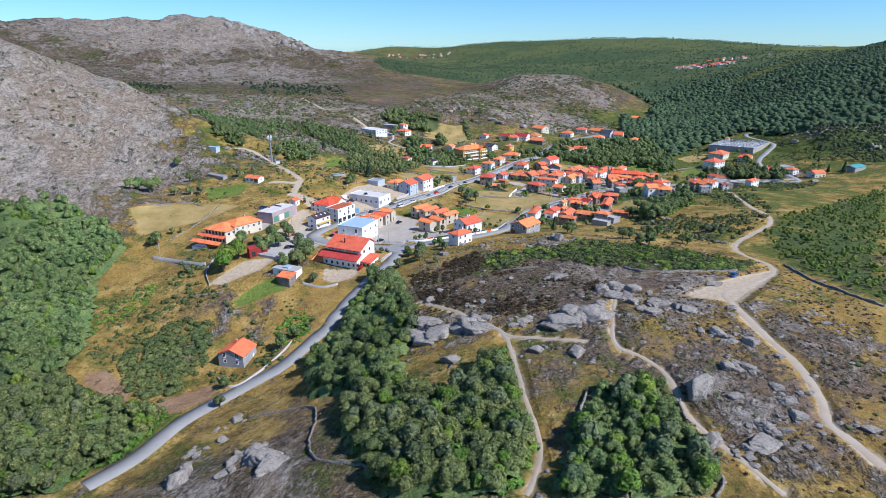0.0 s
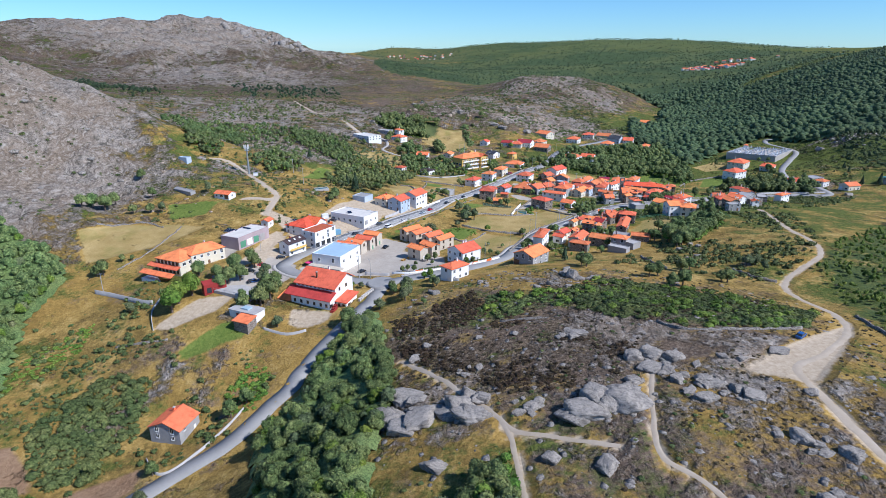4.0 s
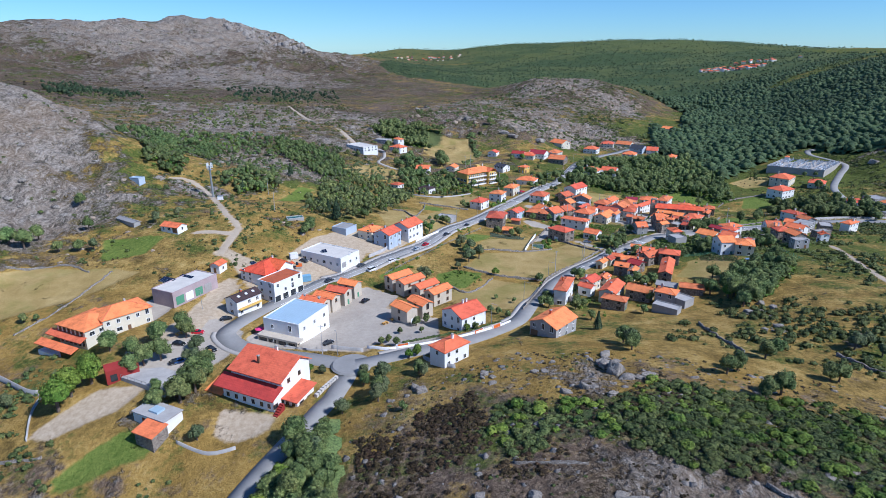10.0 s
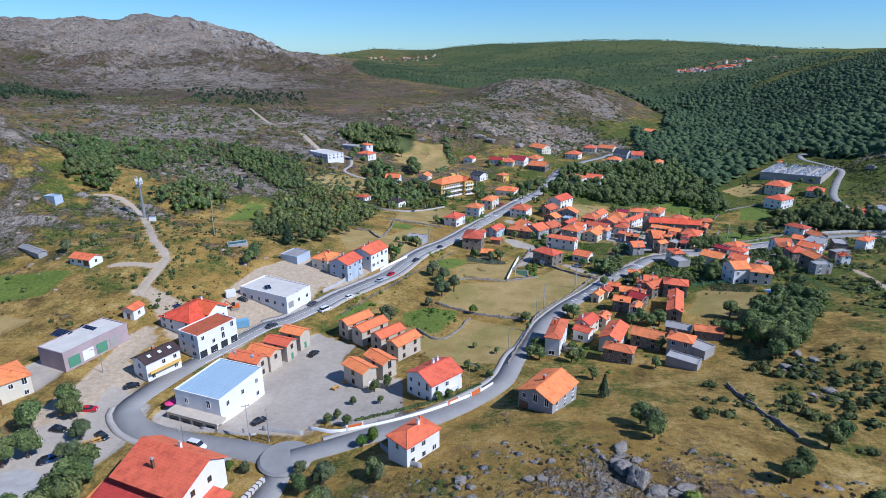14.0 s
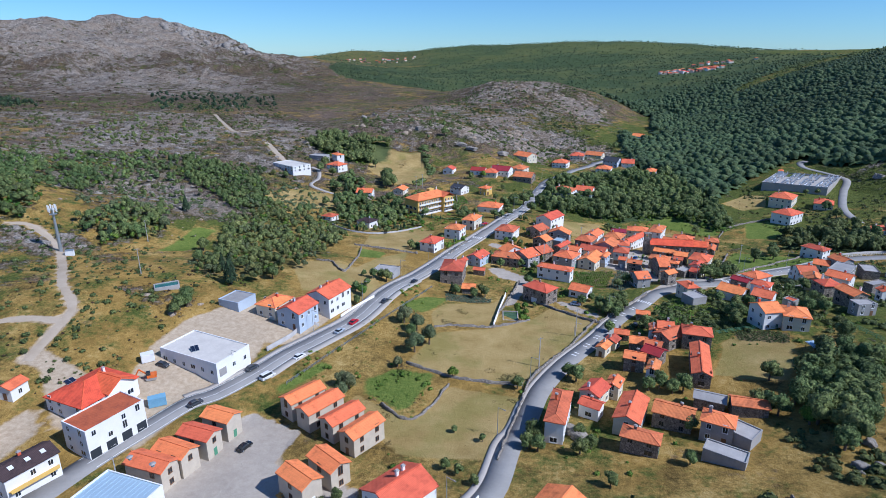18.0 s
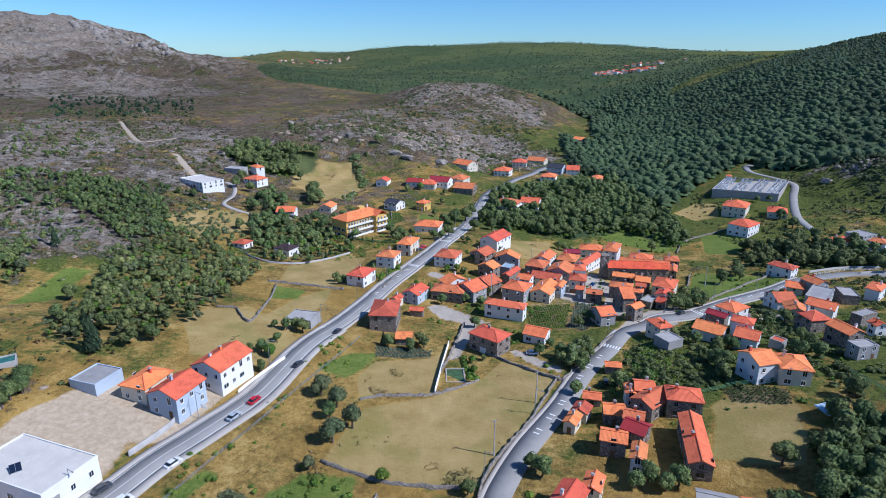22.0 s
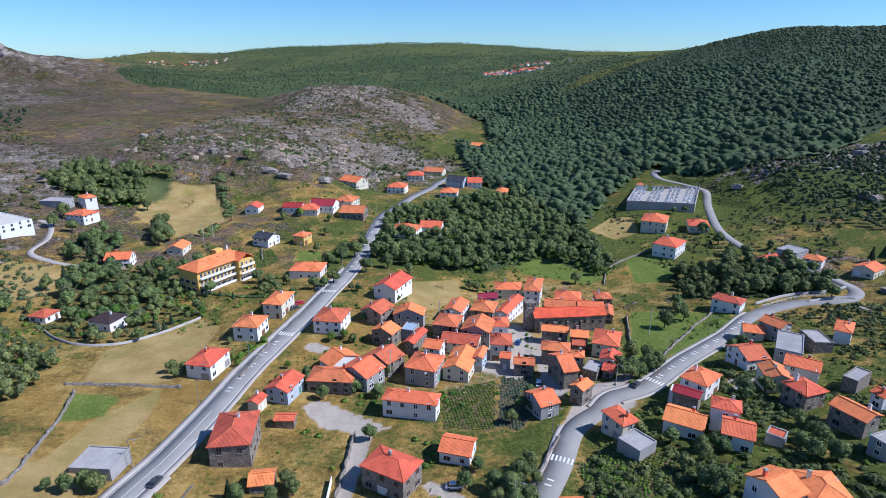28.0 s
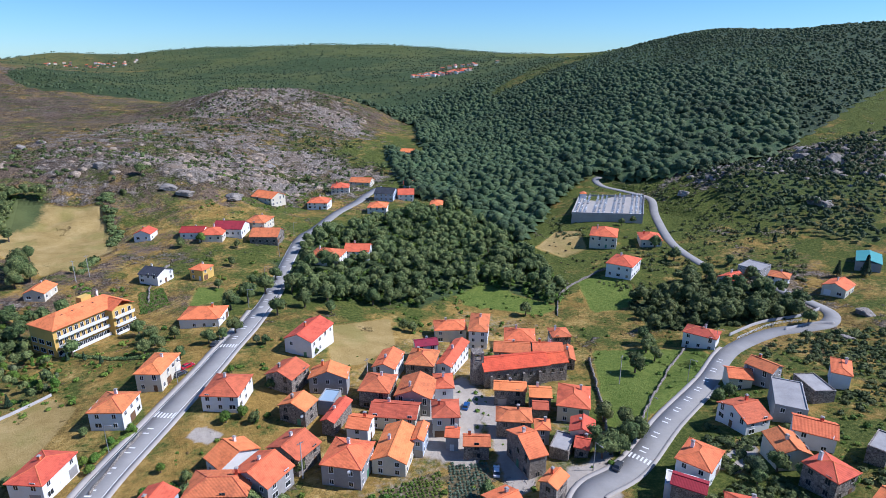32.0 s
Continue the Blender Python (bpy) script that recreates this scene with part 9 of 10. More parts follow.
tree(167.2, 242.1, 6.7, "oak")
tree(155.6, 216.2, 6.7, "oak")
tree(152.0, 208.0, 6.7, "oak")
tree(126.3, 201.2, 6.7, "oak")
tree(119.8, 220.4, 5.6, "oak")
tree(141.2, 183.2, 7.8, "oak")
tree(127.8, 174.2, 7.8, "oak")
tree(131.6, 170.4, 9.0, "oak")
tree(-1.9, 214.0, 7.8, "olive")
tree(2.6, 207.9, 7.8, "olive")
tree(0.7, 203.1, 5.6, "oak")
tree(-55.4, 244.4, 6.7, "oak")
tree(-67.6, 261.8, 6.7, "oak")
tree(-84.4, 287.5, 6.7, "oak")
tree(-63.2, 313.6, 6.7, "oak")
tree(-59.7, 357.3, 7.8, "oak")
tree(-97.2, 287.7, 7.8, "oak")
tree(-83.3, 267.9, 7.8, "oak")
tree(-90.5, 262.3, 6.7, "oak")
tree(-101.2, 86.1, 9.0, "oak")
tree(-97.3, 89.2, 9.0, "oak")
tree(-103.3, 82.5, 7.8, "oak")
tree(-108.1, 92.2, 6.7, "oak")
tree(-83.2, 80.9, 9.0, "oak")
tree(-83.3, 75.8, 9.0, "oak")
tree(-85.5, 72.5, 7.8, "oak")
tree(-81.7, 86.2, 7.8, "oak")
tree(-88.7, 96.1, 6.7, "olive")
tree(46.2, 88.5, 6.7, "oak")
tree(102.9, 139.3, 10.1, "oak")
tree(105.2, 133.2, 10.1, "oak")
tree(112.0, 135.7, 9.0, "oak")
tree(104.7, 150.3, 9.0, "oak")
tree(83.1, 77.0, 6.7, "oak")
tree(87.8, 80.2, 6.7, "oak")
tree(65.4, 62.2, 6.7, "oak")
tree(69.7, 65.5, 6.7, "oak")
tree(73.7, 51.8, 7.8, "oak")
tree(68.6, 49.1, 6.7, "oak")
tree(-26.2, 77.6, 6.7, "olive")
tree(-26.3, 69.8, 6.7, "oak")
tree(-15.5, 77.8, 5.6, "oak")
tree(-78.3, 16.4, 7.8, "oak")
tree(-75.0, 22.0, 6.7, "oak")
tree(-117.6, 74.7, 11.2, "bright")
tree(-171.2, 110.8, 6.7, "oak")
tree(-91.7, 74.0, 5.6, "oak")
tree(-93.3, -5.8, 5.6, "oak")
tree(-91.2, -17.2, 5.6, "olive")
tree(-82.4, 6.8, 2.2, "oak")
tree(1.1, -61.8, 7.8, "oak")
tree(-0.5, -48.5, 6.7, "oak")
tree(-112.8, -3.2, 4.5, "oak")

# ---- boulders ----
boulder(44.6, -70.1, 3.8, 1.0)
boulder(60.9, -43.5, 2.3, 0.8)
boulder(67.6, -48.3, 2.7, 0.6)
boulder(55.8, -60.9, 2.2, 0.8)
boulder(40.6, -87.0, 2.3, 0.6)
boulder(50.0, -89.1, 2.9, 0.5)
boulder(61.9, -80.9, 2.2, 0.5)
boulder(56.8, -24.8, 1.6, 0.7)
boulder(72.2, -27.0, 1.4, 0.7)
boulder(24.3, -23.6, 4.5, 0.8)
boulder(30.4, -23.6, 3.6, 0.8)
boulder(18.7, -30.5, 3.6, 0.7)
boulder(-6.9, -17.8, 4.0, 0.8)
boulder(-20.0, -5.7, 4.5, 0.5)
boulder(-25.4, -14.3, 4.5, 0.6)
boulder(-12.7, -39.3, 2.7, 0.6)
boulder(21.1, -46.9, 2.7, 0.6)
boulder(10.9, -43.1, 2.2, 0.7)
boulder(-85.2, -61.4, 3.1, 1.2)
boulder(-85.3, -57.6, 2.7, 1.1)
boulder(-65.8, -56.5, 2.7, 0.6)
boulder(-58.4, -68.0, 3.6, 0.5)
boulder(-80.2, -31.4, 1.8, 0.7)
boulder(-54.2, -29.4, 2.0, 0.6)
boulder(-80.3, -43.4, 1.8, 0.7)
boulder(51.5, -73.4, 1.8, 0.6)
boulder(52.5, -11.8, 1.4, 0.7)
boulder(74.3, -86.1, 1.8, 0.5)
boulder(70.7, -56.5, 1.4, 0.7)
boulder(32.9, -77.1, 1.8, 0.7)
boulder(37.5, 64.7, 2.3, 1.6)
boulder(35.5, 68.4, 2.0, 1.2)
boulder(38.9, 60.0, 1.8, 0.9)
boulder(44.4, 60.6, 1.6, 0.9)
boulder(27.2, 55.7, 1.4, 1.3)
boulder(22.5, 54.2, 1.4, 0.8)
boulder(-14.1, 66.9, 1.8, 0.9)
boulder(-16.2, 69.0, 1.6, 1)
boulder(-2.5, 87.8, 1.8, 0.8)
boulder(3.1, 71.1, 1.4, 0.7)
boulder(-19.6, 19.0, 2.7, 0.4)
boulder(27.8, 13.6, 3.1, 0.4)
boulder(-0.0, 21.6, 1.4, 0.6)
boulder(10.6, 19.0, 1.3, 0.7)
boulder(-16.4, 25.3, 1.8, 0.5)
boulder(109.2, 122.6, 1.8, 0.7)
boulder(101.4, 103.2, 1.8, 0.6)
boulder(107.6, 127.9, 1.6, 0.8)
boulder(-16.5, -18.9, 5.4, 0.5)
boulder(-4.3, -22.3, 4.5, 0.7)
boulder(20.9, -29.2, 5.4, 0.6)
boulder(29.6, -25.8, 5.4, 0.7)
boulder(38.6, -5.1, 2.7, 1)
boulder(42.9, -3.9, 2.7, 1.1)
boulder(48.2, -7.2, 2.7, 0.8)
boulder(-21.3, -20.7, 4.5, 0.5)
boulder(41.3, -12.0, 3.6, 0.4)
boulder(58.9, -27.3, 2.7, 0.4)
boulder(75.4, -6.7, 2.7, 0.3)
boulder(10.2, 634.9, 4.5, 0.8)
boulder(-57.9, 781.8, 4.5, 0.9)
boulder(-45.2, 803.0, 3.6, 0.9)
boulder(140.8, 741.1, 4.5, 0.7)
boulder(87.5, 571.5, 5.4, 0.6)
boulder(210.3, 809.1, 3.6, 0.7)
boulder(43.5, 142.5, 2.7, 0.9)
boulder(42.2, 145.2, 2.2, 0.9)
boulder(425.0, 501.4, 6.3, 0.8)
boulder(438.3, 497.1, 5.4, 0.8)
boulder(483.2, 454.3, 6.3, 1)
boulder(480.8, 431.3, 6.3, 1.1)
boulder(494.2, 462.2, 4.5, 0.9)
boulder(405.1, 391.4, 4.5, 1)
boulder(405.6, 384.6, 4.5, 0.9)
boulder(59.6, 576.1, 5.4, 0.5)
boulder(50.4, 587.0, 5.4, 0.5)
boulder(294.8, 294.8, 3.6, 0.5)
boulder(265.6, 283.9, 2.7, 0.5)
boulder(371.3, 460.8, 3.6, 1)

# ---- boulder groups ----
def cluster(x, y, spread, count, size, tall=0.75):
    rnd = random.Random(int(x * 3 + y * 7))
    for k in range(count):
        a, q = rnd.uniform(0, 2 * math.pi), spread * math.sqrt(rnd.random())
        boulder(x + q * math.cos(a), y + q * math.sin(a), size * (0.35 + 0.75 * rnd.random() ** 2), tall * rnd.uniform(0.6, 1.2))


for x, y, spread, count, size in ((27, -27, 5, 10, 3.6), (37, -21, 4, 5, 2.0), (43, -9, 4, 10, 2.6), (45, -17, 4, 7, 2.2), (61, -44, 5, 8, 1.8), (60, -60, 4, 9, 1.7), (65, -73, 5, 9, 1.6), (61, -83, 5, 6, 1.5), (51, -90, 8, 14, 2.0), (55, -26, 3, 4, 1.1),
                                  (-7, -18, 7, 12, 3.2), (-19, -14, 7, 12, 3.4), (-4, 3, 4, 5, 1.8), (26, 13, 4, 6, 2.4), (92, -38, 6, 8, 1.0), (50, -24, 5, 10, 2.6), (63, -10, 3, 4, 1.4), (10, -23, 5, 7, 2.2), (36, 73, 4, 8, 2.0),
                                  (43, 61, 4, 5, 1.7), (30, 52, 4, 5, 1.3), (17, 73, 6, 7, 1.3), (5, 67, 4, 5, 1.3), (102, 117, 5, 6, 1.7), (99, 102, 5, 6, 1.2), (-82, -33, 5, 7, 1.6), (-67, -61, 7, 12, 3.2), (-88, -46, 5, 7, 1.6), (-54, -31, 3, 3, 1.5)):
    cluster(x, y, spread, count, size)

# ---- walls and fences ----
wall_run(1.0, 0.55, DRYSTONE, "low dry stone wall along the field", (-1, 185), (14, 176), (34, 171))
wall_run(0.9, 0.55, DRYSTONE, "low dry stone wall along the field", (9, 211), (15, 213), (30, 213), (46, 221))
wall_run(1.6, 0.25, WHITE, "white rendered garden wall", (41, 249), (36, 232), (31, 214))
wall_run(1.1, 0.55, DRYSTONE, "low dry stone wall along the field", (71, 219), (56, 198), (38, 176), (31, 159), (21, 134))
wall_run(0.9, 0.55, DRYSTONE, "low dry stone wall along the field", (-8, 162), (1, 154), (12, 172))
wall_run(1.0, 0.55, DRYSTONE, "low dry stone wall along the field", (-43, 278), (-36, 277), (-34, 272), (-29, 263), (-27, 273), (-25, 290), (-25, 309))
wall_run(1.1, 0.55, DRYSTONE, "low dry stone wall along the field", (-29, 315), (-13, 311), (4, 306))
wall_run(0.9, 0.3, CONCRETE, "grey block wall round the hotel garden", (-53, 382), (-45, 363), (-33, 350), (-20, 347), (-7, 354), (7, 365))
wall_run(1.3, 0.55, DRYSTONE, "low dry stone wall along the field", (32, 221), (40, 240), (50, 267))
wall_run(1.0, 0.55, DRYSTONE, "low dry stone wall along the field", (52, 240), (59, 231), (71, 216))
wall_run(1.2, 0.55, DRYSTONE, "low dry stone wall along the field", (71, 216), (84, 229), (101, 246))
wall_run(1.0, 0.55, DRYSTONE, "low dry stone wall along the field", (240, 323), (196, 301), (156, 275))
wall_run(0.7, 0.5, DRYSTONE, "low dry stone wall along the heath", (7, 30), (14, 28), (22, 26))
wall_run(0.8, 0.5, DRYSTONE, "low dry stone wall along the heath", (52, 16), (56, 10), (62, 8), (76, 8), (91, 9))
wall_run(2.0, 0.3, CONCRETE, "grey concrete retaining wall", (-165, 97), (-152, 91), (-135, 80), (-130, 78))
wall_run(1.0, 0.3, CONCRETE, "grey concrete retaining wall", (-122, 60), (-128, 73), (-127, 86))
wall_run(0.8, 0.55, DRYSTONE, "low dry stone wall along the field", (-114, 54), (-134, 54))
wall_run(0.7, 0.55, DRYSTONE, "low dry stone wall along the field", (-164, 115), (-156, 130), (-151, 159))
wall_run(0.8, 0.55, DRYSTONE, "low dry stone wall along the field", (-197, 159), (-175, 165), (-161, 159))
wall_run(1.0, 0.55, DRYSTONE, "low dry stone wall along the field", (79, 113), (78, 97), (79, 81))
wall_run(1.0, 0.55, DRYSTONE, "low dry stone wall along the field", (105, 80), (109, 70), (115, 65))
wall_run(1.0, 0.3, CONCRETE, "grey concrete retaining wall", (-79, 57), (-69, 53), (-62, 54))
wall_run(0.8, 0.55, DRYSTONE, "low dry stone wall along the field", (-77, -31), (-56, -38), (-51, -49), (-50, -62), (-45, -72), (-34, -78), (-27, -85))
wall_run(0.9, 0.55, DRYSTONE, "low dry stone wall along the field", (20, -65), (16, -75), (17, -81))
wall_run(0.9, 0.55, DRYSTONE, "low dry stone wall along the field", (39, -73), (37, -88), (38, -98), (35, -102))
wall_run(0.9, 0.55, DRYSTONE, "low dry stone wall along the field", (118, 26), (113, -1), (120, -25))
wall_run(1.4, 0.55, DRYSTONE, "low dry stone wall along the field", (177, 321), (161, 297), (147, 277))
wall_run(1.2, 0.3, CONCRETE, "grey concrete retaining wall", (255, 301), (269, 299), (276, 295))
wall_run(1.2, 0.3, CONCRETE, "grey concrete retaining wall", (233, 308), (254, 310), (273, 306), (285, 307))
wall_run(0.9, 0.55, DRYSTONE, "low dry stone wall along the field", (32, 330), (25, 317), (21, 308))
wall_run(1.0, 0.55, DRYSTONE, "low dry stone wall along the field", (194, 363), (211, 383), (238, 393), (251, 396))
wall_run(1.0, 0.55, DRYSTONE, "low dry stone wall along the field", (44, 478), (36, 460), (34, 434))
wall_run(1.0, 0.25, WHITE, "white garden wall with orange panels beside the street", (-24, 97), (-13, 100), (-2, 105), (9, 113), (15, 120))
wall_run(1.2, 0.3, CONCRETE, "grey concrete retaining wall", (-46, 101), (-35, 98))
wall_run(1.0, 0.25, WHITE, "white rendered garden wall", (-34, 100), (-28, 97), (-24, 97))
wall_run(1.2, 0.3, CONCRETE, "grey concrete retaining wall", (-15, 91), (-10, 82), (-5, 78))
wall_run(0.6, 0.3, CONCRETE, "grey concrete retaining wall", (-62, 102), (-51, 99), (-47, 99))
wall_run(1.6, 0.3, CONCRETE, "grey concrete retaining wall", (-46, 191), (-40, 200), (-38, 205))
wall_run(1.0, 0.3, CONCRETE, "grey concrete retaining wall", (-40, 212), (-32, 209))
wall_run(1.2, 0.25, WHITE, "white rendered garden wall", (-25, 216), (-22, 222), (-17, 231), (-14, 236))


wall_run(0.9, 0.3, CONCRETE, "low grey wall round the yard of the house by the lane", (-99, 2), (-90, -6), (-79, 10), (-75, 19))


# ---- streets: pavements, paint, lamps, rails ----
def nearest(P, x, y):
    return int(np.argmin(np.hypot(P[:, 0] - x, P[:, 1] - y)))


def stretch(name, a, b):
    """The part of a road between the places nearest to a and b."""
    P, z, width, ob = LANE[name]
    i, j = sorted((nearest(P, *a), nearest(P, *b)))
    return P[i:j + 1], z[i:j + 1], width, ob


def sidewalk(name, a, b, side, wide, mat=PAVING, label="pale concrete pavement along the street"):
    P, z, width, ob = stretch(name, a, b)
    ribbon("pavement", P, z, wide / 2, mat, 0.15, label, "pavement", shift=side * (width / 2 + wide / 2))


sidewalk("ring_road", (-61, 163), (75, 404), 1, 1.8)
sidewalk("ring_road", (-46, 178), (0, 262), -1, 2.6, label="dusty pale road edge beside the fields")
sidewalk("ring_road", (0, 262), (90, 440), -1, 1.5)
sidewalk("ring_road", (-49, 93), (-85, 112), 1, 1.6)
sidewalk("east_street", (-28, 91), (35, 160), 1, 1.6)
sidewalk("east_street", (35, 160), (107, 248), 1, 1.2)
sidewalk("east_street", (119, 254), (223, 299), 1, 1.2)
sidewalk("east_street", (127, 259), (196, 286), -1, 1.0)


def edge_line(name, a, b, side, inset=0.35):
    P, z, width, ob = stretch(name, a, b)
    o = ribbon("edge_line", P, z, 0.07, PAINT, 0.07, shift=side * (width / 2 - inset), parent=ob)


for side in (-1, 1):
    edge_line("ring_road", (-76, 138), (110, 492), side)
edge_line("ring_road", (-76, 138), (13, 289), 0, 3.75)


def zebra(name, x, y, half):
    P, z, width, ob = LANE[name]
    i = nearest(P, x, y)
    n = int(width / 1.0)
    for k in range(n):
        bars("crossing_bar", ob, P, z, [2 * i], half, 0.5, (k - (n - 1) / 2) * 1.0)


for name, x, y in (("east_street", 145, 262), ("east_street", 96, 236), ("ring_road", 39, 336), ("ring_road", 61, 370)):
    zebra(name, x, y, 3.2)


def rumble(name, a, b, gap):
    """Pairs of short white blocks across the middle of the road."""
    P, z, width, ob = LANE[name]
    i, j = sorted((nearest(P, *a), nearest(P, *b)))
    step = max(2, round(gap / np.hypot(*(P[i + 1] - P[i]))))
    for k in range(i, j, step):
        bars("white_block", ob, P, z, [2 * k], 0.45, 1.7, 0.5)
        bars("white_block", ob, P, z, [2 * k + 2], 0.45, 1.7, 0.5)


rumble("ring_road", (18, 300), (36, 332), 7.5)
rumble("ring_road", (64, 376), (108, 488), 8.5)
rumble("east_street", (55, 190), (92, 232), 8)
rumble("east_street", (150, 265), (215, 296), 8)


def street_lamp(x, y, rz, h=8.0):
    e = thing("street_lamp", x, y, ground(x, y), rz, "tall grey steel street lamp with a single arm", "street lamp", "street lamps")
    bm = bmesh.new()
    cyl(bm, 0, 0, -0.3, 0.5, 0.2, 0.16, 8)
    part("base", bm, CONCRETE, e)
    bm = bmesh.new()
    cyl(bm, 0, 0, 0.5, h, 0.11, 0.06, 8)
    part("pole", bm, STEEL, e)
    bm = bmesh.new()
    box(bm, -0.04, 0.04, -1.7, 0.05, h - 0.05, h + 0.05)
    part("arm", bm, STEEL, e)
    bm = bmesh.new()
    v = box(bm, -0.16, 0.16, -2.3, -1.6, h - 0.05, h + 0.1)
    for k in (4, 5, 6, 7):
        v[k].co.x *= 0.6
    part("lamp_head", bm, METALGREY, e)


def lamps(name, a, b, side, gap, off):
    P, z, width, ob = stretch(name, a, b)
    step = int(gap / 2)
    for i in range(step // 2, len(P) - 1, step):
        d = P[i + 1] - P[i]
        n = np.array((-d[1], d[0])) / np.hypot(*d)
        p = P[i] + n * side * (width / 2 + off)
        street_lamp(p[0], p[1], math.degrees(math.atan2(n[1] * side, n[0] * side)) - 90)


lamps("ring_road", (-61, 163), (120, 520), 1, 32, 2.2)
lamps("east_street", (0, 103), (250, 302), 1, 30, 1.9)
street_lamp(-43, 96, 200)
street_lamp(-62, 92, 10)
street_lamp(-100, 128, -60)


def utility_pole(x, y, h=10.0, rz=20):
    e = thing("utility_pole", x, y, ground(x, y), rz, "slender grey concrete power pole with a crossarm", "utility pole", "power poles")
    bm = bmesh.new()
    v = box(bm, -0.16, 0.16, -0.12, 0.12, -0.4, h)
    for k in (4, 5, 6, 7):
        v[k].co.x *= 0.55
        v[k].co.y *= 0.55
    part("pole", bm, CONCRETE, e)
    bm = bmesh.new()
    box(bm, -0.9, 0.9, -0.06, 0.06, h - 0.5, h - 0.38)
    part("crossarm", bm, STEEL, e)
    for u in (-0.8, 0, 0.8):
        bm = bmesh.new()
        cyl(bm, u, 0, h - 0.38, h - 0.15, 0.06, 0.04, 6)
        part("insulator", bm, WOOD, e)


def fence(label, h, gap, mat, *line):
    """Posts with three rails between them, stepping with the ground."""
    e = thing("fence", 0, 0, 0, 0, label, "fence")
    pts = smooth_way([Vector(p) for p in line], gap)
    for a, b in zip(pts, pts[1:]):
        za, zb = ground(*a), ground(*b)
        bm = bmesh.new()
        box(bm, a[0] - 0.05, a[0] + 0.05, a[1] - 0.05, a[1] + 0.05, za - 0.3, za + h)
        part("post", bm, mat, e)
        for f in (0.35, 0.65, 0.95):
            bm = bmesh.new()
            s = Vector((-(b - a)[1], (b - a)[0], 0)).normalized() * 0.025
            p, q = Vector((a[0], a[1], za + h * f)), Vector((b[0], b[1], zb + h * f))
            v = [bm.verts.new(c) for c in (p - s, p + s, q + s, q - s)]
            w = [bm.verts.new(c.co + Vector((0, 0, 0.08))) for c in v]
            for k in ((0, 1, 5, 4), (1, 2, 6, 5), (2, 3, 7, 6), (3, 0, 4, 7), (4, 5, 6, 7), (3, 2, 1, 0)):
                bm.faces.new([(v + w)[i] for i in k])
            part("rail", bm, mat, e)


def hedge(h, wide, label, *line, mat=BRIGHT):
    pts = smooth_way([Vector(p) for p in line], 0.6)
    r = np.random.RandomState(int(abs(line[0][0]) * 7))
    q = np.repeat(np.array([(p.x, p.y) for p in pts]), 2, 0)
    q = q + r.uniform(-wide / 3, wide / 3, q.shape)
    planting("hedge", q, r.uniform(0.8, 1.15, len(q)) * h * 1.1, BUSH_LOW, mat, label, "hedge", 7, 0.1)


def vegetables(poly, gap, size, mat, label, turn=20, seed=5):
    """Straight rows of plants across a plot."""
    p = np.array(poly, float)
    c = p.mean(0)
    reach = np.hypot(*(p - c).T).max()
    a = radians(turn)
    u, v = np.meshgrid(np.arange(-reach, reach, size * 1.3), np.arange(-reach, reach, gap))
    r = np.random.RandomState(seed)
    u, v = u.ravel() + r.uniform(-0.15, 0.15, u.size), v.ravel() + r.uniform(-0.1, 0.1, u.size)
    q = np.stack([c[0] + u * math.cos(a) - v * math.sin(a), c[1] + u * math.sin(a) + v * math.cos(a)], -1)
    q = q[(inside(poly, q[:, 0], q[:, 1], 0.3) > 0.5) & (r.uniform(0, 1, len(q)) < 0.88)]
    if len(q):
        planting("vegetable_rows", q, r.uniform(0.7, 1.2, len(q)) * size, BUSH_LOW, mat, label, "vegetables", seed, 0.1)


vegetables(GARDEN_A, 0.95, 0.85, CABBAGE, "rows of blue-green cabbages in a garden plot", 12)
vegetables(GARDEN_B, 0.95, 0.85, BRIGHT, "green rows of vines and beans in a garden plot", 80)
vegetables(GARDEN_C, 0.95, 0.85, BRIGHT, "green vegetable rows in a garden plot", 60)
vegetables(GARDEN_D, 0.95, 0.85, BROOM, "vegetable rows in a dug garden plot", 30)
vegetables(GARDEN_E, 0.95, 0.85, CABBAGE, "rows of cabbages beside the lawn", 20)
vegetables(GARDEN_F, 0.95, 0.85, BRIGHT, "green vegetable rows behind the houses", 40)
vegetables(GARDEN_G, 0.95, 0.85, CABBAGE, "blue-green cabbages in dark soil", 70)
vegetables(GARDEN_H, 0.95, 0.85, BRIGHT, "green vegetable rows beside the street", 55)


# ---- far villages ----
def hamlet(cx, cy, rx, ry, count, seed):
    rnd = random.Random(seed)
    done = []
    while len(done) < count:
        a, q = rnd.uniform(0, 2 * math.pi), math.sqrt(rnd.random())
        x, y = cx + rx * q * math.cos(a), cy + ry * q * math.sin(a)
        if any(math.hypot(x - u, y - v) < 11 for u, v in done):
            continue
        done.append((x, y))
        house(x, y, rnd.uniform(9, 15), rnd.uniform(8, 11), rnd.uniform(-40, 40), rnd.uniform(4, 7), rnd.choice(["gable", "hip"]), rnd.choice([WHITE, WHITE, CREAM, STONE]), rnd.choice([ORANGE, ORANGE, OLDTILE, RED]), "small far-off house with an orange tiled roof among trees", chim=0, glaze=0, group="far village houses")


hamlet(826, 1790, 95, 55, 30, 1)
hamlet(1010, 1960, 130, 50, 10, 4)
hamlet(-181, 3153, 210, 110, 34, 2)
hamlet(150, 1290, 60, 40, 7, 3)


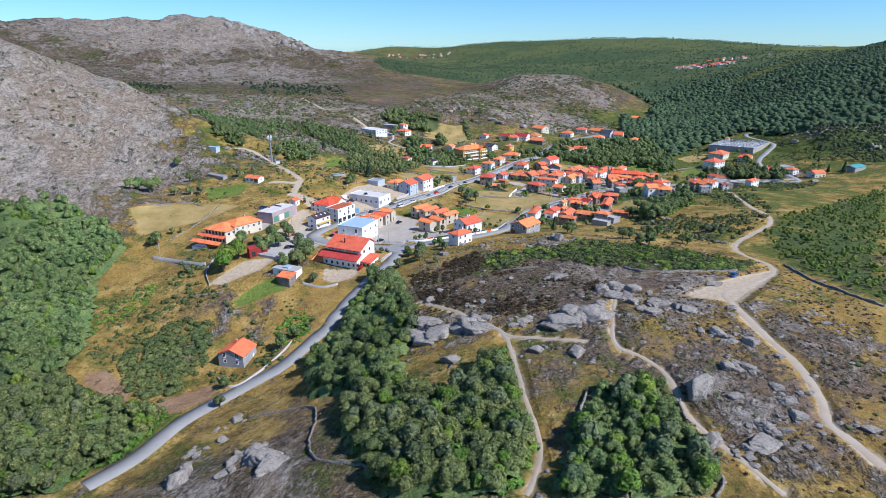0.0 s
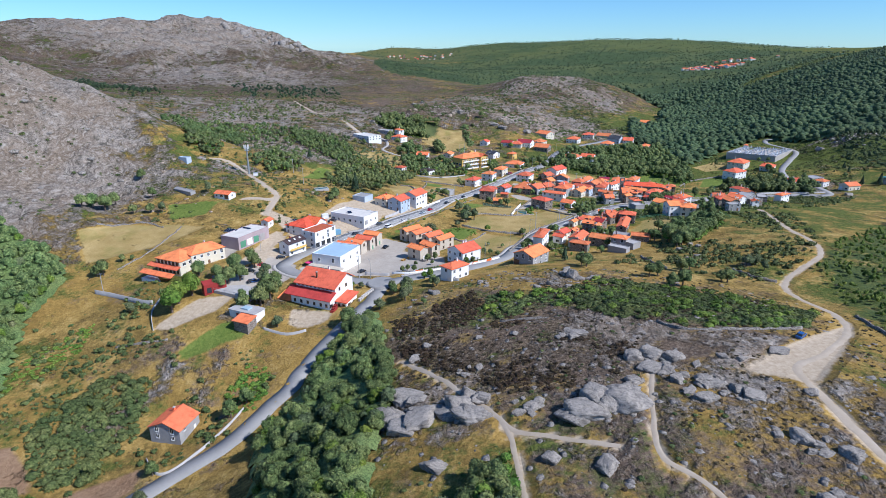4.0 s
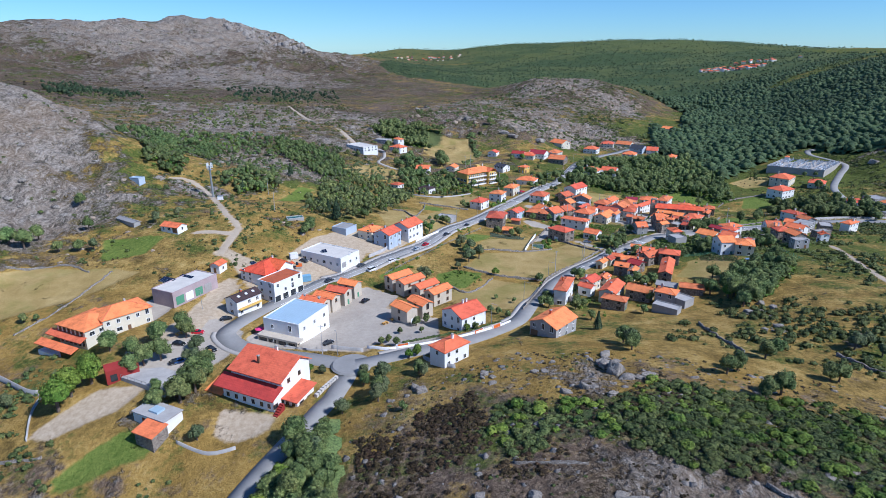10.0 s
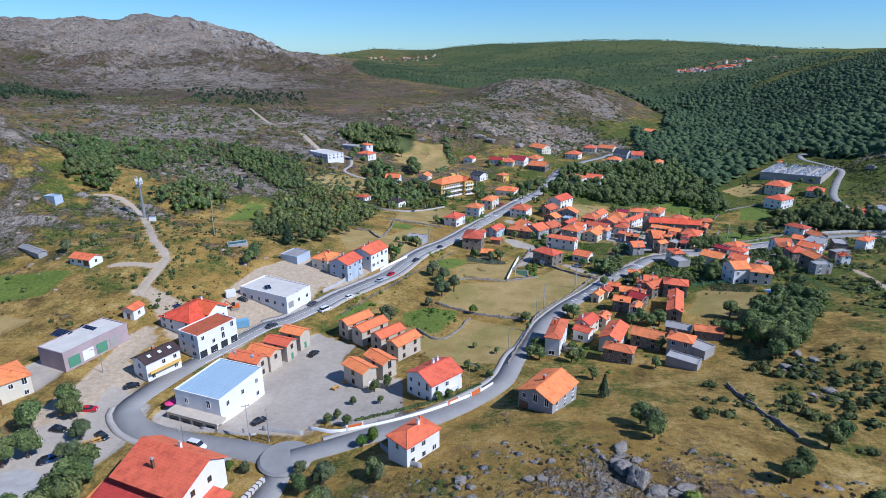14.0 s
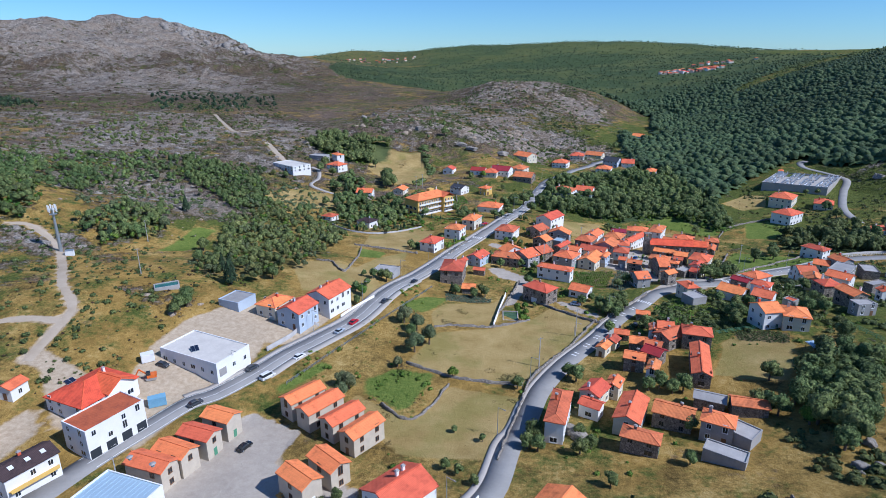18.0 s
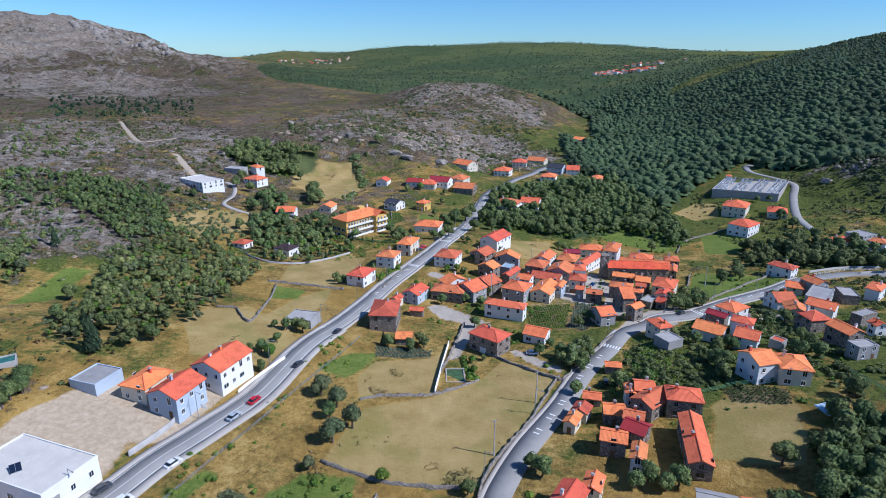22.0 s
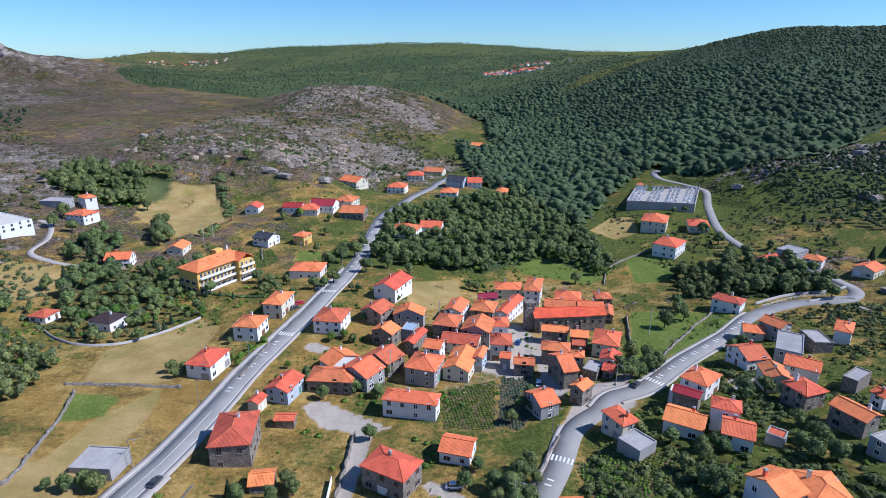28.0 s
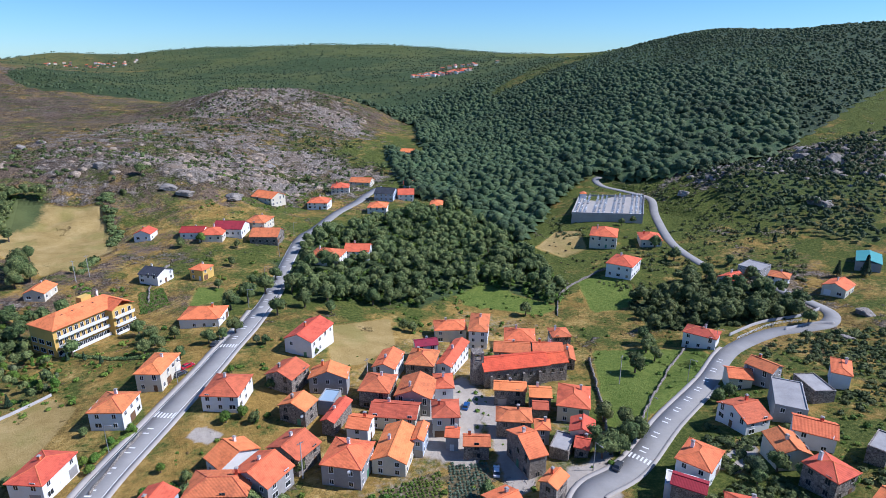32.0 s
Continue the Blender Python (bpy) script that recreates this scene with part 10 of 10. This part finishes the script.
# ---- small things ----
def solar_panel(x, y, z, w, d, rz, tilt, mat=SOLAR, name="solar_panel", label="dark blue solar panel on a roof"):
    e = new(name)
    e.matrix_basis = pose(x, y, z, tilt, 0, rz)
    tagged(e, label, name.replace("_", " "), "roof panels")
    bm = bmesh.new()
    box(bm, -w / 2, w / 2, -d / 2, d / 2, -0.25, 0.06)
    part("frame", bm, STEEL, e)
    n = max(1, round(w / 1.1))
    for k in range(n):
        bm = bmesh.new()
        x0 = -w / 2 + w * k / n
        box(bm, x0 + 0.05, x0 + w / n - 0.05, -d / 2 + 0.05, d / 2 - 0.05, 0.05, 0.09)
        part("cell", bm, mat, e)


solar_panel(-118.5, 141.0, 13.4, 6.5, 3.4, -24, 12)
solar_panel(-112.5, 143.8, 13.4, 6.5, 3.4, -24, 12)
solar_panel(-64.8, 181.4, 11.9, 2.2, 2.6, 30, 15)
solar_panel(-91.6, 162.8, 12.75, 2.6, 1.8, 64, 20, label="dark solar panel on the red tiled roof")


def roof_vent(x, y, z):
    e = thing("roof_vent", x, y, z, 0, "dark round extractor on the blue metal roof", "vent", "roof extractors")
    bm = bmesh.new()
    cyl(bm, 0, 0, -0.2, 0.5, 0.4, 0.4, 10)
    part("pipe", bm, STEEL, e)
    bm = bmesh.new()
    cyl(bm, 0, 0, 0.5, 0.75, 0.75, 0.35, 10)
    part("cowl", bm, METALGREY, e)


roof_vent(-61.5, 130.0, 11.9)
roof_vent(-55.5, 127.4, 11.9)


def parasol(x, y, mat, label):
    e = thing("parasol", x, y, ground(x, y), 15, label, "parasol")
    bm = bmesh.new()
    cyl(bm, 0, 0, 0, 2.6, 0.03, 0.03, 6)
    part("pole", bm, STEEL, e)
    bm = bmesh.new()
    cyl(bm, 0, 0, 0, 0.15, 0.35, 0.3, 10)
    part("foot", bm, CONCRETE, e)
    bm = bmesh.new()
    cyl(bm, 0, 0, 2.1, 2.7, 1.7, 0.06, 8)
    part("canopy", bm, mat, e)


PINKCLOTH = plain("bright pink cloth", (0.80, 0.06, 0.20), 0.8, 3, 0.1, relief=0)
TIMBER = plain("yellow timber", (0.62, 0.34, 0.09), 0.7, 4, 0.2)
ORANGEPAINT = plain("orange machine paint", (0.72, 0.16, 0.03), 0.5, 2, 0.15)
BLUEPAINT = plain("blue container paint", (0.20, 0.40, 0.55), 0.55, 2, 0.15)
parasol(-73.0, 110.9, PINKCLOTH, "bright pink parasol outside the shop")
parasol(-70.5, 112.3, PINKCLOTH, "bright pink parasol beside the shop terrace")
parasol(-68.0, 113.6, FRAME, "white parasol beside the shop terrace")


def picnic_table(x, y, rz):
    e = thing("picnic_table", x, y, ground(x, y), rz, "yellow timber picnic table with benches beside the car park", "picnic table", "picnic tables")
    bm = bmesh.new()
    box(bm, -1.1, 1.1, -0.4, 0.4, 0.7, 0.77)
    part("top", bm, TIMBER, e)
    for s in (-1, 1):
        bm = bmesh.new()
        box(bm, -1.1, 1.1, s * 0.75 - 0.15, s * 0.75 + 0.15, 0.42, 0.47)
        part("bench", bm, TIMBER, e)
        bm = bmesh.new()
        box(bm, s * 0.8 - 0.06, s * 0.8 + 0.06, -0.8, 0.8, 0, 0.7)
        part("trestle", bm, TIMBER, e)


for x, y, rz in ((-97.6, 108.9, 60), (-99.2, 106.2, 62), (-85.3, 96.1, 40), (-87.0, 94.0, 42), (-30.5, 121.5, 50), (-28.0, 125.5, 52)):
    picnic_table(x, y, rz)


def container(x, y, rz, mat, w, label):
    e = thing("container", x, y, ground(x, y), rz, label, "container")
    bm = bmesh.new()
    n = int(w / 0.3)
    box(bm, -w / 2, w / 2, -1.2, 1.2, 0.05, 2.6)
    part("body", bm, mat, e)
    for k in range(n):
        bm = bmesh.new()
        u = -w / 2 + 0.15 + k * w / n
        box(bm, u, u + 0.12, -1.24, -1.19, 0.15, 2.5)
        part("rib", bm, mat, e)
    bm = bmesh.new()
    box(bm, w / 2, w / 2 + 0.05, -1.1, 1.1, 0.1, 2.5)
    part("door", bm, mat, e)


container(-69.5, 162.7, 25, BLUEPAINT, 4.5, "pale blue site container on the building plot")
container(-79.0, 180.9, 30, FRAME, 3.6, "white site container beside the clinic wall")

e = thing("excavator", -74.9, 172.8, ground(-74.9, 172.8), 200, "orange tracked excavator on the building plot", "excavator")
for s in (-1, 1):
    bm = bmesh.new()
    v = box(bm, -1.6, 1.6, s * 0.95 - 0.25, s * 0.95 + 0.25, 0, 0.75)
    for k in (0, 1, 2, 3):
        v[k].co.x *= 0.75
    part("track", bm, METALGREY, e)
bm = bmesh.new()
box(bm, -1.5, 1.0, -1.1, 1.1, 0.8, 1.7)
part("body", bm, ORANGEPAINT, e)
bm = bmesh.new()
box(bm, 0.0, 1.1, 0.1, 1.05, 1.7, 2.8)
part("cab", bm, GLASS, e)
for name, (x0, z0), (x1, z1) in (("boom", (0.8, 1.5), (2.9, 3.6)), ("arm", (2.9, 3.6), (4.1, 1.6))):
    bm = bmesh.new()
    d = Vector((x1 - x0, 0, z1 - z0)).normalized()
    n = Vector((-d.z, 0, d.x)) * 0.18
    q = []
    for yy in (-0.25, 0.05):
        for px, pz, s in ((x0, z0, -1), (x1, z1, -1), (x1, z1, 1), (x0, z0, 1)):
            q.append(bm.verts.new((px + n.x * s, yy, pz + n.z * s)))
    for f in ((3, 2, 1, 0), (4, 5, 6, 7), (0, 1, 5, 4), (1, 2, 6, 5), (2, 3, 7, 6), (3, 0, 4, 7)):
        bm.faces.new([q[k] for k in f])
    part(name, bm, ORANGEPAINT, e)
bm = bmesh.new()
box(bm, 3.8, 4.6, -0.5, 0.3, 0.9, 1.6)
part("bucket", bm, METALGREY, e)

for x, y in ((-122.8, 289.2), (4.8, 471.3), (9.9, 476.2), (67.2, 294.5), (59.2, 205.0), (41.4, 182.8), (-103.0, 236.0), (-64.0, 128.0), (-48.0, 96.5), (96.0, 330.0), (172.0, 300.0), (-160.0, 95.0)):
    utility_pole(x, y, 10.5)

fence("green wire fence round a terraced garden", 1.5, 2.5, GREENPAINT, (105.7, 197.5), (117.0, 198.3), (129.6, 196.8))
fence("green wire fence above the terraces", 1.5, 2.5, GREENPAINT, (151.6, 195.8), (151.2, 186.3), (151.3, 179.0))
fence("grey steel guard rail beside the main road", 1.0, 3.0, STEEL, (-36.2, 172.3), (-26.1, 187.6), (-13.8, 207.3), (1.6, 235.8), (10.2, 254.8))
fence("white railing along the bridge", 1.1, 2.5, FRAME, (233, 304.5), (254, 306.3), (268, 303))

hedge(1.6, 1.2, "clipped green hedge beside the garden path", (44.0, 237.1), (43.5, 227.7), (45.3, 222.0))
hedge(1.4, 1.2, "dense green hedge in front of the house", (20.3, 322.2), (25.0, 327.0), (30.3, 331.8))
hedge(1.5, 1.0, "clipped dark hedge below the hotel", (8.0, 396.4), (22.9, 382.6), (31.7, 377.2), mat=LEAF)
hedge(1.0, 0.8, "clipped round bushes along the garden wall", (-22.0, 102.0), (-10.0, 106.0), (2.0, 111.5), (11.0, 119.0), mat=LEAF)


def basin(x, y, rz, w, d, h, label, rim=CONCRETE, tint=(0.03, 0.10, 0.075)):
    e = thing("pool", x, y, ground(x, y), rz, label, "pool")
    water, nt, b = shader("still green water", 0.08, 0, 0.5)
    c = ramp(nt, val(nt, 0.6, 4, 0.6, coords(nt)), (0.35, tint), (0.65, tuple(k * 1.8 for k in tint)))
    link(nt, c, b.inputs["Base Color"])
    for name, x0, x1, y0, y1 in (("side", -w / 2, w / 2, -d / 2, -d / 2 + 0.35), ("side", -w / 2, w / 2, d / 2 - 0.35, d / 2), ("side", -w / 2, -w / 2 + 0.35, -d / 2 + 0.35, d / 2 - 0.35), ("side", w / 2 - 0.35, w / 2, -d / 2 + 0.35, d / 2 - 0.35)):
        bm = bmesh.new()
        box(bm, x0, x1, y0, y1, -1.5, h)
        part(name, bm, rim, e)
    bm = bmesh.new()
    box(bm, -w / 2 + 0.35, w / 2 - 0.35, -d / 2 + 0.35, d / 2 - 0.35, -1.2, h - 0.3)
    part("water", bm, water, e)


basin(-89.3, 225.0, 25, 8.5, 5.0, 1.2, "raised concrete tank with dark green water")
basin(39.0, 224.6, -8, 6.0, 8.5, 0.4, "garden pond with pale stone rim", PAVING, (0.05, 0.085, 0.03))

for k in range(9):
    f = k / 8
    x, y = -44.6 + 4.0 * f, 72.4 + 8.4 * f
    e = thing("stone_stack", x, y, ground(x, y), 60 + (k % 3) * 4, "pale cut stone blocks stacked beside the lane", "stone blocks", "stacked stone blocks")
    for j in range(3):
        bm = bmesh.new()
        box(bm, -0.45, 0.45, -0.5, 0.5, j * 0.34 - 0.1 * (j == 0), j * 0.34 + 0.31)
        part("block", bm, PALEROOF, e)


def dish(x, y, z, rz):
    e = thing("satellite_dish", x, y, z, rz, "small white satellite dish on a house wall", "satellite dish", "satellite dishes")
    bm = bmesh.new()
    rings = [[bm.verts.new((r * math.cos(a), -0.35 + 0.45 * r * r, r * math.sin(a))) for a in [2 * math.pi * k / 12 for k in range(12)]] for r in (0.12, 0.35, 0.55)]
    for lo, hi in zip(rings, rings[1:]):
        for k in range(12):
            bm.faces.new((lo[k], lo[(k + 1) % 12], hi[(k + 1) % 12], hi[k]))
    bm.faces.new(rings[0])
    part("reflector", bm, FRAME, e)
    bm = bmesh.new()
    box(bm, -0.03, 0.03, -0.35, 0.3, -0.05, 0.0)
    part("bracket", bm, STEEL, e)


dish(72.0, 315.6, -1.0, 10)
dish(76.3, 285.8, 0.6, 0)
dish(183.9, 240.4, 6.0, 20)

e = thing("shed", 346.8, 324.3, ground(346.8, 324.3), 30, "long shed with teal sheet roof", "shed")
bm = bmesh.new()
box(bm, -9, 9, -5, 5, -1.5, 3.6)
part("wall", bm, GREY, e)
TEAL = plain("teal sheet metal", (0.10, 0.36, 0.34), 0.5, 1.5, 0.15, 0.1)
part("roof", roof_gable(18, 10, 3.6, 1.2, 0.3), TEAL, e)
e = thing("canopy", 128.7, 177.0, ground(128.7, 177.0), 10, "low canopy of pale blue sheeting on posts", "canopy")
bm = bmesh.new()
v = box(bm, -3.5, 3.5, -2.2, 2.2, 2.0, 2.08)
for k in (2, 3, 6, 7):
    v[k].co.z += 0.5
part("sheet", bm, METALBLUE, e)
for sx in (-3.2, 3.2):
    for sy in (-2, 2):
        bm = bmesh.new()
        cyl(bm, sx, sy, -0.4, 2.05 if sy < 0 else 2.5, 0.06, 0.06, 6)
        part("post", bm, WOOD, e)



# ---- fittings of the larger buildings ----
def bounds(e):
    w = next(c for c in e.children if c.name.startswith("wall"))
    xs, ys, zs = zip(*[v.co for v in w.data.vertices])
    return max(xs), max(ys), max(zs)


W, D, H = bounds(warehouse)
for k, c in enumerate(("green", "white", "green", "grey")):
    shared("garage_door", GATES[c], warehouse, Matrix.Translation((W, -D * 0.72 + k * D * 0.42, 0.4)) @ Matrix.Rotation(math.pi / 2, 4, "Z") @ Matrix.Scale(1.35, 4))
W, D, H = bounds(shop)
bm = bmesh.new()
box(bm, -W - 0.4, W + 1.6, -D - 3.4, -D, 2.7, 3.4)
part("portico_roof", bm, BEIGE, shop, "beige stone-clad portico")
for k in range(5):
    bm = bmesh.new()
    u = -W + k * (2 * W + 1.0) / 4
    box(bm, u - 0.35, u + 0.35, -D - 3.3, -D - 2.7, -1.5, 2.7)
    part("pier", bm, BEIGE, shop)
for k in range(4):
    bm = bmesh.new()
    u = -W + (k + 0.5) * (2 * W + 1.0) / 4
    box(bm, u - 1.3, u + 1.3, -D - 3.05, -D - 2.95, 0.4, 2.4)
    part("shop_window", bm, GLASS, shop)
for k in range(13):
    bm = bmesh.new()
    u = -W + 0.5 + k * (2 * W - 1.0) / 12
    box(bm, u - 0.04, u + 0.04, -D + 0.3, D - 0.3, H + 0.04, H + 0.13)
    part("roof_rib", bm, METALBLUE, shop)
W, D, H = bounds(villa)
bm = bmesh.new()
box(bm, -W * 0.9, W * 0.5, -D - 1.3, -D, 2.6, 2.8)
box(bm, -W * 0.9, W * 0.5, -D - 1.3, -D - 1.22, 2.8, 3.7)
part("balcony", bm, FRAME, villa)

W, D, H = bounds(porch_house)
r = roof_gable(D + 1.0, 8.0, 5.2, 2.4, 0.5)
bmesh.ops.rotate(r, verts=r.verts[:], cent=(0, 0, 0), matrix=Matrix.Rotation(math.pi / 2, 3, "Z"))
bmesh.ops.translate(r, verts=r.verts[:], vec=(2.6, -D / 2 - 0.6, 0))
part("cross_roof", r, RED, porch_house)
bm = bmesh.new()
v = [bm.verts.new(c) for c in ((-1.4, -D - 0.9, -2.5), (6.6, -D - 0.9, -2.5), (6.6, -D - 0.9, 5.2), (2.6, -D - 0.9, 7.5), (-1.4, -D - 0.9, 5.2))]
w = [bm.verts.new((c.co.x, -D + 0.5, c.co.z)) for c in v]
for a in range(5):
    bm.faces.new((v[a], v[(a + 1) % 5], w[(a + 1) % 5], w[a]))
bm.faces.new(v[::-1])
bm.faces.new(w)
bmesh.ops.recalc_face_normals(bm, faces=bm.faces[:])
part("gable_wall", bm, WHITE, porch_house)
for u in (0.2, 2.6, 5.0):
    opening(porch_house, Matrix.Translation((u, -D - 0.9, 1.6)), "w", "white")
W, D, H = bounds(dark_house)
for u in (-3.2, 0.2, 3.4):
    bm = bmesh.new()
    box(bm, u - 0.5, u + 0.5, -0.55, 0.55, 0, 0.08)
    o = part("skylight", bm, LAMP, dark_house, "pale roof window")
    o.matrix_basis = pose(0, -D * 0.48, H - 0.35, math.degrees(math.atan(0.42)), 0, 0)
bm = bmesh.new()
box(bm, -5.2, 4.8, -D - 1.3, -D + 0.05, 2.9, 3.05)
box(bm, -5.2, 4.8, -D - 1.3, -D - 1.2, 3.05, 3.9)
part("balcony", bm, YELLOW, dark_house, "yellow balcony front")
W, D, H = bounds(red_block)
# dark panels on the wall stand in for the shade inside open bays
for k in range(4):
    bm = bmesh.new()
    u = -D * 0.8 + k * D * 0.53
    box(bm, W + 0.02, W + 0.12, u - 1.3, u + 1.3, 0.2, 2.6)
    part("bay_shade", bm, GLASS, red_block, "dark panel for the shade inside an unfinished ground-floor bay")

for x, y, turn in ((-22.0, 98.2, 22), (3.0, 108.5, 38), (9.5, 113.6, 45)):
    e = thing("gate", x, y, ground(x, y), turn, "orange wooden panel gate in the white garden wall", "gate", "orange garden gates")
    bm = bmesh.new()
    box(bm, -1.8, 1.8, -0.22, 0.22, 0.1, 1.15)
    part("panel", bm, ORANGEPAINT, e)
    for s in (-1, 1):
        bm = bmesh.new()
        box(bm, s * 2.0 - 0.2, s * 2.0 + 0.2, -0.25, 0.25, -0.3, 1.4)
        part("pier", bm, WHITE, e)
